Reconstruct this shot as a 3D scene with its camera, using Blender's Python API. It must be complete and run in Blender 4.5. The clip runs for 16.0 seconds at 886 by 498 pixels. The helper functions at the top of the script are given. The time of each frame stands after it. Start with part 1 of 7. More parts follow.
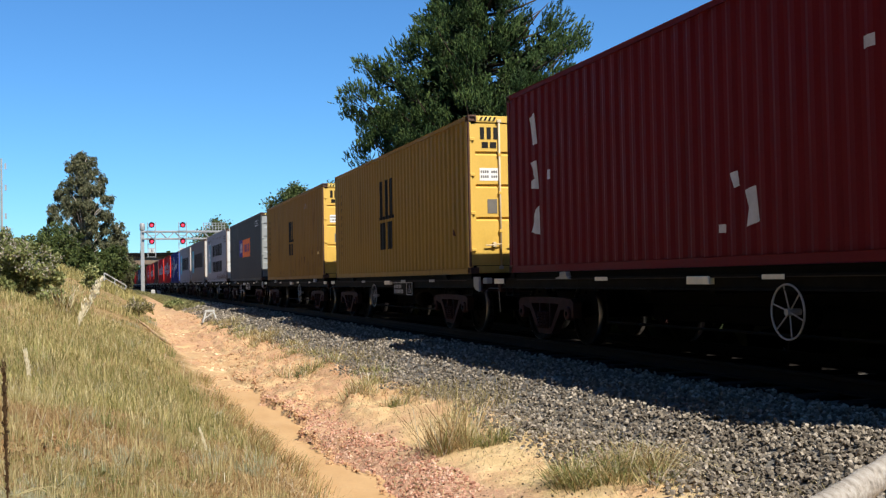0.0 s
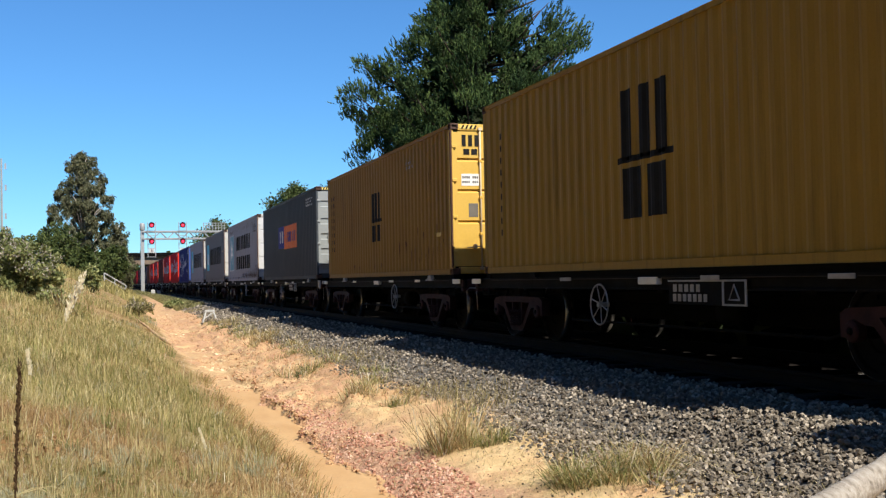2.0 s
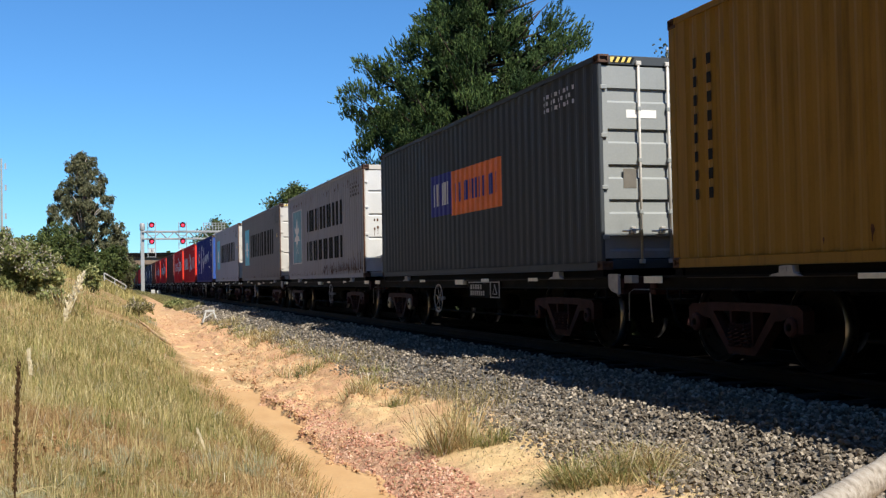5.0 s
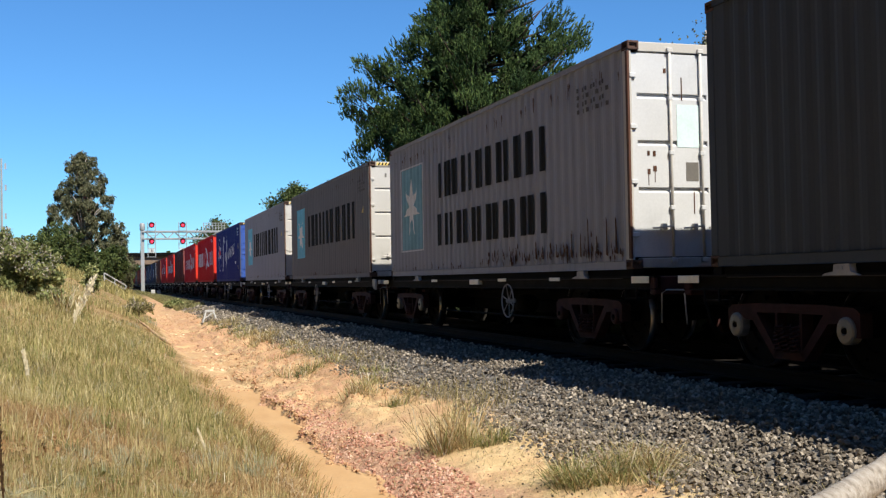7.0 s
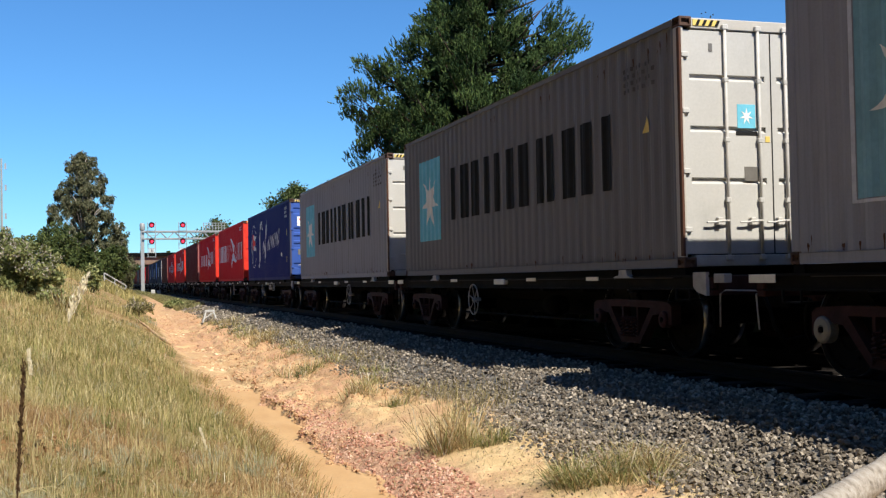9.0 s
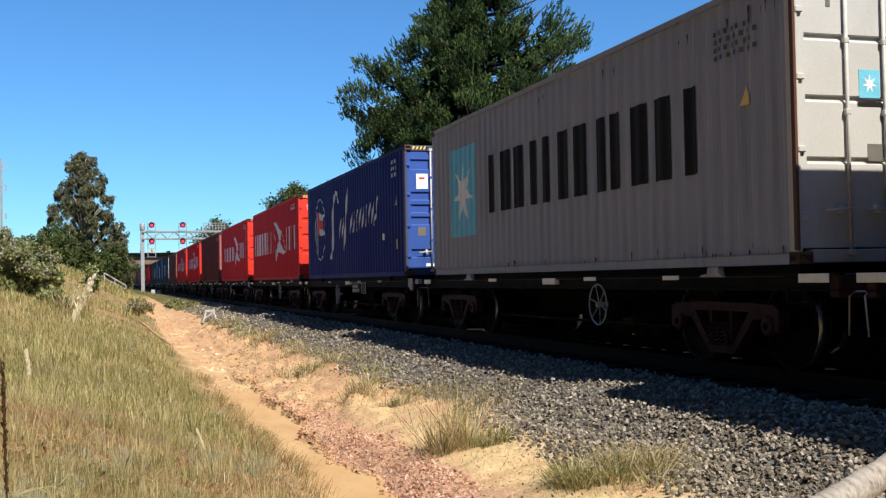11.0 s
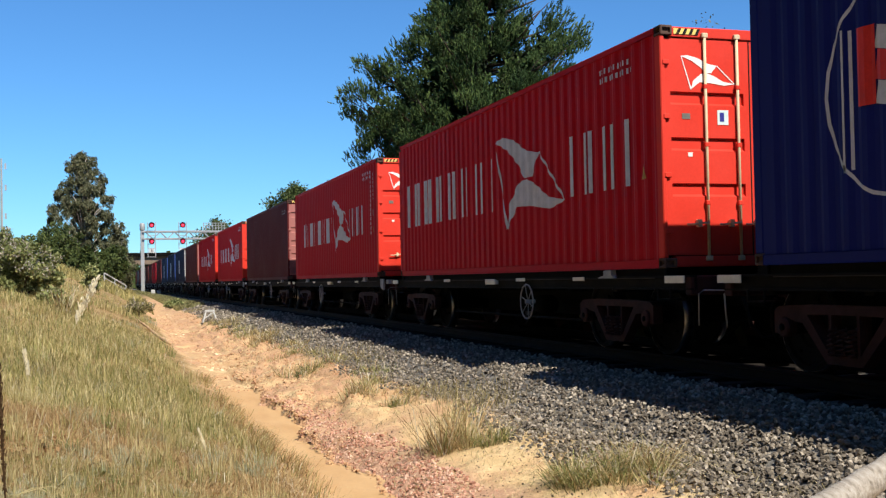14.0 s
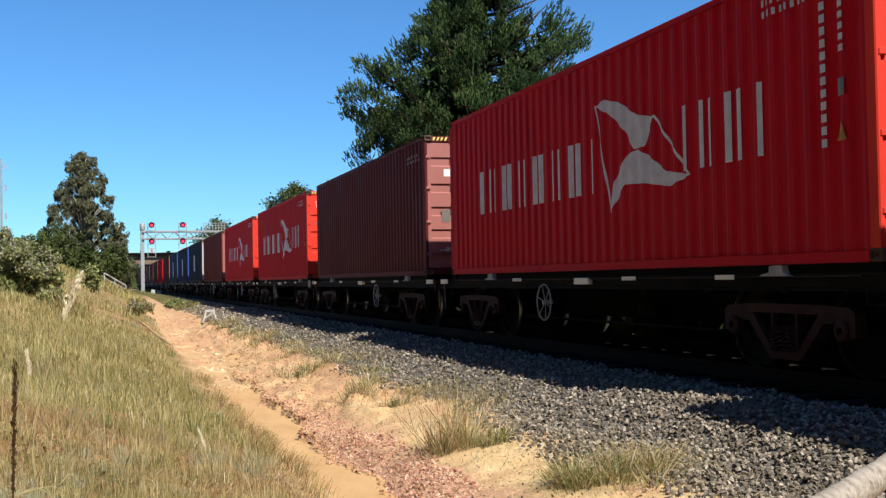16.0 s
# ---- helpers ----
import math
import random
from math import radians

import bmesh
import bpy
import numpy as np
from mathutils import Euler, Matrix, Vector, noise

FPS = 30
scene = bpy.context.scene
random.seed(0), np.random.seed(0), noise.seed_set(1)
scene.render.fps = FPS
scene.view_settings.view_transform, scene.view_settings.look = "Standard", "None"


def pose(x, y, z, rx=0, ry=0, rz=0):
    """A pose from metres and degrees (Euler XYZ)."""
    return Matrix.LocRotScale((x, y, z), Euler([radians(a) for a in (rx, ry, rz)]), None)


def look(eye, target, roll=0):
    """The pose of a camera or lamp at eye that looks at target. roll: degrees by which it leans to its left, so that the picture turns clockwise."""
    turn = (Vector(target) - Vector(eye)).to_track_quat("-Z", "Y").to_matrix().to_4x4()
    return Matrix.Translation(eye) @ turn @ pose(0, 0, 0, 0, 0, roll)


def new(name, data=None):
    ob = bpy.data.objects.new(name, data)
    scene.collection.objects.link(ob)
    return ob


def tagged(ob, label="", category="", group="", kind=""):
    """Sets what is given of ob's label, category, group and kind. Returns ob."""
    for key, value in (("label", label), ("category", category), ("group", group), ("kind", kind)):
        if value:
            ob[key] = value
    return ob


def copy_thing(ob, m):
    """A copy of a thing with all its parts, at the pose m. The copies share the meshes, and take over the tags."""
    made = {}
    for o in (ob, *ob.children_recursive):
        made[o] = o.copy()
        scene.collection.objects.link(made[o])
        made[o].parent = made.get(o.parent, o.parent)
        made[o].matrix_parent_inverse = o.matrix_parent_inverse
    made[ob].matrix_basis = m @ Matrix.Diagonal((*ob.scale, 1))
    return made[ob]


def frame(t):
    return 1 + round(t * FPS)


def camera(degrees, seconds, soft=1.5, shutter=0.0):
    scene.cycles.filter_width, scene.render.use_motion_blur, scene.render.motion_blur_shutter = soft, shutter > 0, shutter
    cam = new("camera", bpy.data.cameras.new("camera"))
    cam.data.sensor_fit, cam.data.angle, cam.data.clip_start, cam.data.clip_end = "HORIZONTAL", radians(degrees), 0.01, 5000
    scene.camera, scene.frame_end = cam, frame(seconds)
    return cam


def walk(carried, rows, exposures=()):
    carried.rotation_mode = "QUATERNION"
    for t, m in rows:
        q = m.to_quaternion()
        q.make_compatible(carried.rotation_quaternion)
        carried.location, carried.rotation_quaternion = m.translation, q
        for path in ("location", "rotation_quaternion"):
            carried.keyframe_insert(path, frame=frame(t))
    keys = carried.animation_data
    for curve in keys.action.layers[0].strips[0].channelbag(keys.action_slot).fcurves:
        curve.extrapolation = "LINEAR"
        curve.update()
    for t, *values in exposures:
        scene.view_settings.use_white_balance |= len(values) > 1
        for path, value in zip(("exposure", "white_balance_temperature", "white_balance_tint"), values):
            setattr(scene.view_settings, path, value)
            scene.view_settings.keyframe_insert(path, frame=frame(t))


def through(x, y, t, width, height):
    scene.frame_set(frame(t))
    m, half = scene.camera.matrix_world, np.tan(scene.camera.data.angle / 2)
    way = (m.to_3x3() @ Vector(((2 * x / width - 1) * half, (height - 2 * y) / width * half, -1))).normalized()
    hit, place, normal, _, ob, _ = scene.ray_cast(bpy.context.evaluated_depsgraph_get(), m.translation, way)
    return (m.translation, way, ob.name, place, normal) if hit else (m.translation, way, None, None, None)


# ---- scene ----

# ---------------------------------------------------------------- camera
EYE = (0.0, 0.0, 1.0)
YAW, PITCH, ROLL = radians(17.07), radians(1.55), -1.04
AIM = (EYE[0] + math.sin(YAW) * math.cos(PITCH), EYE[1] + math.cos(YAW) * math.cos(PITCH), EYE[2] + math.sin(PITCH))
cam = camera(44.0, 16.0, soft=1.3)
walk(cam, [(0.0, look(EYE, AIM, ROLL)), (16.0, look(EYE, AIM, ROLL))])

# ---------------------------------------------------------------- light
SUN_WAY = Vector((-0.295, 0.81, -1.0)).normalized()
SUN_EL = math.asin(-SUN_WAY.z)
SUN_AZ = math.atan2(-SUN_WAY.x, -SUN_WAY.y)
world = bpy.data.worlds.new("sky")
scene.world = world
world.use_nodes = True
wn, wl = world.node_tree.nodes, world.node_tree.links
sky = wn.new("ShaderNodeTexSky")
sky.sky_type, sky.sun_disc = "NISHITA", False
sky.sun_elevation, sky.sun_rotation = SUN_EL, SUN_AZ
sky.air_density, sky.dust_density, sky.ozone_density, sky.altitude = 1.0, 0.0, 5.0, 300
clear = wn.new("ShaderNodeMix")
clear.data_type, clear.blend_type = "RGBA", "MULTIPLY"
clear.inputs[0].default_value = 1.0
clear.inputs[7].default_value = (0.61, 1.06, 1.42, 1)
wl.new(sky.outputs[0], clear.inputs[6])
wl.new(clear.outputs[2], wn["Background"].inputs[0])
wn["Background"].inputs[1].default_value = 0.0673
sun = new("sun", bpy.data.lights.new("sun", "SUN"))
sun.data.energy, sun.data.angle, sun.data.color = 5.0, radians(0.5), (1.0, 0.93, 0.80)
sun.matrix_world = look((0, 0, 60), Vector((0, 0, 60)) + SUN_WAY)
scene.view_settings.exposure = 0.6

# ---------------------------------------------------------------- materials


class Nodes:
    """A short hand for one node material."""

    def __init__(self, name):
        self.mat = bpy.data.materials.new(name)
        self.mat.use_nodes = True
        self.t = self.mat.node_tree
        self.bsdf = self.t.nodes["Principled BSDF"]

    def add(self, kind, **sets):
        n = self.t.nodes.new(kind)
        for k, v in sets.items():
            setattr(n, k, v)
        return n

    def link(self, a, b):
        self.t.links.new(a, b)

    def put(self, socket, v):
        if isinstance(v, bpy.types.NodeSocket):
            self.link(v, socket)
        else:
            socket.default_value = (*v, 1) if isinstance(v, (tuple, list)) and len(v) == 3 and socket.type == "RGBA" else v

    def place(self, kind="Object"):
        return self.add("ShaderNodeTexCoord").outputs[kind]

    def stretched(self, scale, kind="Object"):
        m = self.add("ShaderNodeMapping")
        m.inputs["Scale"].default_value = scale
        self.link(self.place(kind), m.inputs["Vector"])
        return m.outputs[0]

    def noise(self, scale, detail=4, rough=0.6, vec=None, distort=0.0):
        n = self.add("ShaderNodeTexNoise")
        n.inputs["Scale"].default_value, n.inputs["Detail"].default_value = scale, detail
        n.inputs["Roughness"].default_value, n.inputs["Distortion"].default_value = rough, distort
        self.link(vec if vec is not None else self.place(), n.inputs["Vector"])
        return n.outputs[0]

    def ramp(self, fac, *stops):
        n = self.add("ShaderNodeValToRGB")
        e = n.color_ramp.elements
        while len(e) < len(stops):
            e.new(0.5)
        for el, (p, c) in zip(e, stops):
            el.position = p
            el.color = (c, c, c, 1) if isinstance(c, (int, float)) else (*c, 1)
        self.link(fac, n.inputs[0])
        return n.outputs[0]

    def mix(self, fac, a, b, blend="MIX"):
        n = self.add("ShaderNodeMix", data_type="RGBA", blend_type=blend)
        self.put(n.inputs[0], fac)
        self.put(n.inputs[6], a)
        self.put(n.inputs[7], b)
        return n.outputs[2]

    def math(self, op, a, b=0.0):
        n = self.add("ShaderNodeMath", operation=op)
        self.put(n.inputs[0], a)
        self.put(n.inputs[1], b)
        return n.outputs[0]

    def bump(self, height, strength=0.3, distance=0.02):
        n = self.add("ShaderNodeBump")
        n.inputs["Strength"].default_value, n.inputs["Distance"].default_value = strength, distance
        self.link(height, n.inputs["Height"])
        self.link(n.outputs[0], self.bsdf.inputs["Normal"])

    def done(self, color, rough=0.6, metal=0.0, spec=0.5):
        self.put(self.bsdf.inputs["Base Color"], color)
        self.put(self.bsdf.inputs["Roughness"], rough)
        self.bsdf.inputs["Metallic"].default_value = metal
        self.bsdf.inputs["Specular IOR Level"].default_value = spec
        return self.mat


def shade(c, k):
    return tuple(min(1.0, v * k) for v in c)


def painted(name, base, rust=0.3, dirt=0.5, rough=0.5):
    """Weathered paint on steel: faded blotches, streaks that run down, flecks of rust."""
    n = Nodes(name)
    blotch = n.noise(0.7, 5, 0.65)
    streak = n.noise(1.0, 5, 0.7, n.stretched((1.0, 7.0, 0.35)))
    grain = n.noise(38, 3, 0.6)
    grey = sum(base) / 3
    faded = tuple(v * 0.94 + grey * 0.06 for v in base)
    c = n.mix(n.ramp(blotch, (0.35, 0.0), (0.7, 1.0)), base, shade(faded, 1.12))
    c = n.mix(n.math("MULTIPLY", n.ramp(streak, (0.52, 0.0), (0.78, 1.0)), dirt), c, shade(tuple(0.6 * v + 0.02 for v in base), 0.6))
    spot = n.noise(2.6, 8, 0.75, n.stretched((1.0, 1.0, 0.55)), 0.4)
    c = n.mix(n.ramp(spot, (0.74 - 0.1 * rust, 0.0), (0.78 - 0.1 * rust, min(1.0, 0.4 + rust))), c, (0.13, 0.055, 0.025))
    c = n.mix(0.12, c, n.ramp(grain, (0.3, 0.4), (0.7, 1.0)), "MULTIPLY")
    n.bump(grain, 0.08, 0.004)
    return n.done(c, n.ramp(blotch, (0.3, rough + 0.0), (0.7, rough + 0.2)), 0.0, 0.07)


def plain(name, base, rough=0.6, metal=0.0, vary=0.25, scale=6.0, bump=0.1, spec=0.2):
    n = Nodes(name)
    big, fine = n.noise(scale, 5), n.noise(scale * 9, 3)
    c = n.mix(n.ramp(big, (0.3, 0.0), (0.7, 1.0)), shade(base, 1 - vary), shade(base, 1 + vary))
    c = n.mix(0.25, c, n.ramp(fine, (0.3, 0.55), (0.7, 1.0)), "MULTIPLY")
    n.bump(fine, bump, 0.01)
    return n.done(c, rough, metal, min(spec, 0.06) if max(base) < 0.03 else spec)


def leafy(name, dark, light, rough=0.55, through=0.25):
    """Leaves and blades: each one its own tone."""
    n = Nodes(name)
    rnd = n.add("ShaderNodeNewGeometry").outputs["Random Per Island"]
    c = n.ramp(rnd, (0.0, dark), (0.55, tuple((a + b) / 2 for a, b in zip(dark, light))), (1.0, light))
    c = n.mix(n.ramp(n.noise(0.45, 3), (0.35, 0.0), (0.7, 0.55)), c, shade(dark, 0.8))
    mat = n.done(c, rough, 0.0, 0.15)
    if through:
        glow = n.add("ShaderNodeBsdfTranslucent")
        n.link(c, glow.inputs[0])
        both = n.add("ShaderNodeMixShader")
        both.inputs[0].default_value = through
        n.link(n.bsdf.outputs[0], both.inputs[1])
        n.link(glow.outputs[0], both.inputs[2])
        n.link(both.outputs[0], n.t.nodes["Material Output"].inputs[0])
    return mat


def ground_material():
    """Soil: dry earth on the bank, orange sand in the ditch and on the shelf, grey fines under the ballast."""
    n = Nodes("soil")
    pos = n.place()
    sep = n.add("ShaderNodeSeparateXYZ")
    n.link(pos, sep.inputs[0])
    wob = n.math("MULTIPLY", n.math("SUBTRACT", n.noise(0.9, 4, 0.6), 0.5), 1.1)
    xs = n.math("ADD", sep.outputs[0], wob)
    fine, mid, big = n.noise(26, 5, 0.7), n.noise(5.5, 5, 0.65), n.noise(0.6, 4, 0.6)
    bank = n.mix(n.ramp(mid, (0.35, 0.0), (0.65, 1.0)), (0.21, 0.14, 0.062), (0.43, 0.30, 0.14))
    sand = n.mix(n.ramp(mid, (0.3, 0.0), (0.7, 1.0)), (0.50, 0.297, 0.150), (0.61, 0.425, 0.232))
    sand = n.mix(n.ramp(big, (0.44, 0.0), (0.58, 0.6)), sand, (0.52, 0.285, 0.178))
    sand = n.mix(n.ramp(n.noise(1.7, 5, 0.65), (0.52, 0.0), (0.66, 0.8)), sand, (0.70, 0.53, 0.29))
    grey = n.mix(n.ramp(mid, (0.3, 0.0), (0.7, 1.0)), (0.106, 0.099, 0.0924), (0.198, 0.185, 0.165))
    def step(a, b):
        m = n.add("ShaderNodeMapRange")
        m.inputs[1].default_value, m.inputs[2].default_value = a, b
        n.link(xs, m.inputs[0])
        return m.outputs[0]
    near = n.add("ShaderNodeMapRange")
    near.inputs[1].default_value, near.inputs[2].default_value = 15.0, 11.0
    n.link(sep.outputs[1], near.inputs[0])
    cut = n.math("MULTIPLY", n.math("MULTIPLY", step(2.1, 2.4), n.math("SUBTRACT", 1.0, step(2.75, 3.3))), near.outputs[0])
    sand = n.mix(n.math("MULTIPLY", cut, 0.85), sand, n.mix(n.ramp(fine, (0.35, 0.0), (0.65, 1.0)), (0.40, 0.215, 0.14), (0.56, 0.36, 0.25)))
    lens = n.math("MULTIPLY", n.math("MULTIPLY", step(2.95, 3.25), near.outputs[0]), n.ramp(n.noise(1.3, 3, 0.5), (0.36, 0.2), (0.5, 0.9)))
    sand = n.mix(lens, sand, n.mix(n.ramp(mid, (0.3, 0.0), (0.7, 1.0)), (0.68, 0.475, 0.23), (0.78, 0.59, 0.33)))
    c = n.mix(step(1.6, 1.95), bank, sand)
    c = n.mix(step(3.85, 4.3), c, grey)
    far = n.mix(n.ramp(mid, (0.3, 0.0), (0.7, 1.0)), (0.0858, 0.0858, 0.033), (0.172, 0.145, 0.0594))
    c = n.mix(step(9.9, 10.6), c, far)
    yfar = n.add("ShaderNodeMapRange")
    yfar.inputs[1].default_value, yfar.inputs[2].default_value = 88, 125
    n.link(sep.outputs[1], yfar.inputs[0])
    c = n.mix(n.math("MULTIPLY", yfar.outputs[0], n.math("SUBTRACT", 1.0, step(4.2, 5.0))), c, far)
    c = n.mix(0.45, c, n.ramp(fine, (0.25, 0.5), (0.75, 1.15)), "MULTIPLY")
    n.bump(n.math("ADD", n.math("ADD", fine, n.math("MULTIPLY", mid, 3.0)), n.math("MULTIPLY", n.noise(11, 6, 0.75), 2.0)), 0.45, 0.035)
    return n.done(c, 0.92, 0.0, 0.2)


M = {}
M["soil"] = ground_material()


def stone_material(name, a, b, c2):
    n = Nodes(name)
    rnd = n.add("ShaderNodeNewGeometry").outputs["Random Per Island"]
    col = n.ramp(rnd, (0.0, a), (0.6, b), (1.0, c2))
    fine = n.noise(60, 4, 0.7)
    col = n.mix(0.4, col, n.ramp(fine, (0.25, 0.5), (0.75, 1.2)), "MULTIPLY")
    n.bump(fine, 0.4, 0.006)
    return n.done(col, 0.95, 0.0, 0.1)


M["stone"] = stone_material("ballast_stone", (0.092, 0.078, 0.065), (0.205, 0.175, 0.140), (0.43, 0.375, 0.31))
def silt_material():
    n = Nodes("tan_silt")
    big, fine = n.noise(1.1, 4, 0.6, n.stretched((1.6, 0.5, 1.0))), n.noise(24, 4, 0.6)
    c = n.mix(n.ramp(big, (0.35, 0.0), (0.65, 1.0)), (0.455, 0.276, 0.127), (0.535, 0.346, 0.174))
    c = n.mix(0.15, c, n.ramp(fine, (0.3, 0.6), (0.7, 1.1)), "MULTIPLY")
    n.bump(n.math("ADD", fine, n.math("MULTIPLY", big, 3.0)), 0.12, 0.012)
    return n.done(c, 0.8, 0.0, 0.15)


M["silt"] = silt_material()
M["clod"] = stone_material("pink_clod", (0.29, 0.135, 0.09), (0.52, 0.285, 0.2), (0.68, 0.47, 0.36))
M["sandclod"] = stone_material("sandy_clod", (0.40, 0.222, 0.125), (0.53, 0.325, 0.185), (0.62, 0.435, 0.262))
M["paleclod"] = stone_material("pale_clod", (0.52, 0.36, 0.20), (0.70, 0.53, 0.33), (0.80, 0.66, 0.46))
M["grass"] = leafy("dry_grass", (0.17, 0.155, 0.048), (0.555, 0.475, 0.21))
M["dead"] = leafy("dead_brown_grass", (0.24, 0.145, 0.064), (0.59, 0.43, 0.23))
M["straw"] = leafy("straw_grass", (0.32, 0.255, 0.11), (0.70, 0.605, 0.345))
M["green"] = leafy("green_grass", (0.10, 0.112, 0.030), (0.39, 0.395, 0.155))
M["silver"] = leafy("silvery_grass", (0.27, 0.275, 0.165), (0.54, 0.53, 0.38))
M["leaf_litter"] = leafy("dead_leaf", (0.16, 0.075, 0.03), (0.52, 0.33, 0.16), 0.8, 0.1)
M["bleached"] = leafy("bleached_stalk", (0.42, 0.36, 0.25), (0.72, 0.66, 0.52), 0.7, 0.1)
M["weedy"] = leafy("trackside_weed", (0.15, 0.13, 0.055), (0.46, 0.37, 0.19))
M["seed"] = leafy("cream_seed_head", (0.80, 0.72, 0.52), (0.93, 0.88, 0.72), 0.6, 0.5)
M["dock"] = leafy("brown_seed_head", (0.033, 0.0185, 0.00924), (0.0858, 0.0495, 0.0231), 0.8, 0.0)


def needle_material(name, dark, light):
    """Needles whose tone goes by the bough, with a little difference from one to the next."""
    n = Nodes(name)
    rnd = n.add("ShaderNodeNewGeometry").outputs["Random Per Island"]
    bough = n.ramp(n.noise(0.9, 2, 0.5), (0.35, 0.0), (0.65, 1.0))
    c = n.mix(n.math("ADD", n.math("MULTIPLY", bough, 0.65), n.math("MULTIPLY", rnd, 0.35)), dark, light)
    return n.done(c, 0.7, 0.0, 0.12)


M["pine"] = needle_material("pine_needles", (0.014, 0.030, 0.011), (0.058, 0.098, 0.032))
# near-black copy of the needles, standing in for shade inside the crown
M["shade_needles"] = needle_material("shade_needles", (0.008, 0.014, 0.006), (0.022, 0.03, 0.012))
# brighter copy of the needles; sunlit highlights are put into its colour
M["pine_lit"] = needle_material("lit_pine_needles", (0.034, 0.064, 0.021), (0.122, 0.174, 0.054))
M["gum"] = leafy("gum_leaves", (0.045, 0.054, 0.024), (0.21, 0.20, 0.115), 0.5, 0.2)
M["verge"] = leafy("verge_grass", (0.12, 0.118, 0.042), (0.37, 0.335, 0.165))
M["wood_green"] = leafy("woodland_leaves", (0.035, 0.054, 0.016), (0.145, 0.175, 0.056), 0.5, 0.2)
M["bush"] = leafy("bush_leaves", (0.10, 0.125, 0.040), (0.42, 0.43, 0.19), 0.5, 0.25)
# near-black leaves: the shade beyond the train is put into their colour
M["scrub"] = leafy("shaded_scrub_leaves", (0.0132, 0.0211, 0.00792), (0.0396, 0.0528, 0.0198), 0.8, 0.05)
M["flower"] = leafy("dry_flowers", (0.33, 0.284, 0.231), (0.568, 0.528, 0.475), 0.7, 0.2)
M["bark"] = plain("bark", (0.066, 0.0495, 0.0363), 0.9, 0, 0.4, 3, 0.6)
M["gumbark"] = plain("pale_bark", (0.40, 0.36, 0.32), 0.8, 0, 0.3, 3, 0.4)
M["tan_wood"] = plain("tan_dead_wood", (0.52, 0.35, 0.21), 0.85, 0, 0.25, 4, 0.3)
# Grimy undergear steels, darkened further so the shade underneath is in the colour.
M["steel_dark"] = plain("grimy_near_black_steel", (0.0055, 0.005, 0.0047), 0.85, 0, 0.35, 4, 0.2)
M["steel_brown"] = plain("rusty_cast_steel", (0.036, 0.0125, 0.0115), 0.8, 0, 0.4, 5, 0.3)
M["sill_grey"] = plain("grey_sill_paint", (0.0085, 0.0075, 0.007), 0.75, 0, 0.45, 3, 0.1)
M["flange_grey"] = plain("worn_flange_paint", (0.03, 0.027, 0.03), 0.7, 0, 0.6, 1.5, 0.1)
M["pale"] = plain("pale_grey_paint", (0.36, 0.345, 0.33), 0.55, 0, 0.2, 6, 0.1)
M["reflector"] = plain("cream_reflector", (0.85, 0.8, 0.68), 0.35, 0, 0.06, 9, 0.02)
M["wheel_rim"] = plain("worn_wheel_steel", (0.006, 0.005, 0.005), 0.75, 0.0, 0.3, 6, 0.1)
M["tread"] = plain("polished_tread", (0.42, 0.40, 0.38), 0.32, 1.0, 0.15, 8, 0.02)
M["rail"] = plain("rail_steel", (0.013, 0.009, 0.0075), 0.7, 0.0, 0.3, 4, 0.1)
# near black as well: the shade under the train is put into the sleepers
M["sleeper"] = plain("near_black_sleeper", (0.014, 0.012, 0.011), 0.95, 0, 0.4, 3, 0.3)
M["concrete"] = plain("weathered_concrete", (0.238, 0.224, 0.205), 0.9, 0, 0.25, 1.2, 0.3)
M["galv"] = plain("galvanised_steel", (0.343, 0.35, 0.356), 0.5, 0.15, 0.12, 2, 0.05)
M["black"] = plain("black_paint", (0.02, 0.02, 0.02), 0.7, 0, 0.2, 4, 0.05)
M["white"] = plain("white_paint", (0.8, 0.8, 0.78), 0.5, 0, 0.06, 5, 0.05)
M["beam"] = plain("rust_stained_beam", (0.20, 0.145, 0.105), 0.9, 0, 0.35, 0.8, 0.2)
M["old_white"] = plain("dull_white_paint", (0.46, 0.46, 0.45), 0.6, 0, 0.15, 5, 0.05)
M["greywhite"] = plain("worn_white_paint", (0.60, 0.62, 0.68), 0.6, 0, 0.14, 5, 0.05)
M["faded_mark"] = plain("faded_dark_marking", (0.10, 0.097, 0.10), 0.7, 0, 0.4, 5, 0.05)
M["dull_yellow"] = plain("dirty_yellow_marking", (0.40, 0.24, 0.05), 0.6, 0, 0.3, 12, 0.05)
M["yellow"] = plain("yellow_marking", (0.74, 0.56, 0.16), 0.5, 0, 0.08, 6, 0.05)
M["orange"] = plain("orange_marking", (0.82, 0.2, 0.05), 0.55, 0, 0.1, 4, 0.05)
M["navy"] = plain("navy_marking", (0.035, 0.04, 0.26), 0.55, 0, 0.12, 4, 0.05)
M["cyan"] = plain("pale_blue_marking", (0.16, 0.52, 0.68), 0.55, 0, 0.1, 4, 0.05)
M["old_cyan"] = plain("faded_blue_panel", (0.20, 0.40, 0.49), 0.6, 0, 0.18, 2, 0.05)
M["faded_cyan"] = plain("faded_notice", (0.62, 0.76, 0.76), 0.6, 0, 0.1, 3, 0.05)
M["rust"] = plain("dark_rust", (0.088, 0.042, 0.025), 0.9, 0, 0.4, 9, 0.2)
M["redmark"] = plain("red_marking", (0.7, 0.04, 0.03), 0.5, 0, 0.1, 5, 0.05)
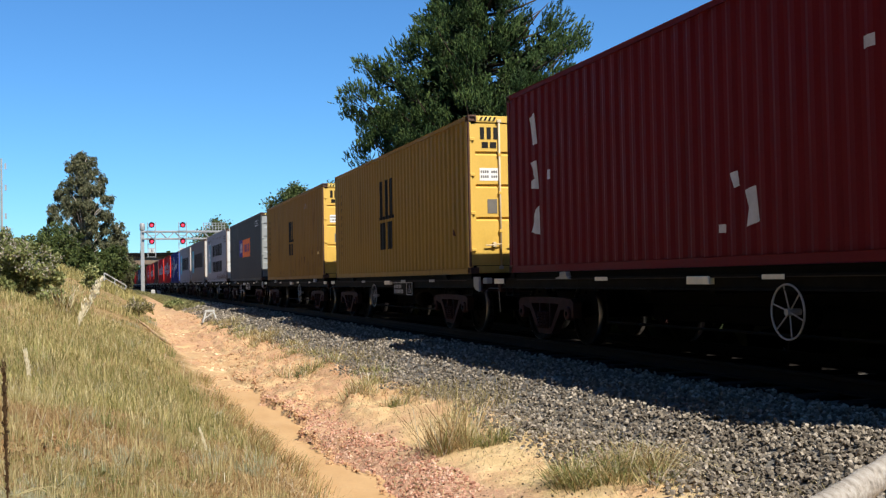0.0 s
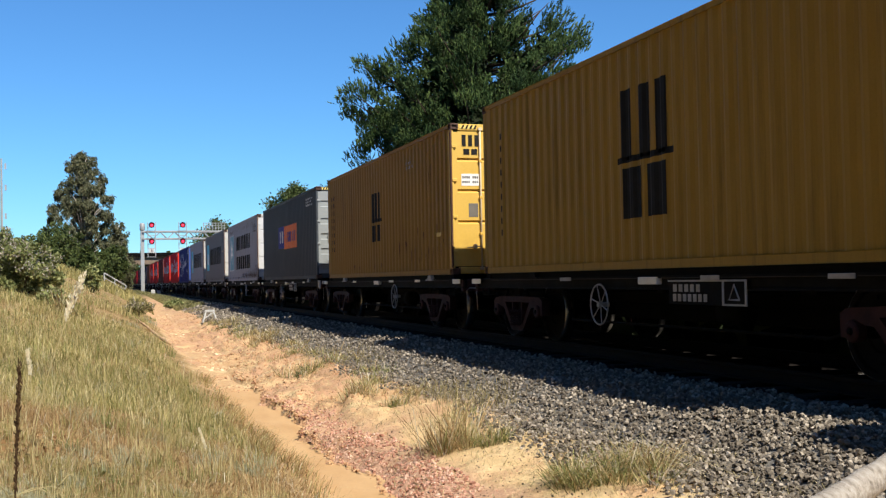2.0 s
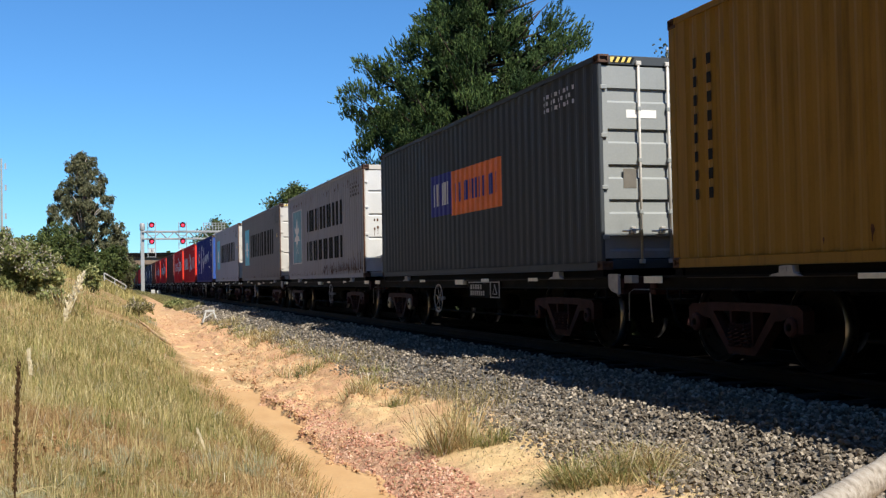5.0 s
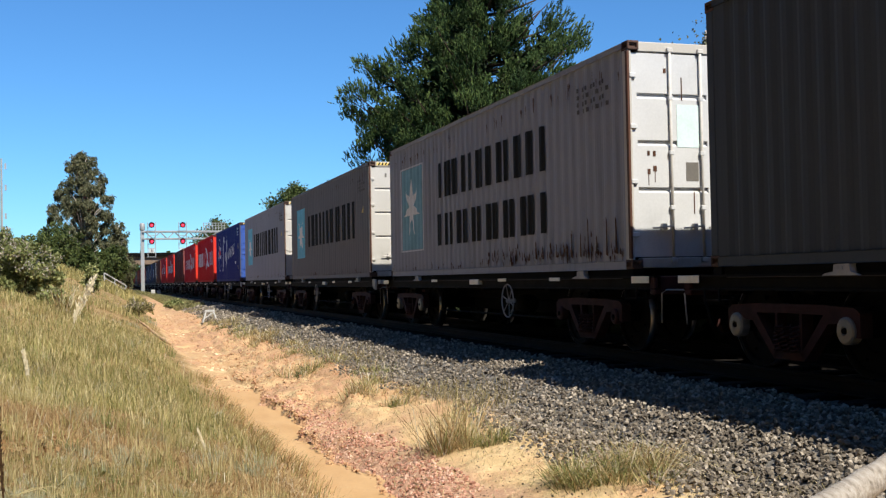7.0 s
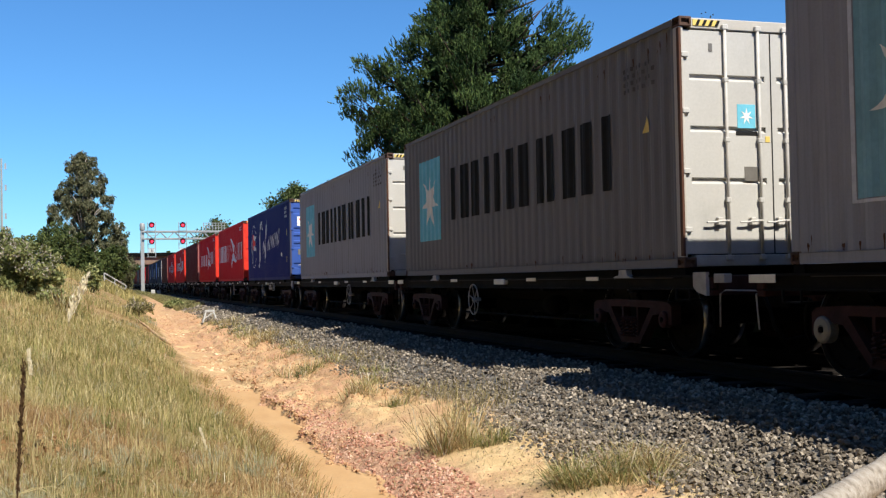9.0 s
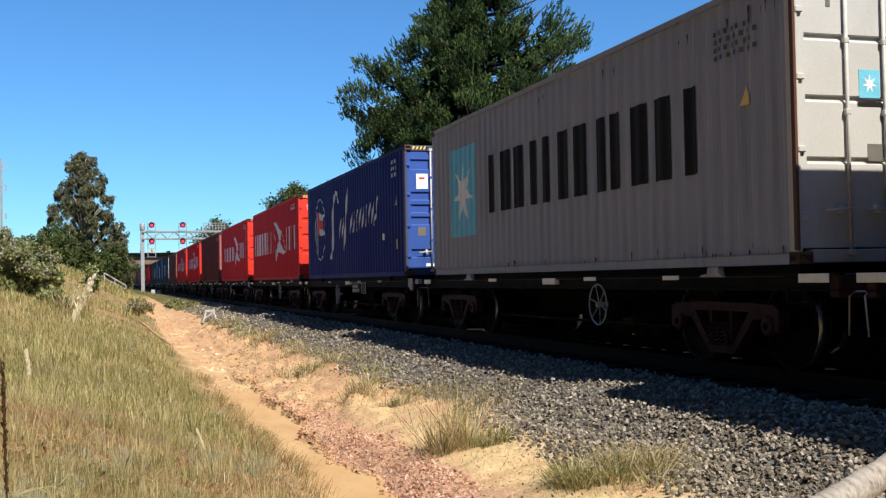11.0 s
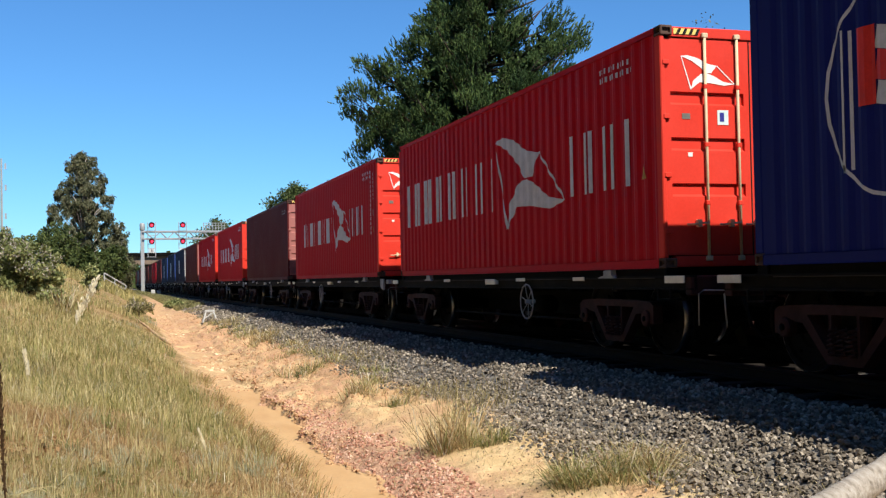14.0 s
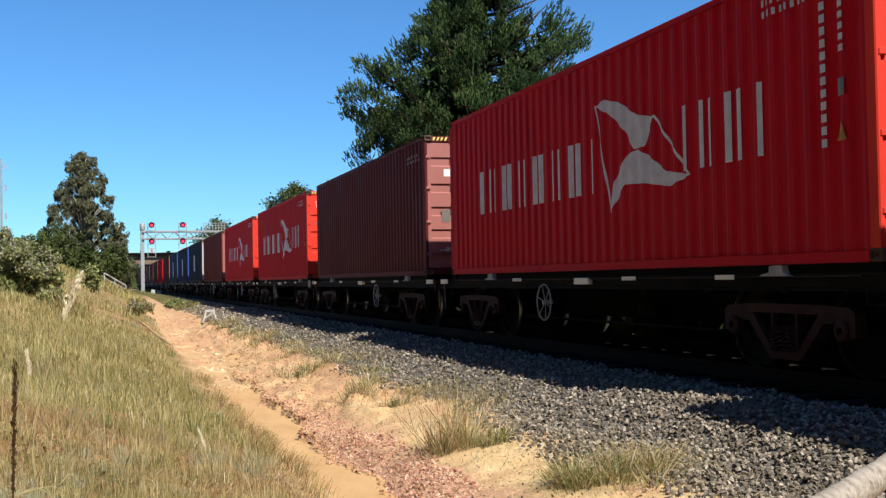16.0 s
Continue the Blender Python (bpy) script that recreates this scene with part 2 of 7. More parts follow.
M["casting"] = plain("grimy_casting", (0.085, 0.05, 0.038), 0.8, 0, 0.45, 7, 0.2)
M["plate"] = plain("grey_plate", (0.211, 0.198, 0.178), 0.4, 0.3, 0.12, 6, 0.05)
M["rod"] = plain("zinc_rod", (0.55, 0.53, 0.50), 0.5, 0.0, 0.12, 8, 0.05)
M["cream_rod"] = plain("cream_rod_paint", (0.62, 0.50, 0.33), 0.55, 0, 0.12, 8, 0.05)
M["gasket"] = plain("rubber_gasket", (0.025, 0.025, 0.025), 0.8, 0, 0.2, 6, 0.05)


def log_material():
    n = Nodes("silvered_timber")
    g = n.noise(3.0, 6, 0.7, n.stretched((14.0, 1.2, 14.0)))
    c = n.ramp(g, (0.3, (0.145, 0.119, 0.0924)), (0.5, (0.33, 0.29, 0.244)), (0.75, (0.488, 0.455, 0.409)))
    n.bump(g, 0.7, 0.02)
    return n.done(c, 0.85)


M["log"] = log_material()


def lamp_material(name, colour, power):
    n = Nodes(name)
    n.bsdf.inputs["Emission Color"].default_value = (*colour, 1)
    n.bsdf.inputs["Emission Strength"].default_value = power
    return n.done(colour, 0.3)


M["red_lens"] = lamp_material("lit_red_lens", (1.0, 0.04, 0.08), 1.6)
M["red_face"] = plain("red_glass_edge", (0.55, 0.03, 0.05), 0.3, 0, 0.1, 5, 0)

# ---------------------------------------------------------------- mesh helpers


class Shape:
    """Gathers corners and faces for one mesh."""

    def __init__(self):
        self.v, self.f = [], []

    def poly(self, pts):
        k = len(self.v)
        self.v += [tuple(p) for p in pts]
        self.f.append(tuple(range(k, k + len(pts))))
        return self

    def box(self, x0, x1, y0, y1, z0, z1, c=0.0):
        """A box with edges chamfered by c."""
        k = len(self.v)
        if not c:
            self.v += [(x, y, z) for x in (x0, x1) for y in (y0, y1) for z in (z0, z1)]
            self.f += [tuple(k + i for i in q) for q in ((0, 1, 3, 2), (4, 6, 7, 5), (0, 4, 5, 1), (2, 3, 7, 6), (0, 2, 6, 4), (1, 5, 7, 3))]
            return self
        idx = {}
        lim = ((x0, x1), (y0, y1), (z0, z1))
        for sx in (0, 1):
            for sy in (0, 1):
                for sz in (0, 1):
                    s = (sx, sy, sz)
                    for a in range(3):
                        p = [lim[i][s[i]] + (0 if i == a else (c if s[i] == 0 else -c)) for i in range(3)]
                        idx[s, a] = len(self.v)
                        self.v.append(tuple(p))
        for a in range(3):
            b, d = (a + 1) % 3, (a + 2) % 3
            for side in (0, 1):
                ring = []
                for u, w in ((0, 0), (1, 0), (1, 1), (0, 1)):
                    s = [0, 0, 0]
                    s[a], s[b], s[d] = side, u, w
                    ring.append(idx[tuple(s), a])
                self.f.append(tuple(ring if side else ring[::-1]))
            for u in (0, 1):
                for w in (0, 1):
                    s0, s1 = [0, 0, 0], [0, 0, 0]
                    s0[b] = s1[b] = u
                    s0[d] = s1[d] = w
                    s1[a] = 1
                    q = [idx[tuple(s0), b], idx[tuple(s1), b], idx[tuple(s1), d], idx[tuple(s0), d]]
                    self.f.append(tuple(q if (u == w) else q[::-1]))
        for s in {k2[0] for k2 in idx if k2[1] == 0}:
            t = [idx[s, 0], idx[s, 1], idx[s, 2]]
            self.f.append(tuple(t if sum(s) % 2 else t[::-1]))
        return self

    def tube(self, pts, r, sides=8, ends=True, radii=None):
        """A round bar along a line of points."""
        pts = [Vector(p) for p in pts]
        k = len(self.v)
        up = None
        for i, p in enumerate(pts):
            way = (pts[min(i + 1, len(pts) - 1)] - pts[max(i - 1, 0)]).normalized()
            if up is None or abs(up.dot(way)) > 0.98:
                up = Vector((0, 0, 1)) if abs(way.z) < 0.9 else Vector((1, 0, 0))
            a = way.cross(up).normalized()
            b = a.cross(way)
            up = b
            rr = radii[i] if radii else r
            for j in range(sides):
                t = 2 * math.pi * j / sides
                self.v.append(tuple(p + a * (rr * math.cos(t)) + b * (rr * math.sin(t))))
        for i in range(len(pts) - 1):
            for j in range(sides):
                j2 = (j + 1) % sides
                self.f.append((k + i * sides + j, k + i * sides + j2, k + (i + 1) * sides + j2, k + (i + 1) * sides + j))
        if ends:
            self.f.append(tuple(k + j for j in reversed(range(sides))))
            self.f.append(tuple(k + (len(pts) - 1) * sides + j for j in range(sides)))
        return self

    def lathe(self, profile, axis=0, centre=(0, 0, 0), sides=24):
        """Turns (along, radius) pairs round an axis."""
        k = len(self.v)
        b, d = (axis + 1) % 3, (axis + 2) % 3
        for al, r in profile:
            for j in range(sides):
                t = 2 * math.pi * j / sides
                p = list(centre)
                p[axis] += al
                p[b] += r * math.cos(t)
                p[d] += r * math.sin(t)
                self.v.append(tuple(p))
        for i in range(len(profile) - 1):
            for j in range(sides):
                j2 = (j + 1) % sides
                self.f.append((k + i * sides + j, k + (i + 1) * sides + j, k + (i + 1) * sides + j2, k + i * sides + j2))
        self.f.append(tuple(k + j for j in range(sides)))
        self.f.append(tuple(k + (len(profile) - 1) * sides + j for j in reversed(range(sides))))
        return self

    def prism(self, pts, axis, a0, a1):
        """A flat outline (pairs) drawn out along an axis from a0 to a1."""
        b, d = (axis + 1) % 3, (axis + 2) % 3
        k, n = len(self.v), len(pts)
        for a in (a0, a1):
            for u, w in pts:
                p = [0, 0, 0]
                p[axis], p[b], p[d] = a, u, w
                self.v.append(tuple(p))
        self.f.append(tuple(k + i for i in reversed(range(n))))
        self.f.append(tuple(k + n + i for i in range(n)))
        for i in range(n):
            j = (i + 1) % n
            self.f.append((k + i, k + j, k + n + j, k + n + i))
        return self

    def ring(self, centre, axis, r, thick, sides=28, round_=6):
        """A torus."""
        k = len(self.v)
        b, d = (axis + 1) % 3, (axis + 2) % 3
        for i in range(sides):
            t = 2 * math.pi * i / sides
            for j in range(round_):
                u = 2 * math.pi * j / round_
                p = list(centre)
                p[axis] += thick * math.sin(u)
                q = r + thick * math.cos(u)
                p[b] += q * math.cos(t)
                p[d] += q * math.sin(t)
                self.v.append(tuple(p))
        for i in range(sides):
            for j in range(round_):
                i2, j2 = (i + 1) % sides, (j + 1) % round_
                self.f.append((k + i * round_ + j, k + i2 * round_ + j, k + i2 * round_ + j2, k + i * round_ + j2))
        return self

    def weld(self):
        """Joins corners that lie on one another."""
        seen, at, v = {}, [], []
        for p in self.v:
            key = tuple(round(c, 4) for c in p)
            if key not in seen:
                seen[key] = len(v)
                v.append(p)
            at.append(seen[key])
        faces = []
        for f in self.f:
            g = [at[i] for i in f]
            g = [i for k, i in enumerate(g) if i != g[k - 1]]
            if len(set(g)) == len(g) and len(g) > 2:
                faces.append(tuple(g))
        self.v, self.f = v, faces
        return self

    def mesh(self, name, smooth=False):
        me = bpy.data.meshes.new(name)
        me.from_pydata(self.v, [], self.f)
        me.update()
        if smooth:
            me.polygons.foreach_set("use_smooth", [True] * len(me.polygons))
        return me


def part(name, shape, material, parent=None, label="", smooth=False, at=None):
    """Links a shape (or a mesh) as one object under a thing or a part."""
    me = shape.mesh(name, smooth) if isinstance(shape, Shape) else shape
    if not me.materials:
        me.materials.append(material)
    ob = new(name, me)
    if parent is not None:
        ob.parent = parent
    if at is not None:
        ob.location = at
    if label:
        tagged(ob, label)
    return ob


def thing(name, label, category, group="", kind=""):
    return tagged(new(name), label, category, group, kind)


def swarm(name, verts, faces, material, parent=None):
    """One mesh out of arrays: verts (n, k, 3) of n pieces, faces within a piece."""
    n, k, _ = verts.shape
    tri = np.asarray(faces)
    m = len(tri)
    idx = (tri[None, :, :] + (np.arange(n) * k)[:, None, None]).reshape(-1, tri.shape[1])
    me = bpy.data.meshes.new(name)
    me.vertices.add(n * k)
    me.vertices.foreach_set("co", verts.astype(np.float32).ravel())
    me.loops.add(idx.size)
    me.loops.foreach_set("vertex_index", idx.astype(np.int32).ravel())
    me.polygons.add(n * m)
    me.polygons.foreach_set("loop_start", (np.arange(n * m) * tri.shape[1]).astype(np.int32))
    me.update(calc_edges=True)
    me.shade_flat()
    me.materials.append(material)
    ob = new(name, me)
    if parent is not None:
        ob.parent = parent
    return ob


rng = np.random.default_rng(7)

# ---------------------------------------------------------------- ground


def sstep(a, b, x):
    """0 at a, 1 at b, smooth between; b may lie below a."""
    t = np.clip((np.asarray(x, float) - a) / (b - a), 0, 1)
    return t * t * (3 - 2 * t)


def waves(x, y, seed, octaves=4, base=0.5):
    """A soft uneven field out of turned sine waves."""
    r = np.random.default_rng(seed)
    out = np.zeros_like(np.asarray(x, float) + np.asarray(y, float))
    for o in range(octaves):
        for _ in range(3):
            a, ph = r.uniform(0, 6.28), r.uniform(0, 6.28)
            k = base * 2 ** o * r.uniform(0.8, 1.3)
            out = out + np.sin((x * math.cos(a) + y * math.sin(a)) * k + ph) / (1.7 ** o)
    return out / 4.0


def foot(y):
    return 1.86 + 0.08 * sstep(12, 8, y) + 0.75 * sstep(18, 75, y) + 0.05 * np.sin(y * 0.7) * sstep(4, 8, y) + 0.025 * np.sin(y * 2.3 + 1)


def lip(y):
    return 2.50 - 0.15 * sstep(17, 12, y) + 0.7 * sstep(20, 75, y) + 0.08 * np.sin(y * 1.3 + 0.6) + 0.05 * np.sin(y * 3.1) + 0.035 * np.sin(y * 7.3 + np.sin(y * 2.2)) + 0.02 * np.sin(y * 17)


def height(x, y):
    """The lie of the land: bank, ditch, sandy shelf, ballast, far side."""
    x, y = np.asarray(x, float), np.asarray(y, float)
    rise = sstep(30, 130, y)
    low = -1.0 + 0.75 * rise + 0.12 * sstep(17, 27, y)
    shelf = -0.82 + 0.68 * rise
    toe = -0.52 + 0.42 * rise
    xf, xl = foot(y), lip(y)
    g = 0.36 + 0.30 * sstep(14, 60, y)
    hm = 3.4 + 1.4 * sstep(20, 80, y)
    bank = low + hm * (1 - np.exp(-g * np.maximum(xf - x, 0) / hm)) + 0.035 * waves(x, y, 3, 3, 0.9) * sstep(0, 0.6, xf - x)
    ditch = low + 0.004 * waves(x, y, 5, 4, 2)
    slump = 0.34 * sstep(14.0, 11.5, y)
    edge = sstep(-0.02, 0.03 + slump, x - xl) * (0.85 + 0.15 * sstep(0.0, 0.4, x - xl))
    sh = shelf + (toe - shelf) * sstep(0, 1, (x - xl) / np.maximum(4.25 - xl, 0.3)) + 0.032 * waves(x, y, 9, 6, 2.6)
    flat = ditch + (sh - ditch) * edge + 0.08 * waves(x, y, 70, 5, 1.9) * sstep(19, 27, y) * sstep(80, 50, y) * sstep(0, 0.3, x - xf) * sstep(4.2, 3.6, x) + 0.018 * waves(x, y, 71, 3, 1.2) * sstep(0.05, 0.3, x - xl) * sstep(4.2, 3.8, x)
    # weathered lumps and runnels in the clay crust
    crust = np.abs(waves(x * 1.6, y * 0.8, 81, 4, 2.2)) + 0.5 * np.abs(waves(x * 2.2, y, 82, 3, 5.0))
    flat = flat + (0.14 * crust - 0.07) * sstep(11.5, 15, y) * sstep(60, 34, y) * sstep(0.05, 0.3, x - xl) * sstep(4.1, 3.6, x)
    z = np.where(x < xf, np.maximum(bank, low), flat)
    ball = toe + (-0.22 - toe) * sstep(4.2, 5.45, x)
    z = np.where(x > 4.2, ball + 0.02 * waves(x, y, 12, 4, 4), z)
    # beyond the track the ground falls to a low field
    z = np.where(x > 9.6, -0.22 - 0.5 * sstep(9.6, 10.6, x), z)
    z = np.where(x > 16.5, z + 0.25 * waves(x, y, 15, 2, 0.15), z)
    return z


def lines(*spans):
    out = []
    for a, b, st in spans:
        out += list(np.arange(a, b, st))
    return np.array(out)


def build_ground():
    xs = np.r_[-1500, -500, -160, lines((-60, -16, 4), (-16, -5, 0.6), (-5, 1.6, 0.1), (1.6, 3.5, 0.045), (3.5, 4.2, 0.085), (4.2, 6, 0.14), (6, 18, 0.8), (18, 60, 4)), 60, 160, 500, 1500]
    ys = np.r_[-1500, -300, -60, lines((-24, 3, 1.5), (3, 18, 0.08), (18, 20, 0.15), (20, 45, 0.18), (45, 70, 0.4), (70, 90, 0.9), (90, 240, 4)), 240, 320, 500, 900, 1800, 3500]
    X, Y = np.meshgrid(xs, ys)
    Z = height(X, Y)
    nx, ny = len(xs), len(ys)
    v = np.stack([X, Y, Z], -1).reshape(-1, 3)
    i = np.arange(ny - 1)[:, None] * nx + np.arange(nx - 1)[None, :]
    f = np.stack([i, i + 1, i + nx + 1, i + nx], -1).reshape(-1, 4)
    me = bpy.data.meshes.new("ground")
    me.from_pydata(v.tolist(), [], f.tolist())
    me.polygons.foreach_set("use_smooth", [True] * len(me.polygons))
    me.materials.append(M["soil"])
    tagged(new("ground", me), "dry grassy bank, sandy ditch and grey trackside earth", "ground", kind="structure")


build_ground()

TRACK = 7.524


def build_track(x):
    for s in (-0.835, 0.835):
        c = x + s
        sh = Shape().prism([(-0.16, c - 0.07), (-0.145, c - 0.07), (-0.125, c - 0.012), (-0.045, c - 0.012), (-0.035, c - 0.036), (-0.004, c - 0.036), (0.0, c - 0.028), (0.0, c + 0.028), (-0.004, c + 0.036), (-0.035, c + 0.036), (-0.045, c + 0.012), (-0.125, c + 0.012), (-0.145, c + 0.07), (-0.16, c + 0.07)], 1, -60, 400)
        tagged(part("rail", sh, M["rail"]), "long steel running rail on sleepers", "rail", "rails", "structure")
    n = int(280 / 0.68)
    one = Shape().box(x - 1.25, x + 1.25, -0.12, 0.12, -0.30, -0.165, 0.015)
    base = np.array(one.v)
    v = base[None] + np.stack([np.zeros(n), -25 + 0.68 * np.arange(n), np.zeros(n)], -1)[:, None, :]
    quads = [q for q in one.f if len(q) == 4]
    ob = swarm("sleepers", v, quads, M["sleeper"])
    tagged(ob, "row of near-black sleepers under the rails", "sleepers", kind="stuff")


build_track(TRACK)

def stones(name, pts, size, material, label, category, flat=0.75, seed=1):
    """Angular stones: squashed, knocked octahedra with cut corners."""
    r = np.random.default_rng(seed)
    n = len(pts)
    base = np.array([(-1, -1, -0.8), (1, -1, -0.8), (1, 1, -0.8), (-1, 1, -0.8), (-0.75, -0.75, 0.75), (0.75, -0.75, 0.75), (0.75, 0.75, 0.75), (-0.75, 0.75, 0.75), (0, 0, 1.1)]) * 0.62
    v = np.repeat(base[None], n, 0) * (1 + r.uniform(-0.38, 0.38, (n, 9, 3)))
    v *= (np.stack([r.uniform(0.7, 1.25, n), r.uniform(0.6, 1.0, n), r.uniform(0.5, 0.9, n) * flat / 0.75], -1) * size[:, None] * 0.5)[:, None, :]
    a, b = r.uniform(0, 6.28, n), r.normal(0, 0.5, n)
    c = r.normal(0, 0.5, n)
    for ax, an in ((0, b), (1, c), (2, a)):
        i, j = [(1, 2), (2, 0), (0, 1)][ax]
        ca, sa = np.cos(an)[:, None], np.sin(an)[:, None]
        vi, vj = v[:, :, i].copy(), v[:, :, j].copy()
        v[:, :, i], v[:, :, j] = vi * ca - vj * sa, vi * sa + vj * ca
    v += pts[:, None, :]
    tris = [(0, 1, 5), (0, 5, 4), (1, 2, 6), (1, 6, 5), (2, 3, 7), (2, 7, 6), (3, 0, 4), (3, 4, 7), (4, 5, 8), (5, 6, 8), (6, 7, 8), (7, 4, 8)]
    return tagged(swarm(name, v, tris, material), label, category, kind="stuff")


def scatter(n, x0, x1, y0, y1, power, seed):
    """Points on the ground, thinning out with distance."""
    r = np.random.default_rng(seed)
    u = r.random(n)
    if power == 1:
        y = y0 * (y1 / y0) ** u
    else:
        q = 1 - power
        y = (y0 ** q + u * (y1 ** q - y0 ** q)) ** (1 / q)
    x = r.uniform(x0, x1, n)
    return x, y


def build_silt():
    """The smooth pale silt that has settled along the ditch."""
    ys = np.arange(2.0, 22.0, 0.16)
    us = np.linspace(0, 1, 14)
    Y, U = np.meshgrid(ys, us, indexing="ij")
    a, b = foot(Y) - 0.16 - 0.05 * waves(Y, Y * 0.3, 74, 3, 2.0), lip(Y) + 0.1
    X = a + (b - a) * U
    Z = -1.0 + 0.12 * sstep(17, 27, Y) + 0.022 + 0.012 * (2 * U - 1) ** 2 + 0.004 * waves(X, Y, 75, 3, 1.4) - 0.05 * sstep(19, 22, Y)
    v = np.stack([X, Y, Z], -1).reshape(-1, 3)
    m = len(us)
    i = np.arange(len(ys) - 1)[:, None] * m + np.arange(m - 1)[None, :]
    f = np.stack([i, i + 1, i + m + 1, i + m], -1).reshape(-1, 4)
    me = bpy.data.meshes.new("ditch_silt")
    me.from_pydata(v.tolist(), [], f.tolist())
    me.polygons.foreach_set("use_smooth", [True] * len(me.polygons))
    me.materials.append(M["silt"])
    tagged(new("ditch_silt", me), "smooth tan silt settled along the ditch bed", "silt", kind="structure")


build_silt()


def build_ballast():
    x, y = scatter(37000, 3.6, 6.35, 5.3, 50, 1.5, 21)
    keep = rng.random(len(x)) < sstep(3.7, 4.15, x + 0.3 * waves(x, y, 31, 3, 1.6))
    x, y = x[keep], y[keep]
    size = rng.uniform(0.026, 0.066, len(x)) * (1 + 0.03 * np.maximum(y - 12, 0))
    z = height(x, y) + rng.uniform(-0.2, 0.75, len(x)) * size
    stones("ballast", np.stack([x, y, z], -1), size, M["stone"], "sharp grey crushed stone ballast beside the track", "ballast", seed=22)
    x, y = scatter(5500, 3.9, 6.3, 44, 120, 1.2, 121)
    size = rng.uniform(0.08, 0.16, len(x))
    stones("ballast", np.stack([x, y, height(x, y) + rng.uniform(-0.1, 0.4, len(x)) * size], -1), size, M["stone"], "grey crushed stone ballast farther along the track", "ballast", seed=122)
    x, y = scatter(25000, 2.2, 3.7, 6.3, 18, 1.2, 23)
    xl = lip(y)
    keep = (x > xl - 0.05) & (x < xl + 0.5 * sstep(18.5, 12, y) + 0.12 + 0.12 * waves(x, y, 36, 3, 2.5)) & (waves(x, y, 33, 3, 2) > -1.2)
    x, y = x[keep], y[keep]
    size = rng.uniform(0.016, 0.072, len(x)) * (0.4 + 0.6 * rng.random(len(x)))
    z = height(x, y) + rng.uniform(-0.35, 0.22, len(x)) * size
    stones("clods", np.stack([x, y, z], -1), size, M["clod"], "crumbled pink clay clods at the ditch edge", "clods", 0.8, seed=24)
    x, y = scatter(4500, 1.9, 4.3, 6, 60, 1.3, 25)
    keep = x > lip(y) + 0.05
    x, y = x[keep], y[keep]
    size = rng.uniform(0.005, 0.028, len(x)) * (0.4 + 0.6 * rng.random(len(x)))
    stones("sandy_pebbles", np.stack([x, y, height(x, y) + 0.1 * size], -1), size, M["clod"], "loose sandy pebbles on the shelf beside the ballast", "pebbles", 0.8, seed=26)
    x, y = scatter(12000, 1.9, 4.2, 12, 60, 1.1, 27)
    keep = (x > np.where(y > 18, foot(y) - 0.1, lip(y) + 0.02)) & (waves(x, y, 37, 4, 1.6) + 0.5 * sstep(14, 22, y) > 0.35)
    x, y = x[keep], y[keep]
    size = rng.uniform(0.02, 0.09, len(x)) * rng.uniform(0.4, 1.0, len(x)) * (1 + 0.012 * y)
    stones("sandy_clods", np.stack([x, y, height(x, y) - 0.04 * size], -1), size, M["sandclod"], "broken orange sandy clods along the ditch", "clods", 0.7, seed=28)
    x, y = scatter(1500, 2.6, 4.1, 7, 30, 1.2, 127)
    size = rng.uniform(0.008, 0.03, len(x))
    stones("bark_chips", np.stack([x, y, height(x, y) + 0.2 * size], -1), size, M["bark"], "dark bark chips strewn on the sandy shelf", "chips", 0.4, seed=128)
    # pale lumps of dry sand farther along the path
    x, y = scatter(1500, 1.9, 3.6, 24, 62, 1.0, 327)
    keep = (x > foot(y) - 0.1) & (x < foot(y) + 0.75) & (waves(x, y, 328, 3, 0.7) > 0.1)
    x, y = x[keep], y[keep]
    size = rng.uniform(0.05, 0.2, len(x))
    stones("pale_clods", np.stack([x, y, height(x, y) - 0.1 * size], -1), size, M["paleclod"], "pale cream lumps of dry sand along the path", "clods", 0.5, seed=329)
    # the broken crust that overhangs the ditch
    y = np.linspace(9.5, 22, 460)
    x = lip(y) + rng.normal(0.025, 0.02, 460)
    keep = waves(x, y, 39, 3, 1.1) > -0.6
    x, y = x[keep], y[keep]
    size = rng.uniform(0.025, 0.085, len(x)) * rng.uniform(0.6, 1.0, len(x))
    z = height(x + 0.12, y) - 0.3 * size - rng.uniform(0, 0.02, len(x))
    stones("crust_blocks", np.stack([x, y, z], -1), size, M["sandclod"], "broken sandy crust along the edge of the ditch", "crust", 0.6, seed=30)


build_ballast()

# ---------------------------------------------------------------- the train
LENGTH, WIDE, TALL = 12.192, 2.438, 2.896
DECK = 1.077
WAVE, DEPTH = 0.2783, 0.024
POST, RAIL_LOW, RAIL_TOP = 0.16, 0.105, 0.08
HALF = WIDE / 2


def wave_lines(y0, y1):
    """Turning points of the corrugation along y, with the depth there (0 is proud)."""
    out, y = [(y0, 0.0)], y0 + 0.04
    while y < y1 - WAVE:
        for dy, d in ((0.0, 0.0), (0.068, DEPTH), (0.138, DEPTH), (0.206, 0.0)):
            out.append((y + dy, d))
        y += WAVE
    out.append((y1, 0.0))
    return out


SIDE_LINES = wave_lines(POST, LENGTH - POST)
Z_LOW, Z_HIGH = RAIL_LOW, TALL - RAIL_TOP
SKIN = HALF - 0.008


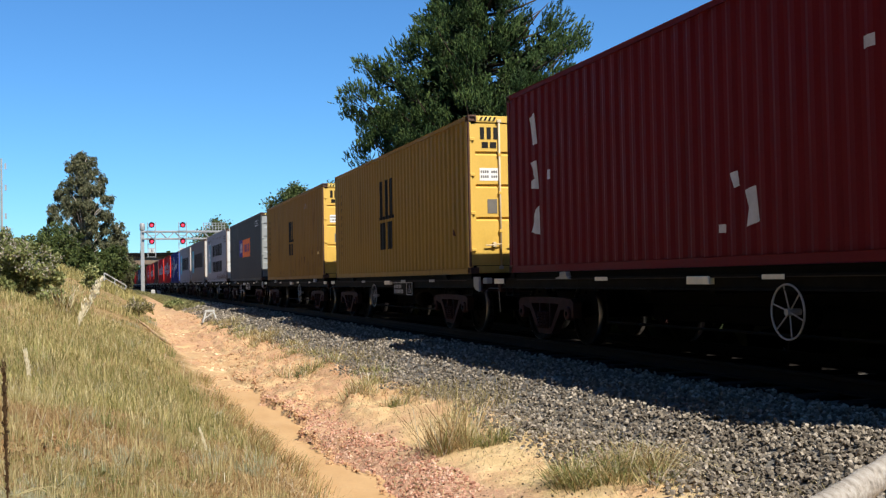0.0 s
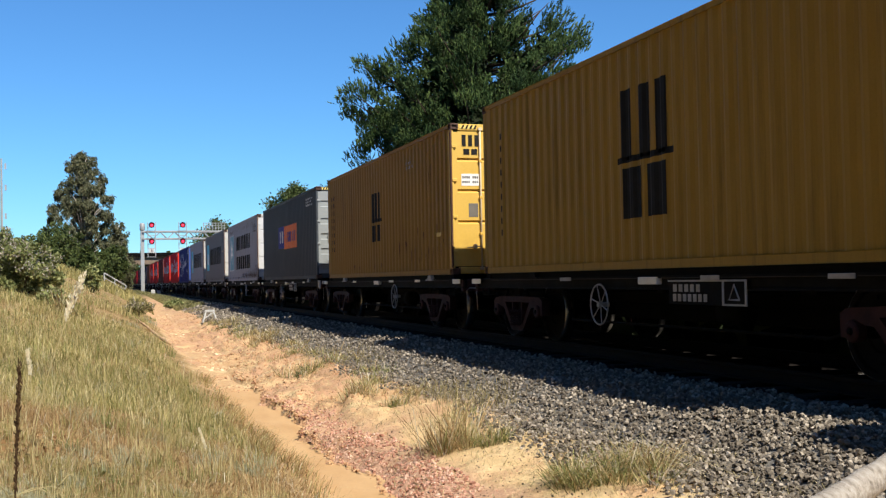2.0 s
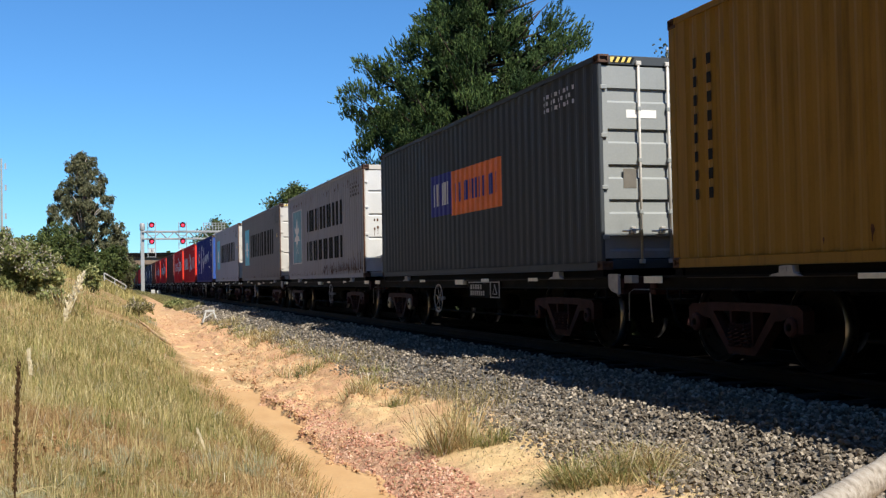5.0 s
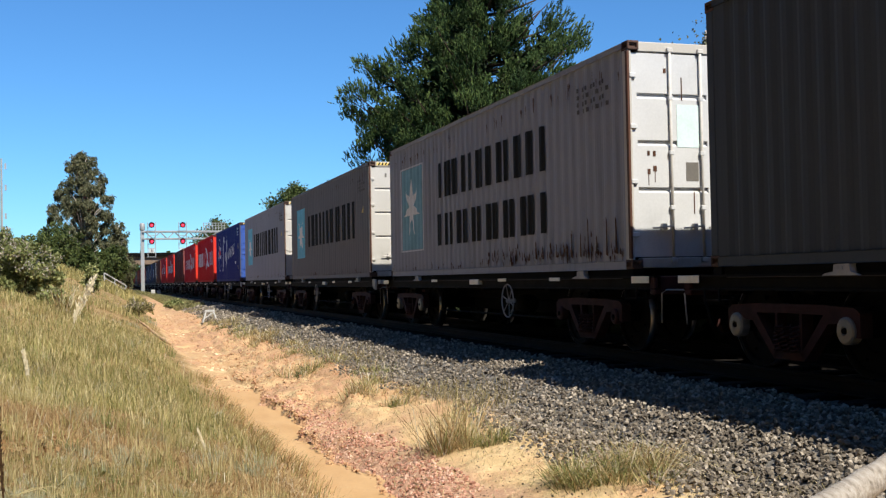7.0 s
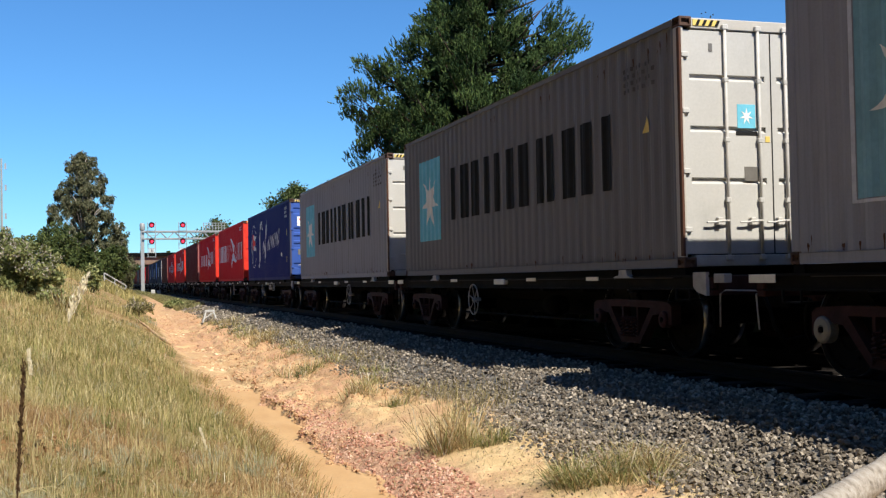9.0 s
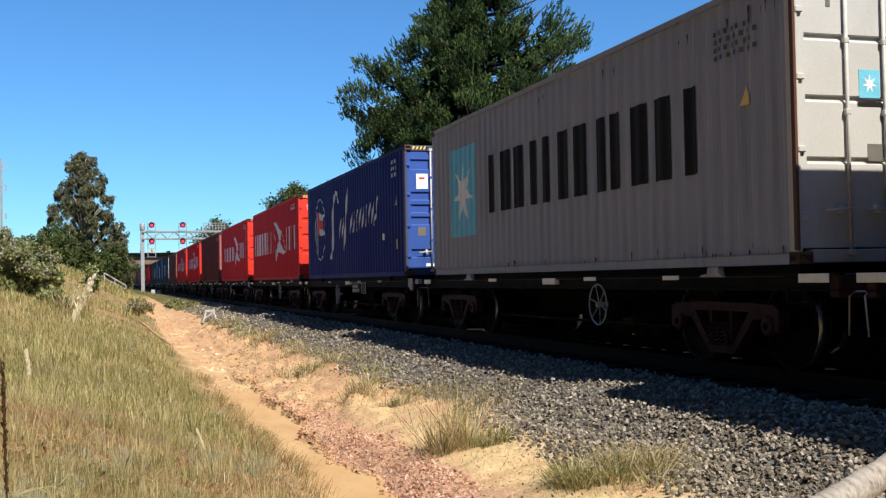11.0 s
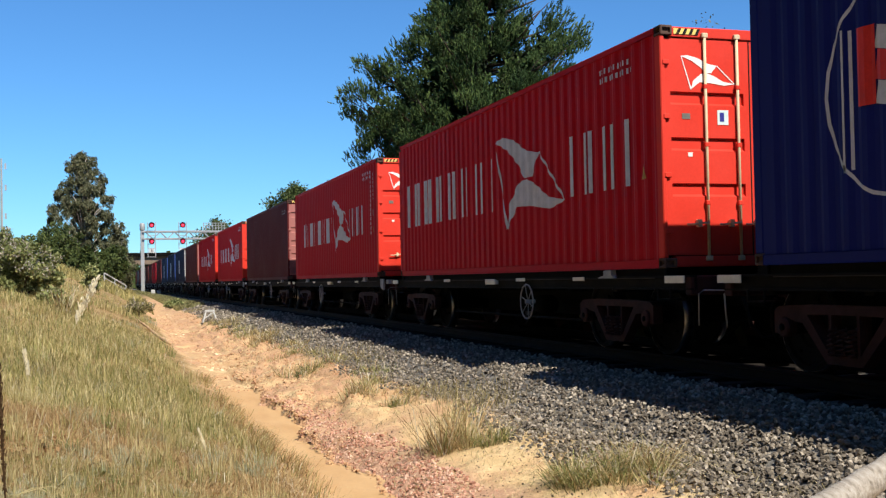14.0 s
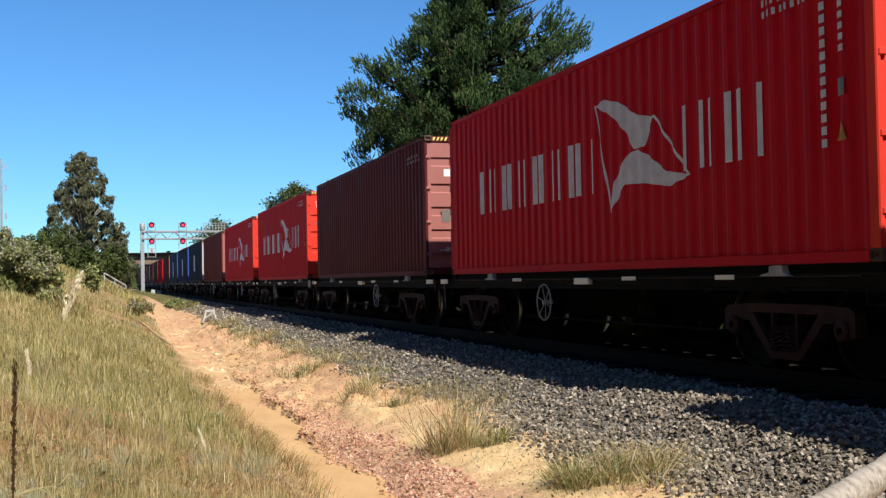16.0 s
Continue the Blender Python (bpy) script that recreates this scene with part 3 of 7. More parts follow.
def side_wall(sign):
    sh = Shape()
    for (ya, da), (yb, db) in zip(SIDE_LINES, SIDE_LINES[1:]):
        q = [(sign * (SKIN - da), ya, Z_LOW), (sign * (SKIN - db), yb, Z_LOW), (sign * (SKIN - db), yb, Z_HIGH), (sign * (SKIN - da), ya, Z_HIGH)]
        sh.poly(q if sign > 0 else q[::-1])
    return sh


def clip_span(pts, a, b):
    """The part of an outline between y = a and y = b."""
    for lim, sg in ((a, 1), (b, -1)):
        out = []
        for i, p in enumerate(pts):
            q = pts[(i + 1) % len(pts)]
            ip, iq = sg * (p[0] - lim) >= 0, sg * (q[0] - lim) >= 0
            if ip:
                out.append(p)
            if ip != iq:
                t = (lim - p[0]) / (q[0] - p[0])
                out.append((lim, p[1] + t * (q[1] - p[1])))
        pts = out
        if len(pts) < 3:
            return []
    return pts


def on_side(outlines, lift=0.004):
    """Markings painted on the camera's side, following the corrugation."""
    sh = Shape()
    for (ya, da), (yb, db) in zip(SIDE_LINES, SIDE_LINES[1:]):
        for o in outlines:
            c = clip_span(o, ya, yb)
            if len(c) > 2:
                p3 = [(-(SKIN - (da + (db - da) * (p[0] - ya) / (yb - ya)) + lift), p[0], p[1]) for p in c]
                sh.poly(p3)
    return sh.weld()


def rect(y0, y1, z0, z1):
    return [(y0, z0), (y1, z0), (y1, z1), (y0, z1)]


def bars(y0, y1, z0, z1, n, fill=0.66, lean=0.0, uneven=0.0, seed=0):
    """A row of plain bars where a word stands."""
    r = random.Random(seed)
    w = (y1 - y0) / n
    out = []
    for i in range(n):
        a = y0 + w * i + w * (1 - fill) / 2
        dz = uneven * r.uniform(-1, 0.4)
        out.append([(a, z0), (a + w * fill, z0), (a + w * fill + lean, z1 + dz), (a + lean, z1 + dz)])
    return out


def strokes(y0, y1, z0, z1, n, wide=0.24):
    """Plain upright bars where a word of n signs stands, a broad and a narrow one for each."""
    w = (y1 - y0) / n
    out = []
    for i in range(n):
        a = y0 + w * i
        k = 1.25 if i % 2 else 0.8
        out += [rect(a + 0.08 * w, a + (0.08 + wide * k) * w, z0, z1), rect(a + (0.92 - wide * (2.05 - k)) * w, a + 0.92 * w, z0, z1)]
    return out


def ribbon(pts, wide):
    """A brush stroke along a line of points, as quads; wide may differ at each point."""
    out = []
    p = [Vector(q) for q in pts]
    ws = wide if isinstance(wide, (list, tuple)) else [wide] * len(p)
    side = []
    for i in range(len(p)):
        d = (p[min(i + 1, len(p) - 1)] - p[max(i - 1, 0)]).normalized()
        side.append(Vector((-d.y, d.x)) * ws[i] / 2)
    for i in range(len(p) - 1):
        out.append([tuple(p[i] - side[i]), tuple(p[i + 1] - side[i + 1]), tuple(p[i + 1] + side[i + 1]), tuple(p[i] + side[i])])
    return out


def star(cy, cz, ry, rz, points=7, inner=0.36):
    out = []
    for i in range(points * 2):
        k = 1.0 if i % 2 == 0 else inner
        a = math.pi / 2 + math.pi * i / points
        out.append((cy + ry * k * math.cos(a), cz + rz * k * math.sin(a)))
    return [[(cy, cz), out[i - 1], out[i], out[(i + 1) % len(out)]] for i in range(0, len(out), 2)]


def bow(y0, y1, z0, z1):
    """Two plain curved wedges that meet in the middle. y1 is the end nearer the far side of the wagon."""
    f = lambda u, v: (y1 + (y0 - y1) * u, z0 + (z1 - z0) * v)
    upper = [f(0.0, 0.97), f(0.12, 1.0), f(0.3, 0.93), f(0.48, 0.78), f(0.66, 0.72), f(0.56, 0.5), f(0.45, 0.5), f(0.36, 0.66), f(0.2, 0.84)]
    lower = [f(0.17, 0.0), f(0.22, 0.26), f(0.36, 0.46), f(0.48, 0.49), f(0.6, 0.42), f(0.78, 0.26), f(1.0, 0.2), f(0.8, 0.14), f(0.55, 0.2), f(0.34, 0.22)]
    line_a = [f(0.0, 0.97), f(0.012, 0.97), f(0.19, 0.0), f(0.165, 0.0)]
    line_b = [f(0.65, 0.73), f(0.67, 0.73), f(1.0, 0.2), f(0.975, 0.2)]
    return [upper, lower, line_a, line_b]


def casting_mesh():
    """A corner casting with its oval openings sunk in."""
    bm = bmesh.new()
    bmesh.ops.create_cube(bm, size=1.0)
    bmesh.ops.scale(bm, vec=(0.162, 0.178, 0.118), verts=bm.verts)
    bmesh.ops.bevel(bm, geom=list(bm.edges), offset=0.008, segments=1, affect="EDGES")
    for f in [f for f in bm.faces if f.calc_area() > 0.012]:
        r = bmesh.ops.inset_region(bm, faces=[f], thickness=0.028, depth=0.0)
        e = bmesh.ops.inset_region(bm, faces=[f], thickness=0.004, depth=-0.05)
    me = bpy.data.meshes.new("corner_casting")
    bm.to_mesh(me)
    bm.free()
    return me


CASTING = casting_mesh()


def door_leaf(y, x0, x1, z0, z1, ribs):
    """A door leaf in the plane y: flat sheet with pressed-in horizontal ribs, drawn as one folded sheet with turned edges."""
    sh = Shape()
    rows = [(z0, 0.0)]
    for zc, hh in ribs:
        rows += [(zc - hh / 2, 0.0), (zc - hh / 2 + 0.03, 0.034), (zc + hh / 2 - 0.008, 0.034), (zc + hh / 2, 0.0)]
    rows.append((z1, 0.0))
    m = 0.075
    for (za, da), (zb, db) in zip(rows, rows[1:]):
        if da == 0 and db == 0:
            sh.poly([(x0, y, za), (x1, y, za), (x1, y, zb), (x0, y, zb)])
        else:
            sh.poly([(x0, y, za), (x0 + m, y, za), (x0 + m, y, zb), (x0, y, zb)])
            sh.poly([(x1 - m, y, za), (x1, y, za), (x1, y, zb), (x1 - m, y, zb)])
            sh.poly([(x0 + m, y + da, za), (x1 - m, y + da, za), (x1 - m, y + db, zb), (x0 + m, y + db, zb)])
            for xm in (x0 + m, x1 - m):
                sh.poly([(xm, y, za), (xm, y + da, za), (xm, y + db, zb), (xm, y, zb)])
    sh.box(x0, x1, y + 0.036, y + 0.05, z0, z1)
    for xa, xb in ((x0, x0 + 0.004), (x1 - 0.004, x1)):
        sh.poly([(xa, y, z0), (xa, y + 0.05, z0), (xa, y + 0.05, z1), (xa, y, z1)])
    return sh


def build_container(label, paint, door_paint, frame_paint, marks, ribs, plates=(), stripes=True, group="shipping containers", rod_paint=None):
    c = thing("shipping_container", label, "shipping container", group)
    rod_paint = rod_paint or M["rod"]
    for s in (-1, 1):
        part("side_wall", side_wall(s), paint, c)
        sh = Shape().box(s * (HALF - 0.11), s * (HALF + 0.0), POST, LENGTH - POST, 0.0, RAIL_LOW + 0.002, 0.006)
        part("bottom_rail", sh, paint, c)
        sh = Shape().box(s * (HALF - 0.06), s * HALF, POST, LENGTH - POST, Z_HIGH - 0.002, TALL - 0.012, 0.008)
        part("top_rail", sh, paint, c)
        for y0 in (0.02, LENGTH - POST):
            sh = Shape().box(*sorted((s * (HALF - (0.062 if y0 < 1 else 0.15)), s * HALF)), y0, y0 + POST - 0.02, 0.115, TALL - 0.115, 0.012)
            part("corner_post", sh, frame_paint if y0 < 1 else paint, c)
            for z in (0.059, TALL - 0.059):
                part("corner_casting", CASTING.copy(), M["casting"], c, at=(s * (HALF - 0.081), 0.089 if y0 < 1 else LENGTH - 0.089, z))
    roof = Shape()
    y = POST
    while y < LENGTH - POST - 0.2:
        for (a, za), (b, zb) in (((0, 0), (0.1, 0)), ((0.1, 0), (0.115, 0.018)), ((0.115, 0.018), (0.195, 0.018)), ((0.195, 0.018), (0.21, 0))):
            roof.poly([(-HALF + 0.06, y + a, TALL - 0.035 + za), (HALF - 0.06, y + a, TALL - 0.035 + za), (HALF - 0.06, y + b, TALL - 0.035 + zb), (-HALF + 0.06, y + b, TALL - 0.035 + zb)])
        y += 0.21
    part("roof", roof, paint, c)
    part("floor", Shape().box(-HALF + 0.11, HALF - 0.11, POST, LENGTH - POST, 0.002, 0.15), M["steel_dark"], c)
    end = Shape()
    x = -HALF + 0.15
    while x < HALF - 0.16:
        for (a, da), (b, db) in (((0, 0), (0.11, 0)), ((0.11, 0), (0.155, 0.045)), ((0.155, 0.045), (0.225, 0.045)), ((0.225, 0.045), (0.27, 0))):
            xa, xb = x + a, min(x + b, HALF - 0.15)
            end.poly([(xa, LENGTH - 0.03 - da, 0.12), (xa, LENGTH - 0.03 - da, TALL - 0.1), (xb, LENGTH - 0.03 - db, TALL - 0.1), (xb, LENGTH - 0.03 - db, 0.12)])
        x += 0.27
    part("end_wall", end, paint, c)
    part("end_header", Shape().box(-HALF + 0.15, HALF - 0.15, LENGTH - 0.13, LENGTH - 0.012, TALL - 0.13, TALL - 0.006, 0.01), paint, c)
    part("header", Shape().box(-HALF + 0.16, HALF - 0.16, 0.03, 0.12, TALL - 0.135, TALL - 0.008, 0.01), frame_paint, c)
    part("door_sill", Shape().box(-HALF + 0.16, HALF - 0.16, 0.03, 0.15, 0.01, 0.14, 0.01), frame_paint, c)
    # doors
    z0, z1 = 0.155, TALL - 0.15
    for s in (-1, 1):
        x0, x1 = sorted((s * 0.006, s * (HALF - 0.066)))
        d = part("door", door_leaf(0.045, x0, x1, z0, z1, ribs), door_paint, c)
        part("gasket", Shape().box(s * 0.0 - 0.005, s * 0.0 + 0.005, 0.038 + 0.002 * s, 0.048, z0, z1), M["gasket"], d)
        for k, xr in enumerate((s * 0.18, s * 0.62)):
            rod = Shape().tube([(xr, 0.016, z0 - 0.06), (xr, 0.016, z1 + 0.06)], 0.019, 8)
            part("lock_rod", rod, rod_paint, d, "pale upright locking rod", True)
            for zk in (z0 - 0.045, z1 + 0.045):
                part("rod_keeper", Shape().box(xr - 0.04, xr + 0.04, -0.008, 0.04, zk - 0.03, zk + 0.03, 0.008), rod_paint, d)
            for zk in (z0 + 0.62, z0 + 1.32, z0 + 2.02):
                part("rod_bracket", Shape().box(xr - 0.03, xr + 0.03, -0.006, 0.042, zk - 0.028, zk + 0.028, 0.006), door_paint, d)
            zh = z0 + 0.36
            hd = Shape().tube([(xr, 0.0, zh + 0.02), (xr - s * 0.0 + (-0.06), -0.012, zh + 0.02), (xr - 0.24, -0.012, zh + 0.0), (xr - 0.3, -0.008, zh)], 0.013, 6)
            hd.box(xr - 0.16, xr - 0.1, -0.018, 0.04, zh - 0.03, zh + 0.06, 0.006)
            part("lock_handle", hd, rod_paint, d)
        for zk in (z0 + 0.28, z0 + 0.95, z0 + 1.65, z0 + 2.3):
            part("hinge", Shape().box(*sorted((s * (HALF - 0.12), s * (HALF - 0.03))), 0.008, 0.05, zk - 0.03, zk + 0.03, 0.008), door_paint, d)
    if frame_paint in (P.get("rust_white"), P.get("bright_yellow")):
        part("post_edge", Shape().box(-HALF - 0.003, -HALF + 0.03, 0.014, 0.075, 0.13, TALL - 0.13, 0.004), P["rusty_post"], c, "rust along the corner post")
    if stripes:
        for s in (-1, 1):
            part("warning_strip", Shape().box(*sorted((s * (HALF - 0.19), s * (HALF - 0.52))), 0.022, 0.031, TALL - 0.1, TALL - 0.03), M["yellow"], c, "yellow strip with black slashes")
            for i in range(4):
                a = s * (HALF - 0.22 - 0.085 * i)
                part("slash", Shape().poly([(a, 0.019, TALL - 0.1), (a - s * 0.04, 0.019, TALL - 0.1), (a - s * 0.075, 0.019, TALL - 0.03), (a - s * 0.035, 0.019, TALL - 0.03)]), M["black"], c)
    for i, (name, outlines, mat, lab) in enumerate(marks):
        lift = 0.004 + 0.003 * i
        if name in ("word_bar", "code_bar", "rust_streak", "torn_patch", "wedge"):
            for o in outlines:
                part(name, on_side([o], lift), mat, c)
        elif name == "brush_stroke":
            for o in outlines:
                part(name, on_side(o, lift), mat, c, lab)
        else:
            part(name, on_side(outlines, lift), mat, c, lab)
    for name, (x0, x1, zz0, zz1), mat, lab in plates:
        front = 0.037 if name in ("note_bar", "red_mark", "door_mark") else 0.040
        part(name, Shape().box(x0, x1, front, 0.0465, zz0, zz1, 0.001), mat, c, lab)
    if paint in (P["shaded_ochre"], P["shaded_brown_ochre"]):
        part("triangle", Shape().poly([(-0.36, 0.038, 1.38), (-0.28, 0.038, 1.2), (-0.2, 0.038, 1.38)]), M["white"], c, "white triangle sticker")
    if paint in (P["shaded_warm_grey"], P["shaded_offwhite"]) and stripes:
        sh = Shape()
        for o in star(-0.34, 1.76, 0.09, 0.1):
            sh.poly([(u, 0.037, v) for u, v in o])
        part("emblem", sh, M["white"], c, "white door star")
    return c


P = {}


def paint_set(key, colour, rust=0.3, dirt=0.5):
    P[key] = painted(key + "_paint", colour, rust, dirt)
    return P[key]


paint_set("maroon", (0.130, 0.011, 0.016), 0.1, 0.4)
# Side paints have shade put into the colour; door paints are their sunlit copies.
paint_set("shaded_ochre", (0.312, 0.195, 0.0355), 0.4, 0.7)
paint_set("shaded_brown_ochre", (0.265, 0.155, 0.029), 0.55, 0.75)
paint_set("bright_yellow", (0.61, 0.395, 0.085), 0.1, 0.35)
paint_set("slate", (0.061, 0.070, 0.080), 0.15, 0.4)
paint_set("pale_slate", (0.264, 0.284, 0.29), 0.15, 0.4)
paint_set("shaded_offwhite", (0.277, 0.288, 0.33), 0.62, 0.5)
paint_set("door_white", (0.47, 0.462, 0.44), 0.45, 0.45)
paint_set("door_chalk", (0.53, 0.54, 0.55), 0.5, 0.4)
paint_set("shaded_warm_grey", (0.168, 0.168, 0.177), 0.25, 0.45)
paint_set("rusty_post", (0.10, 0.05, 0.035), 0.9, 0.5)
paint_set("rust_white", (0.462, 0.436, 0.396), 0.8, 0.6)
paint_set("shaded_royal_blue", (0.009, 0.016, 0.145), 0.1, 0.4)
paint_set("door_blue", (0.0396, 0.0924, 0.343), 0.1, 0.3)
paint_set("blue_post", (0.07, 0.075, 0.13), 0.4, 0.5)
paint_set("shaded_crimson", (0.46, 0.003, 0.012), 0.1, 0.35)
paint_set("door_red", (0.62, 0.040, 0.024), 0.05, 0.3)
paint_set("oxide", (0.092, 0.0135, 0.0155), 0.08, 0.5)
paint_set("door_oxide", (0.33, 0.132, 0.119), 0.3, 0.5)
paint_set("rust_brown", (0.125, 0.027, 0.020), 0.2, 0.5)
paint_set("mid_blue", (0.017, 0.025, 0.055), 0.1, 0.4)
paint_set("sea_blue", (0.021, 0.034, 0.07), 0.15, 0.4)

RIBS3 = [(0.93, 0.16), (1.48, 0.16), (2.03, 0.16)]
RIBS2 = [(1.0, 0.075), (1.6, 0.075), (2.2, 0.075)]
RIBS6 = [(0.49, 0.2), (1.21, 0.2), (1.48, 0.2), (1.76, 0.2), (2.46, 0.24)]
RIBS5 = [(0.35, 0.2), (0.85, 0.2), (1.32, 0.2), (1.8, 0.2), (2.35, 0.2)]
NOTE = ("data_plate", (-0.86, -0.67, 1.1, 1.36), M["plate"], "grey metal data plate")


def rust_runs(seed, y0, n):
    """Dark runs of rust down the hollows of the corrugation, tallest by the near end."""
    r = random.Random(seed)
    out = []
    for i in range(n):
        y, low = y0 + WAVE * i + r.uniform(-0.02, 0.02), r.uniform(0.15, 0.22)
        top = low + (0.14 + 0.4 * (1 - i / n) ** 1.5) * r.uniform(0.35, 1.15)
        w = r.uniform(0.012, 0.034)
        m = 0.5 * (low + top)
        out.append([(y - w, low), (y + w, low + 0.02), (y + 0.5 * w, m), (y + 0.7 * w, top), (y - 0.4 * w, top - 0.03), (y - 0.6 * w, m)])
        for j in range(4):
            q, v = y + r.uniform(-0.12, 0.12), r.uniform(0.16, 0.3 if j < 2 else top)
            out.append([(q - 0.012, v), (q + 0.014, v + 0.01), (q + 0.006, v + 0.09), (q - 0.01, v + 0.06)])
    return out


def drips(seed, n, y0, y1, z0, z1):
    """Ragged stains that start as a blotch and run down."""
    r = random.Random(seed)
    out = []
    for _ in range(n):
        y = y0 + (y1 - y0) * r.random() ** 1.3
        top = z0 + (z1 - z0) * r.uniform(0.25, 1.0) * r.uniform(0.4, 1.0)
        low = max(z0 - 0.03, top - r.uniform(0.1, 0.5))
        w = r.uniform(0.006, 0.028)
        k = [r.uniform(0.55, 1.2) for _ in range(6)]
        h = top - low
        out.append([(y - 0.2 * w, low), (y + 0.25 * w * k[0], low + 0.1 * h), (y + 0.4 * w * k[1], low + 0.45 * h), (y + w * k[2], low + 0.75 * h), (y + 0.5 * w * k[3], top), (y - 0.6 * w * k[4], top - 0.05 * h), (y - w * k[5], low + 0.7 * h), (y - 0.4 * w * k[0], low + 0.35 * h)])
    return out


def small_bars(y0, y1, z0, z1, rows, n, seed):
    out = []
    h = (z1 - z0) / rows
    for i in range(rows):
        out += bars(y0 + 0.1 * (i % 2), y1, z0 + h * i + 0.2 * h, z0 + h * (i + 1) - 0.2 * h, n, 0.42, 0, 0, seed + i)
    return out


def flag_mark(y0, y1, z0, z1):
    return ("wedge", bow(y0, y1, z0, z1), M["greywhite"], "white bow-shaped emblem")


def red_box(word0, word1, em, tail, label, extra=()):
    marks = [("word_bar", strokes(word0[0], word0[1], word0[2], word0[3], 7, 0.16), M["greywhite"], "row of white bars"),
             flag_mark(*em),
             ("word_bar", strokes(word1[0], word1[1], word1[2], word1[3], 3, 0.16), M["greywhite"], "row of white bars"),
             ("code_bar", small_bars(0.75, 1.75, 2.45, 2.68, 2, 10, 4), M["greywhite"], "small white code bars"),
             ("warning_mark", [[(0.42, 1.1), (0.58, 1.1), (0.5, 1.28)]], M["dull_yellow"], "dirty yellow triangle")]
    marks += list(extra)
    return build_container(label, P["shaded_crimson"], P["door_red"], P["door_red"], marks, RIBS3,
                           [("door_emblem", (-0.93, -0.2, 2.14, 2.53), M["white"], "white door emblem"), ("sticker", (-0.45, -0.3, 1.72, 1.9), M["faded_cyan"], "small pale blue sticker"), ("note_bar", (-0.42, -0.36, 1.76, 1.87), M["navy"], ""), ("sticker", (-0.93, -0.82, 1.78, 1.85), M["plate"], ""), ("sticker", (-0.86, -0.8, 1.33, 1.38), M["white"], "")], rod_paint=M["cream_rod"])


def two_wedges(c):
    """Swap the plain door emblem for its bow shape."""
    for ob in list(c.children):
        if ob.name.startswith("door_emblem"):
            sh = Shape()
            for o in bow(-0.93, -0.2, 2.14, 2.55):
                sh.poly([(-1.13 - p[0], 0.039, p[1]) for p in o][::-1])
            me = sh.mesh("door_emblem")
            me.materials.append(M["white"])
            ob.data = me


BOXES = []
BOXES.append(build_container(
    "dark maroon corrugated shipping container with torn white patches", P["maroon"], P["maroon"], P["maroon"],
    [("torn_patch", [[(10.92, 1.97), (11.1, 1.95), (11.22, 2.4), (10.98, 2.45)], [(10.9, 1.27), (11.2, 1.3), (11.2, 1.42), (11.0, 1.44), (11.22, 1.7), (10.95, 1.71)], [(10.88, 0.57), (11.22, 0.62), (11.0, 0.95), (10.9, 1.02)], rect(10.41, 10.55, 1.38, 1.52),
                     [(5.35, 0.84), (5.42, 0.82), (5.5, 0.98), (5.37, 1.0)], [(5.0, 0.45), (5.2, 0.4), (5.15, 0.6), (5.22, 0.78), (5.05, 0.82)], rect(5.63, 5.74, 0.36, 0.45), rect(3.17, 3.34, 1.86, 1.97)], M["greywhite"], "torn white paint patches")],
    RIBS3, [NOTE]))


def yellow_box(y0, y1, zt, zm, zb, label, extra, key):
    w = (y1 - y0)
    marks = [("word_bar", bars(y0 + 0.05 * w, y1 - 0.05 * w, zm, zt, 3, 0.62) + [rect(y0, y1, zm - 0.03, zm + 0.05)], M["black"], "black bars"),
             ("word_bar", bars(y0 + 0.08 * w, y1 - 0.08 * w, zb, zm - 0.1, 2, 0.8), M["black"], "black bars")] + extra
    plates = [("door_mark", (a, a + 0.08, 2.46, 2.68), M["black"], "black bar on the door") for a in (-0.98, -0.85, -0.72)]
    plates += [("door_mark", (a, a + 0.12, 2.3, 2.41), M["black"], "black bar on the door") for a in (-0.95, -0.79)]
    plates += [NOTE, ("notice", (-0.42, -0.28, 2.42, 2.58), M["faded_cyan"], "pale blue sticker"), ("notice", (-1.0, -0.64, 1.7, 1.93), M["white"], "white notice with rows of small dark bars")]
    plates += [("note_bar", (-0.98 + 0.041 * i, -0.952 + 0.041 * i, z, z + 0.045), M["faded_mark"], "") for z in (1.84, 1.75) for i in range(8) if i != 4]
    c = build_container(label, P[key], P["bright_yellow"], P["bright_yellow"], marks, RIBS2, plates, rod_paint=M["cream_rod"])
    return c


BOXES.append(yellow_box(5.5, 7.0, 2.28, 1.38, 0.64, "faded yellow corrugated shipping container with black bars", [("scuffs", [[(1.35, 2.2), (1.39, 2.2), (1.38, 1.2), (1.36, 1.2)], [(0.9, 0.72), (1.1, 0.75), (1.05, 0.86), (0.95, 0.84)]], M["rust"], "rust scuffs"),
    ("code_bar", [rect(y, y + 0.055, z, z + 0.1) for y in (11.62, 11.26) for z in np.arange(0.62, 2.42, 0.2).tolist()], M["black"], "column of small dark bars")], "shaded_ochre"))
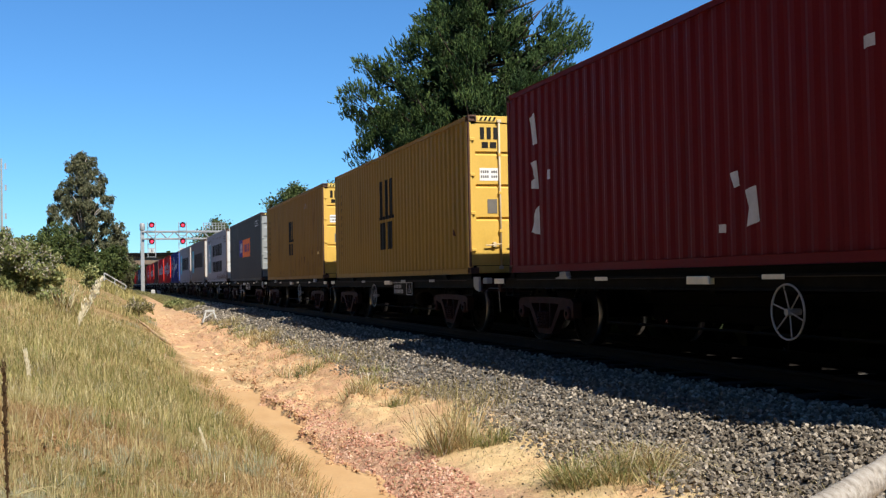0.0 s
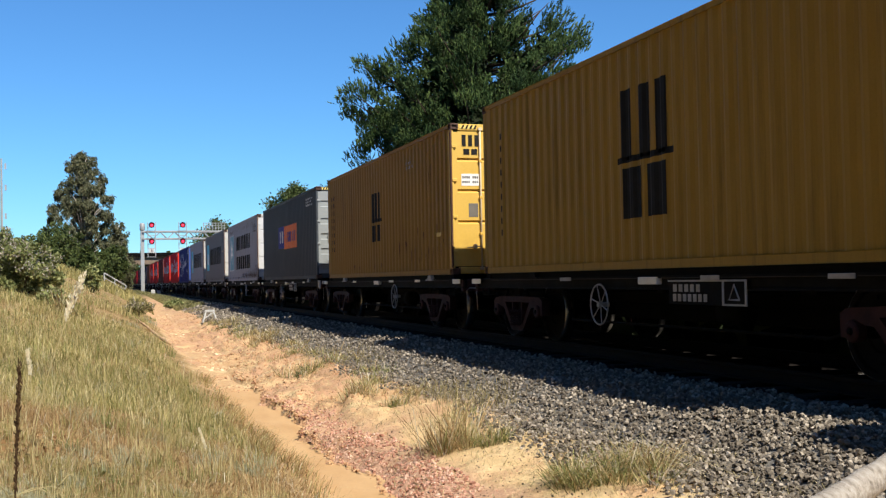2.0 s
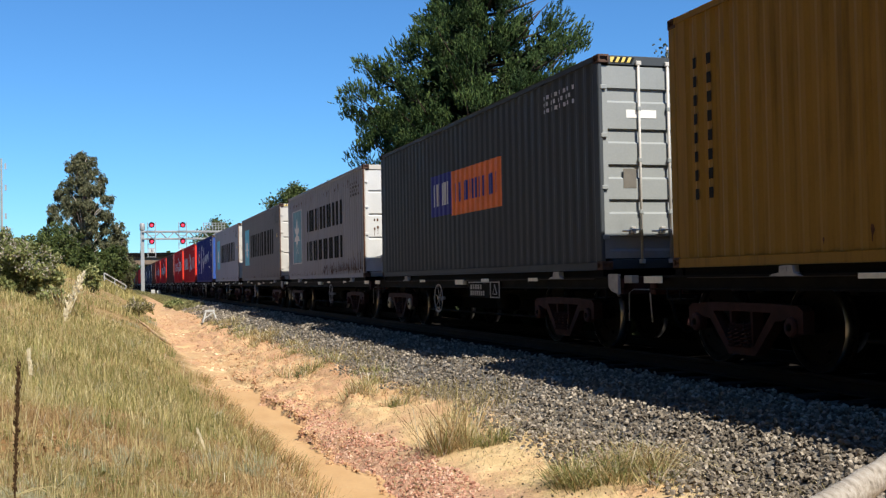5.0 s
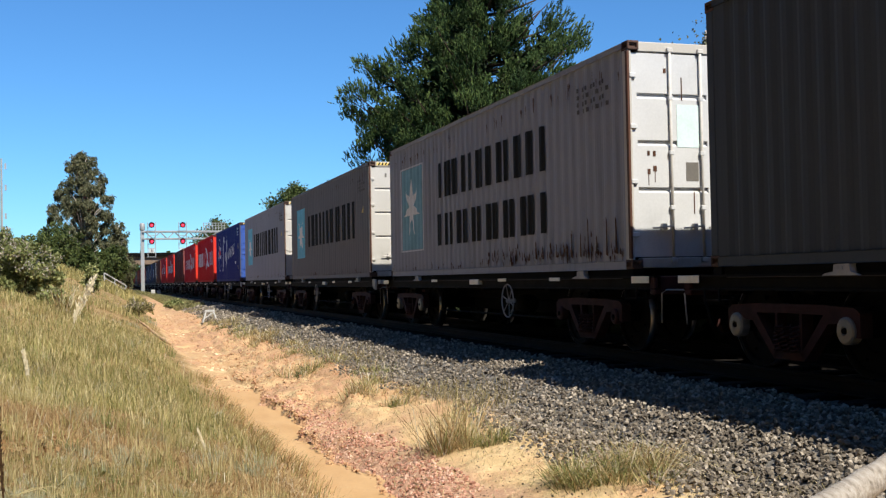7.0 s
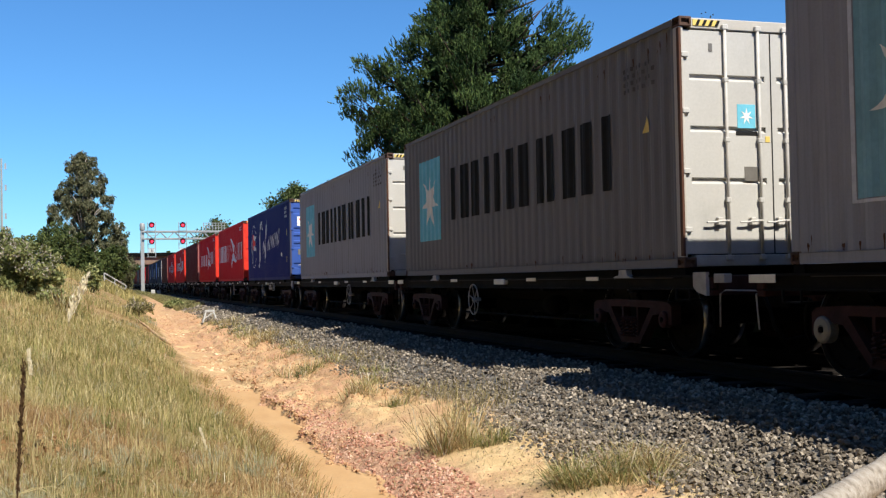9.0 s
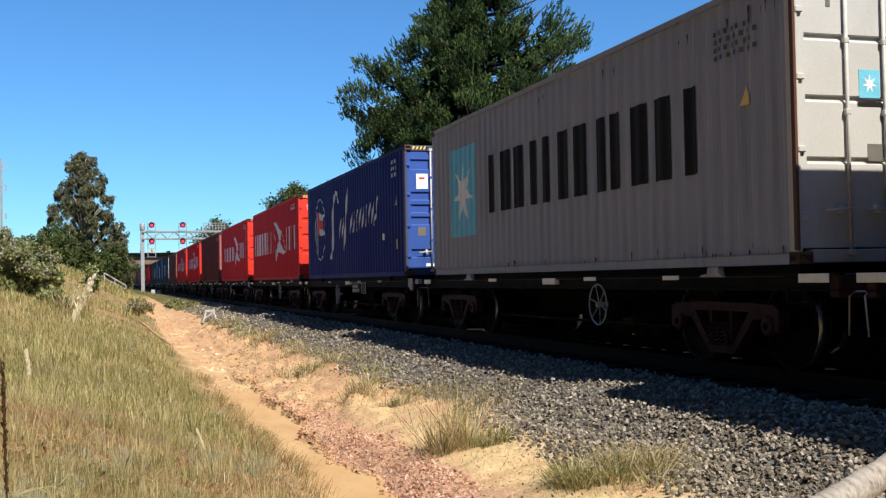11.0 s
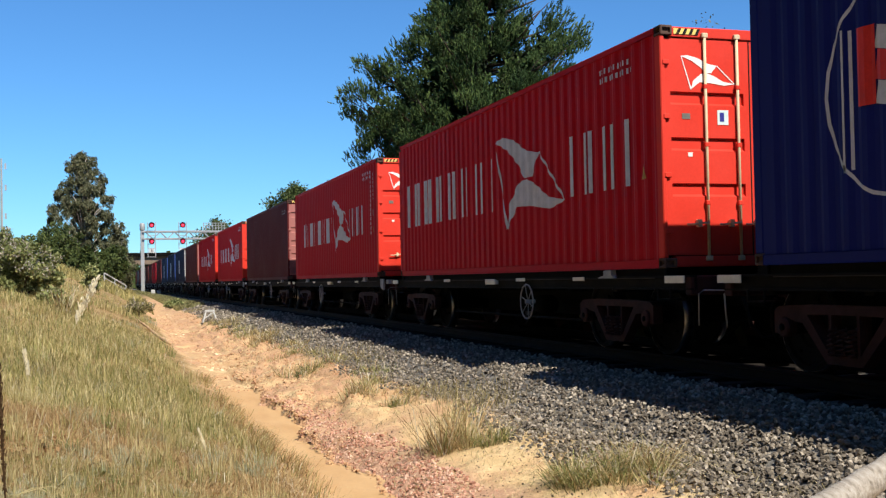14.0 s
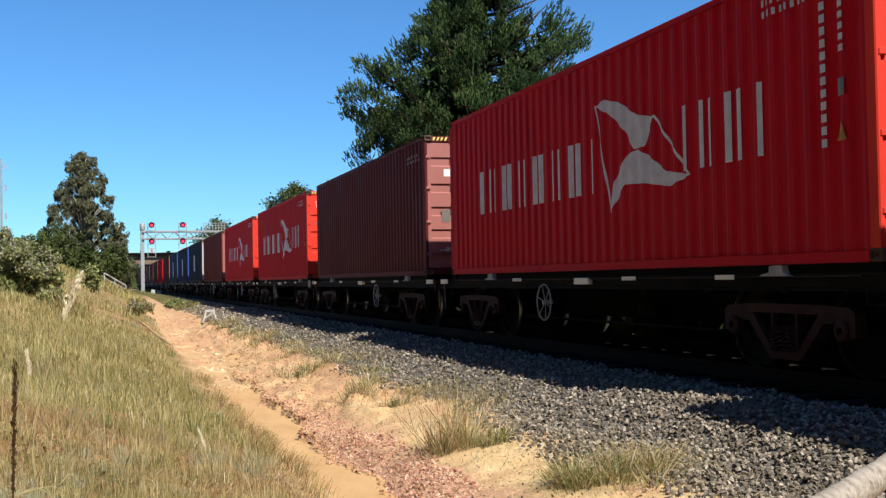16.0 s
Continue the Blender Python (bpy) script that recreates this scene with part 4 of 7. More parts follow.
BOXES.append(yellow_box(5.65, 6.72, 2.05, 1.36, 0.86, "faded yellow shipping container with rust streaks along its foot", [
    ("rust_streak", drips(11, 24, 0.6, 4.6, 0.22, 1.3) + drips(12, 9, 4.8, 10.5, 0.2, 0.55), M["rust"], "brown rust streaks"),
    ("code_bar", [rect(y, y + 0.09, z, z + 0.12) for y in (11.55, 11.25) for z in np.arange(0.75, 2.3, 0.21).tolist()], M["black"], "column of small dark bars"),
    ("sticker", [rect(0.7, 1.0, 0.76, 0.84)], M["yellow"], "yellow sticker"), ("scuffs", [[(1.62, 2.5), (1.65, 2.5), (1.64, 1.55), (1.625, 1.55)], [(1.42, 2.24), (1.45, 2.26), (1.46, 1.98), (1.44, 1.9)], [(1.5, 2.1), (1.512, 2.1), (1.508, 1.7)]], M["rust"], "long rust run"), ("code_bar", small_bars(2.75, 3.25, 2.3, 2.5, 2, 4, 7), M["plate"], "")], "shaded_brown_ochre"))
BOXES.append(build_container(
    "dark slate grey shipping container with a blue and orange panel", P["slate"], P["pale_slate"], P["slate"],
    [("blue_panel", [rect(6.65, 8.02, 1.16, 1.98)], M["navy"], "navy blue panel"), ("orange_panel", [rect(3.85, 6.65, 1.12, 1.96)], M["orange"], "orange panel"),
     ("word_bar", strokes(6.78, 7.88, 1.36, 1.8, 3, 0.24), M["greywhite"], "white bars"), ("word_bar", strokes(4.05, 6.45, 1.36, 1.72, 7, 0.22), M["navy"], "dark bars"),
     ("code_bar", small_bars(0.8, 2.0, 2.35, 2.65, 3, 8, 9), M["greywhite"], "small white code bars")],
    RIBS5, [NOTE, ("notice", (-0.8, -0.35, 2.05, 2.16), M["white"], "white notice")]))
for k in range(3):
    if k == 0:
        marks = [("emblem_panel", [rect(9.55, 11.2, 0.56, 2.32)], M["old_cyan"], "faded pale blue emblem panel"), ("panel_border", [rect(9.5, 9.54, 0.52, 2.36), rect(11.21, 11.25, 0.52, 2.36), rect(9.54, 11.21, 0.52, 0.55), rect(9.54, 11.21, 2.33, 2.36)], M["greywhite"], "thin white border"), ("emblem", star(10.38, 1.45, 0.62, 0.66), M["white"], "white star"),
                 ("word_bar", strokes(2.75, 8.45, 1.52, 2.2, 6, 0.28), M["black"], "row of black bars"), ("word_bar", strokes(2.75, 8.5, 0.58, 1.2, 7, 0.25), M["black"], "row of black bars"),
                 ("code_bar", small_bars(0.55, 1.6, 2.15, 2.55, 4, 7, 3), M["faded_mark"], "small dark code bars"),
                 ("rust_streak", rust_runs(13, 0.42, 19) + drips(13, 16, 0.15, 6.2, 0.18, 0.5) + drips(14, 42, 0.2, 11.8, 2.45, 2.8) + drips(15, 70, 0.2, 11.9, 0.13, 0.36), M["rust"], "brown rust streaks")]
        BOXES.append(build_container("rust-streaked dirty white shipping container with black bars and a star", P["shaded_offwhite"], P["door_chalk"], P["rust_white"], marks, RIBS2,
                                     [("notice", (-0.52, -0.2, 1.55, 2.1), M["faded_cyan"], "faded pale blue notice"), ("data_plate", (-0.4, -0.22, 1.12, 1.36), M["plate"], "grey metal data plate"), ("rust_run", (-0.95, -0.915, 1.44, 1.5), M["rust"], "rust spot on the door"), ("rust_run", (-0.87, -0.83, 1.43, 1.5), M["rust"], ""), ("rust_run", (-0.95, -0.91, 1.2, 1.27), M["rust"], ""), ("rust_run", (-0.87, -0.82, 1.24, 1.31), M["rust"], ""), ("rust_run", (-0.94, -0.93, 1.06, 1.2), M["rust"], ""), ("rust_run", (-0.85, -0.84, 1.1, 1.24), M["rust"], ""), ("rust_run", (-0.45, -0.435, 2.15, 2.45), M["rust"], ""), ("rust_run", (-0.7, -0.66, 2.5, 2.56), M["rust"], ""), ("rust_run", (-0.3, -0.285, 0.7, 0.98), M["rust"], "")], stripes=False))
    else:
        marks = [("emblem_panel", [rect(9.55, 11.0, 0.7, 2.35)], M["cyan"], "pale blue emblem panel"), ("emblem", star(10.28, 1.52, 0.56, 0.62), M["white"], "white star"),
                 ("word_bar", strokes(1.75, 8.9, 1.04, 2.03, 6, 0.28), M["black"], "row of black bars"), ("code_bar", small_bars(0.6, 1.5, 2.2, 2.55, 4, 7, 5), M["faded_mark"], "small dark code bars"),
                 ("warning_mark", [[(0.77, 1.66), (0.95, 1.66), (0.86, 1.86)]], M["yellow"], "yellow triangle"),
                 ("rust_streak", drips(16, 16, 0.2, 7.0, 2.55, 2.8) + drips(17, 30, 0.2, 11.9, 0.11, 0.26), M["rust"], "brown rust streaks")]
        BOXES.append(build_container("pale warm grey shipping container with black bars and a star", P["shaded_warm_grey"] if k == 1 else P["shaded_offwhite"], P["door_white"], P["rust_white"], marks, RIBS2,
                                     [("emblem_panel", (-0.46, -0.22, 1.62, 1.9), M["cyan"], "pale blue door emblem"), ("note_bar", (-0.48, -0.2, 1.54, 1.58), M["black"], ""), ("seal", (-0.09, -0.03, 1.46, 1.53), M["yellow"], "yellow seal tag"), ("sticker", (-0.82, -0.77, 2.5, 2.6), M["plate"], ""), ("data_plate", (-0.38, -0.2, 1.0, 1.17), M["plate"], "grey metal data plate")]))
ring_out = [[(10.17 + 0.82 * math.cos(a), 1.5 + 0.95 * math.sin(a)), (10.17 + 0.82 * math.cos(b), 1.5 + 0.95 * math.sin(b)), (10.17 + 0.785 * math.cos(b), 1.5 + 0.915 * math.sin(b)), (10.17 + 0.785 * math.cos(a), 1.5 + 0.915 * math.sin(a))]
            for a, b in [(2 * math.pi * i / 24, 2 * math.pi * (i + 1) / 24) for i in range(24)]]
BOXES.append(build_container(
    "deep blue shipping container with a white ring emblem and bars", P["shaded_royal_blue"], P["door_blue"], P["blue_post"],
    [("emblem", ring_out + [rect(10.72, 10.75, 0.8, 2.08), rect(10.62, 10.66, 0.82, 2.06)], M["greywhite"], "thin white ring emblem"),
     ("flag", ribbon([(10.3, 1.94), (10.02, 1.87), (9.72, 1.84), (9.46, 1.93)], [0.2, 0.2, 0.18, 0.06]) + ribbon([(10.3, 1.46), (10.02, 1.4), (9.72, 1.41), (9.46, 1.34)], [0.2, 0.2, 0.2, 0.06]), M["greywhite"], "white swallow-tailed flag shape"),
     ("emblem", [rect(10.31, 10.53, 1.36, 2.05)] + ribbon([(10.3, 1.7), (10.02, 1.635), (9.78, 1.63), (9.62, 1.66)], [0.26, 0.25, 0.2, 0.04]), M["redmark"], "red emblem patch"),
     ("brush_stroke", [ribbon([(7.32, 2.12), (7.45, 2.38), (7.72, 2.45), (8.0, 2.2), (8.12, 1.8), (8.1, 1.35), (8.2, 0.9), (8.45, 0.6), (8.66, 0.62)], [0.06, 0.12, 0.16, 0.2, 0.24, 0.24, 0.2, 0.14, 0.06]),
      ribbon([(6.1, 2.45), (6.2, 2.1), (6.35, 1.6), (6.5, 1.1), (6.62, 0.72)], [0.06, 0.16, 0.18, 0.16, 0.06]),
      ribbon([(3.1, 1.28), (2.75, 1.55), (2.6, 1.95)], [0.06, 0.13, 0.05])]
      + [ribbon([(7.2 - 0.36 * i, 1.1 + 0.02 * i), (7.1 - 0.36 * i, 1.4 + 0.02 * i), (6.98 - 0.36 * i, 1.66 + 0.02 * i)], [0.05, 0.11, 0.05]) for i in range(12) if not 2 <= i <= 3], M["greywhite"], "white brush stroke"),
     ("code_bar", small_bars(0.7, 1.25, 2.25, 2.7, 3, 4, 6), M["greywhite"], "small white code bars"), ("warning_mark", [[(0.7, 1.62), (0.92, 1.62), (0.76, 1.88)]], M["yellow"], "yellow triangle"),
     ("sticker", [rect(1.98, 2.09, 0.87, 1.02)], M["white"], "white sticker"), ("sticker", [rect(0.68, 0.79, 0.62, 0.84)], M["yellow"], "yellow sticker")],
    RIBS6, [("notice", (-0.95, -0.68, 1.92, 2.26), M["white"], "white notice"), ("red_mark", (-0.88, -0.76, 2.14, 2.18), M["redmark"], "small red mark"), ("data_plate", (-0.93, -0.74, 0.88, 1.08), M["plate"], "grey metal data plate"), ("notice", (-0.75, -0.5, 0.2, 0.27), M["white"], "white sticker")]))
BOXES.append(red_box((5.95, 11.6, 1.05, 1.95), (0.85, 2.8, 1.05, 1.9), (2.92, 5.86, 0.72, 2.25), 0, "bright red shipping container with a white bow emblem"))
BOXES.append(red_box((5.7, 10.5, 1.04, 1.78), (1.7, 3.4, 1.1, 1.85), (3.17, 5.68, 0.75, 2.25), 0, "bright red shipping container with white bars by its end",
                     [("code_bar", [rect(0.69, 0.78, z, z + 0.075) for z in np.arange(1.06, 2.65, 0.115).tolist()] + [rect(0.44, 0.52, z, z + 0.06) for z in np.arange(1.9, 2.5, 0.1).tolist()], M["greywhite"], ""), ("sticker", [rect(0.43, 0.54, 1.5, 1.66)], M["plate"], "grey sticker")]))
BOXES.append(build_container("plain dark oxide-brown shipping container", P["oxide"], P["door_oxide"], P["oxide"], [("code_bar", small_bars(0.5, 1.5, 2.4, 2.6, 2, 8, 2), M["plate"], "small pale code bars")], RIBS5, [NOTE, ("notice", (-0.8, -0.3, 2.05, 2.2), M["white"], "white notice")]))
BOXES.append(red_box((5.7, 10.5, 1.04, 1.78), (1.7, 3.4, 1.1, 1.85), (3.17, 5.68, 0.75, 2.25), 0, "bright red shipping container with a white bow emblem"))
BOXES.append(red_box((5.7, 10.0, 1.04, 1.7), (1.9, 3.4, 1.1, 1.7), (3.3, 5.5, 0.75, 2.15), 0, "bright red shipping container with a white bow emblem"))
for b in BOXES:
    two_wedges(b)


def simple_box(label, key, door, mark=None):
    marks = [mark] if mark else []
    return build_container(label, P[key], P[door], P[key], marks, RIBS3, [NOTE])


BOXES.append(simple_box("rust-brown corrugated shipping container", "rust_brown", "door_oxide"))
BOXES.append(simple_box("mid blue shipping container with white door edge", "mid_blue", "door_white", ("stripe", [rect(6.0, 7.2, 0.8, 2.0)], M["greywhite"], "white panel")))
BOXES.append(simple_box("mid blue corrugated shipping container with a white panel", "mid_blue", "door_blue", ("stripe", [rect(5.6, 6.8, 0.6, 2.0)], M["greywhite"], "white panel")))
BOXES.append(simple_box("sea blue corrugated shipping container", "sea_blue", "door_blue", ("stripe", [rect(5.6, 6.8, 0.6, 2.0)], M["greywhite"], "white panel")))
far = [("dark oxide-brown corrugated shipping container", "oxide", "door_oxide"), ("plain red corrugated shipping container", "shaded_crimson", "door_red"), ("dark slate grey shipping container", "slate", "pale_slate"), ("rust-brown corrugated shipping container", "rust_brown", "door_oxide")]
for i in range(9):
    BOXES.append(simple_box(*far[(0, 1, 0, 3, 2, 3, 0, 2, 3)[i]]))


# wagons ---------------------------------------------------------------
HANDWHEEL_R = 0.27


def build_bogie(parent, y, cap, name="bogie"):
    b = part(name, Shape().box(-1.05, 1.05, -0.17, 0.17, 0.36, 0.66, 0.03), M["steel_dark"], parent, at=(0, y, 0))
    half_frame = [(0.0, 0.6), (0.55, 0.595), (0.19, 0.2), (0.25, 0.14), (0.62, 0.51), (0.74, 0.52), (0.9, 0.57), (0.98, 0.54), (1.0, 0.4), (1.08, 0.4), (1.08, 0.62), (1.0, 0.67), (0.55, 0.69), (0.0, 0.69)]
    for s in (-1, 1):
        sh = Shape()
        xa, xb = sorted((s * 1.00, s * 1.13))
        # cast in two halves round an open window, with the spring plank below
        for p in (-1, 1):
            sh.prism(half_frame if p > 0 else [(-u, v) for u, v in half_frame[::-1]], 0, xa, xb)
        sh.prism([(-0.25, 0.14), (0.25, 0.14), (0.22, 0.22), (-0.22, 0.22)], 0, xa, xb)
        for p in (-0.22, 0.18):
            sh.prism([(p, 0.21), (p + 0.04, 0.21), (p + 0.04, 0.6), (p, 0.6)], 0, xa, xb)
        part("side_frame", sh, M["steel_brown"], b, "brown cast steel side frame")
        for p in (-0.14, 0.0, 0.14):
            spring = Shape()
            pts = [(s * 1.15 + 0.045 * math.cos(t), p + 0.045 * math.sin(t), 0.22 + 0.26 * t / 37.7) for t in np.linspace(0, 37.7, 26).tolist()]
            part("spring", spring.tube(pts, 0.012, 4), M["steel_brown"], b)
        for p in (-0.9, 0.9):
            k = 1.28 if cap is M["plate"] else 1.0
            part("axle_box", Shape().lathe([(-0.06 * s, 0.10 * k), (0.03 * s, 0.10 * k), (0.045 * s, 0.085 * k), (0.05 * s, 0.045), (0.03 * s, 0.03)], 0, (s * 1.12, p, 0.46), 16), cap, b, "round axle box cap")
            part("cap_bolt", Shape().lathe([(0.03 * s, 0.03), (0.06 * s, 0.026), (0.065 * s, 0.012)], 0, (s * 1.12, p, 0.46), 8), M["steel_dark"], b)
    for p in (-0.9, 0.9):
        w = Shape()
        for s in (-1, 1):
            prof = [(0.0, 0.06), (0.0, 0.20), (-0.02, 0.22), (-0.03, 0.38), (-0.06, 0.40), (-0.06, 0.455), (0.06, 0.46), (0.075, 0.485), (0.09, 0.485), (0.09, 0.40), (0.06, 0.38), (0.06, 0.22), (0.09, 0.20), (0.09, 0.06)]
            w.lathe([(-s * a, r) for a, r in prof], 0, (s * 0.80, 0, 0), 18)
        w.tube([(-1.1, 0, 0), (1.1, 0, 0)], 0.075, 12)
        for s in (-1, 1):
            for q in range(4):
                a = q * math.pi / 2
                w.tube([(s * 0.84, 0.30 * math.cos(a), 0.30 * math.sin(a)), (s * 0.87, 0.30 * math.cos(a), 0.30 * math.sin(a))], 0.02, 6)
        for s in (-1, 1):
            tr = Shape().lathe([(-s * 0.058, 0.44), (-s * 0.058, 0.4575), (s * 0.055, 0.4625), (s * 0.055, 0.44)], 0, (s * 0.80, 0, 0), 40)
            del tr.f[-2:]
            part("wheel_tread", tr, M["tread"], b, "polished steel wheel tread", True, at=(0, p, 0.46))
        part("wheelset", w, M["wheel_rim"], b, "pair of worn steel wheels on an axle", False, at=(0, p, 0.46))
    return b


def build_wagon(kind):
    """A skeletal container wagon; its origin lies below the near end of the container."""
    w = thing("container_wagon", "grimy black skeletal container wagon with pale handwheel and reflectors", "railway wagon", "container wagons")
    y0, y1 = -0.55, LENGTH + 0.62
    for s in (-1, 1):
        pts = [(0.82, 1.12), (0.82, 1.2), (0.84, 1.2), (0.84, 1.16), (0.965, 1.16), (0.965, 1.215), (0.99, 1.215), (0.99, 1.12)]
        sill = Shape().prism([(z, s * x) for z, x in pts], 1, y0, y1)
        part("side_sill", sill, M["sill_grey"], w, "thin grey side sill")
        part("sill_flange", Shape().box(*sorted((s * 1.2, s * 1.21)), 0.3, LENGTH - 0.3, 0.955, 0.988, 0.003), M["flange_grey"], w, "worn grey top flange")
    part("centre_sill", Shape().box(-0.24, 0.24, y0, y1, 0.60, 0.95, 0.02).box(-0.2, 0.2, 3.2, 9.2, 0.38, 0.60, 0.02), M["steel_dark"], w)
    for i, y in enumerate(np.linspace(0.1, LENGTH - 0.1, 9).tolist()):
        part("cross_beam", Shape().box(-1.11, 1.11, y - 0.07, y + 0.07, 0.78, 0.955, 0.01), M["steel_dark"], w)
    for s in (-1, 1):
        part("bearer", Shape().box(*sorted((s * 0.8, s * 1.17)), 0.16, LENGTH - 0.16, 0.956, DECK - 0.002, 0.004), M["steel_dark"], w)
    if kind in (1, 2, 3):
        part("end_plate", Shape().prism([(-0.5, 0.76), (-0.3, 0.80), (-0.22, 0.86), (-0.22, 1.02), (-0.5, 1.02)], 0, -1.245, -1.205), M["pale"], w, "pale grey end plate")
        part("end_box", Shape().box(-1.18, -1.08, -0.76, -0.545, 0.90, 1.0, 0.008), M["pale"], w)
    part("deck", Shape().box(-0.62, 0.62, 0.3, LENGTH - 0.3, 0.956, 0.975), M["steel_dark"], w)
    for y, s in ((y0, -1), (y1, 1)):
        part("headstock", Shape().box(-1.2, 1.2, *sorted((y, y + s * -0.14)), 0.76, 0.985, 0.015), M["steel_brown"], w)
        cp = Shape().box(-0.09, 0.09, *sorted((y, y + s * 0.28)), 0.72, 0.92, 0.02)
        cp.box(-0.17, 0.14, *sorted((y + s * 0.2, y + s * 0.42)), 0.68, 0.98, 0.05)
        part("coupler", cp, M["steel_brown"], w, "cast knuckle coupler")
        hose = Shape().tube([(-0.55, y + s * 0.02, 0.72), (-0.55, y + s * 0.1, 0.6), (-0.52, y + s * 0.14, 0.4), (-0.42, y + s * 0.2, 0.26), (-0.25, y + s * 0.32, 0.3)], 0.022, 7)
        part("brake_hose", hose, M["sill_grey"], w, "grey brake hose", True)
        part("uncoupling_rod", Shape().tube([(-1.14, y + s * 0.05, 0.42), (-1.15, y + s * 0.08, 0.78), (-1.1, y + s * 0.1, 0.82), (-0.5, y + s * 0.11, 0.80), (-0.1, y + s * 0.2, 0.86)], 0.009, 6), M["pale"], w, "pale bent uncoupling rod", True)
        yr = y - s * (0.34 if s < 0 else 0.14)
        if s > 0 or kind in (0, 4):
            part("reflector", Shape().box(-1.228, -1.216, yr - 0.23, yr + 0.23, 0.9, 0.985, 0.003), M["reflector"], w, "cream reflector plate")
        part("end_step", Shape().box(-1.22, -1.0, y - s * 0.62 - 0.16, y - s * 0.62 + 0.16, 0.70, 0.715, 0.003).box(-1.22, -1.2, y - s * 0.62 - 0.16, y - s * 0.62 - 0.14, 0.70, 0.83).box(-1.22, -1.2, y - s * 0.62 + 0.14, y - s * 0.62 + 0.16, 0.70, 0.83), M["sill_grey"], w)
        for sx in (-1, 1):
            tl = Shape().box(*sorted((sx * 1.04, sx * 1.2)), (0.02 if s < 0 else LENGTH - 0.2), (0.2 if s < 0 else LENGTH - 0.02), 0.985, DECK + 0.0, 0.006)
            part("container_pedestal", tl, M["steel_dark"], w)
    for y in (1.55, 9.95):
        lock = Shape().prism([(y - 0.26, 0.965), (y + 0.26, 0.965), (y + 0.22, 0.985), (y + 0.1, 1.0), (y + 0.09, 1.062), (y + 0.03, 1.07), (y - 0.12, 1.07), (y - 0.14, 1.0)], 0, -1.245, -1.17)
        lock.tube([(-1.25, y - 0.02, 1.035), (-1.2, y - 0.02, 1.035)], 0.02, 10)
        part("twistlock", lock, M["pale"] if kind != 2 else M["sill_grey"], w, "folded grey twistlock pedestal")
    for y in (2.5, 4.75, 8.7):
        part("reflector", Shape().box(-1.228, -1.216, y - 0.19, y + 0.19, 0.935, 0.985, 0.003), M["reflector"] if kind != 2 else M["pale"], w, "small cream reflector")
    part("side_bracket", Shape().box(-1.235, -1.12, 5.95, 6.43, 0.885, 0.975, 0.006), M["reflector"], w, "cream bracket plate")
    yh = 4.55 if kind in (0, 4) else 7.63
    hw = part("handwheel", Shape().ring((0, 0, 0), 0, HANDWHEEL_R, 0.011, 32, 6), M["pale"], w, "pale spoked handwheel", True, at=(-1.2, yh, 0.615))
    for i in range(6):
        a = 2 * math.pi * i / 6 + 0.3
        part("spoke", Shape().tube([(0.02, 0.03 * math.cos(a), 0.03 * math.sin(a)), (0, HANDWHEEL_R * math.cos(a), HANDWHEEL_R * math.sin(a))], 0.008, 5), M["pale"], hw)
    part("hub", Shape().tube([(-0.02, 0, 0), (0.14, 0, 0)], 0.035, 10), M["pale"], hw)
    part("chain", Shape().tube([(-1.18, yh, 0.34), (-1.15, yh + 0.1, 0.22), (-1.05, yh + 0.3, 0.25)], 0.01, 5), M["sill_grey"], w)
    part("brake_cylinder", Shape().lathe([(-0.25, 0.12), (-0.2, 0.16), (0.2, 0.16), (0.25, 0.12)], 1, (-0.62, 5.2, 0.55), 14), M["steel_dark"], w, "", True)
    part("air_tank", Shape().lathe([(-0.5, 0.08), (-0.42, 0.17), (0.42, 0.17), (0.5, 0.08)], 1, (0.6, 6.4, 0.55), 14), M["steel_dark"], w, "", True)
    part("brake_rigging", Shape().tube([(-0.9, 3.1, 0.36), (-0.9, 9.2, 0.36)], 0.02, 6).tube([(-0.9, 3.1, 0.36), (-0.75, 2.8, 0.5)], 0.018, 6), M["sill_grey"], w, "grey brake pull rod")
    if kind in (2, 3):
        bd = part("data_board", Shape().box(-1.2, -1.175, 4.06, 5.71, 0.655, 0.93, 0.004), M["sill_grey"], w, "dark data board with bars and triangle")
        part("frame", Shape().box(-1.21, -1.198, 4.06, 5.71, 0.915, 0.935).box(-1.21, -1.198, 4.06, 4.09, 0.655, 0.93).box(-1.21, -1.198, 4.5, 4.53, 0.655, 0.93).box(-1.21, -1.198, 4.06, 4.5, 0.655, 0.675), M["pale"], bd)
        for z0, n, ya, yb in ((0.80, 5, 5.0, 5.65), (0.69, 7, 4.85, 5.65)):
            for i in range(n):
                ww = (yb - ya) / n
                part("bar", Shape().box(-1.206, -1.2, ya + ww * i, ya + ww * (i + 0.6), z0, z0 + 0.085), M["pale"], bd)
        part("triangle", Shape().tube([(-1.203, 4.2, 0.72), (-1.203, 4.4, 0.72), (-1.203, 4.3, 0.88), (-1.203, 4.2, 0.72)], 0.011, 5), M["pale"], bd, "pale triangle outline")
    cap = M["plate"] if kind > 2 else M["steel_brown"]
    build_bogie(w, 1.58, M["steel_brown"])
    build_bogie(w, 10.92, cap)
    return w


OFFSETS = [4.67, 18.84, 32.9, 46.98, 61.04, 75.25, 88.98, 103.3, 117.35, 131.6, 145.5, 159.5, 173.5]
while len(OFFSETS) < len(BOXES):
    OFFSETS.append(OFFSETS[-1] + 14.05)
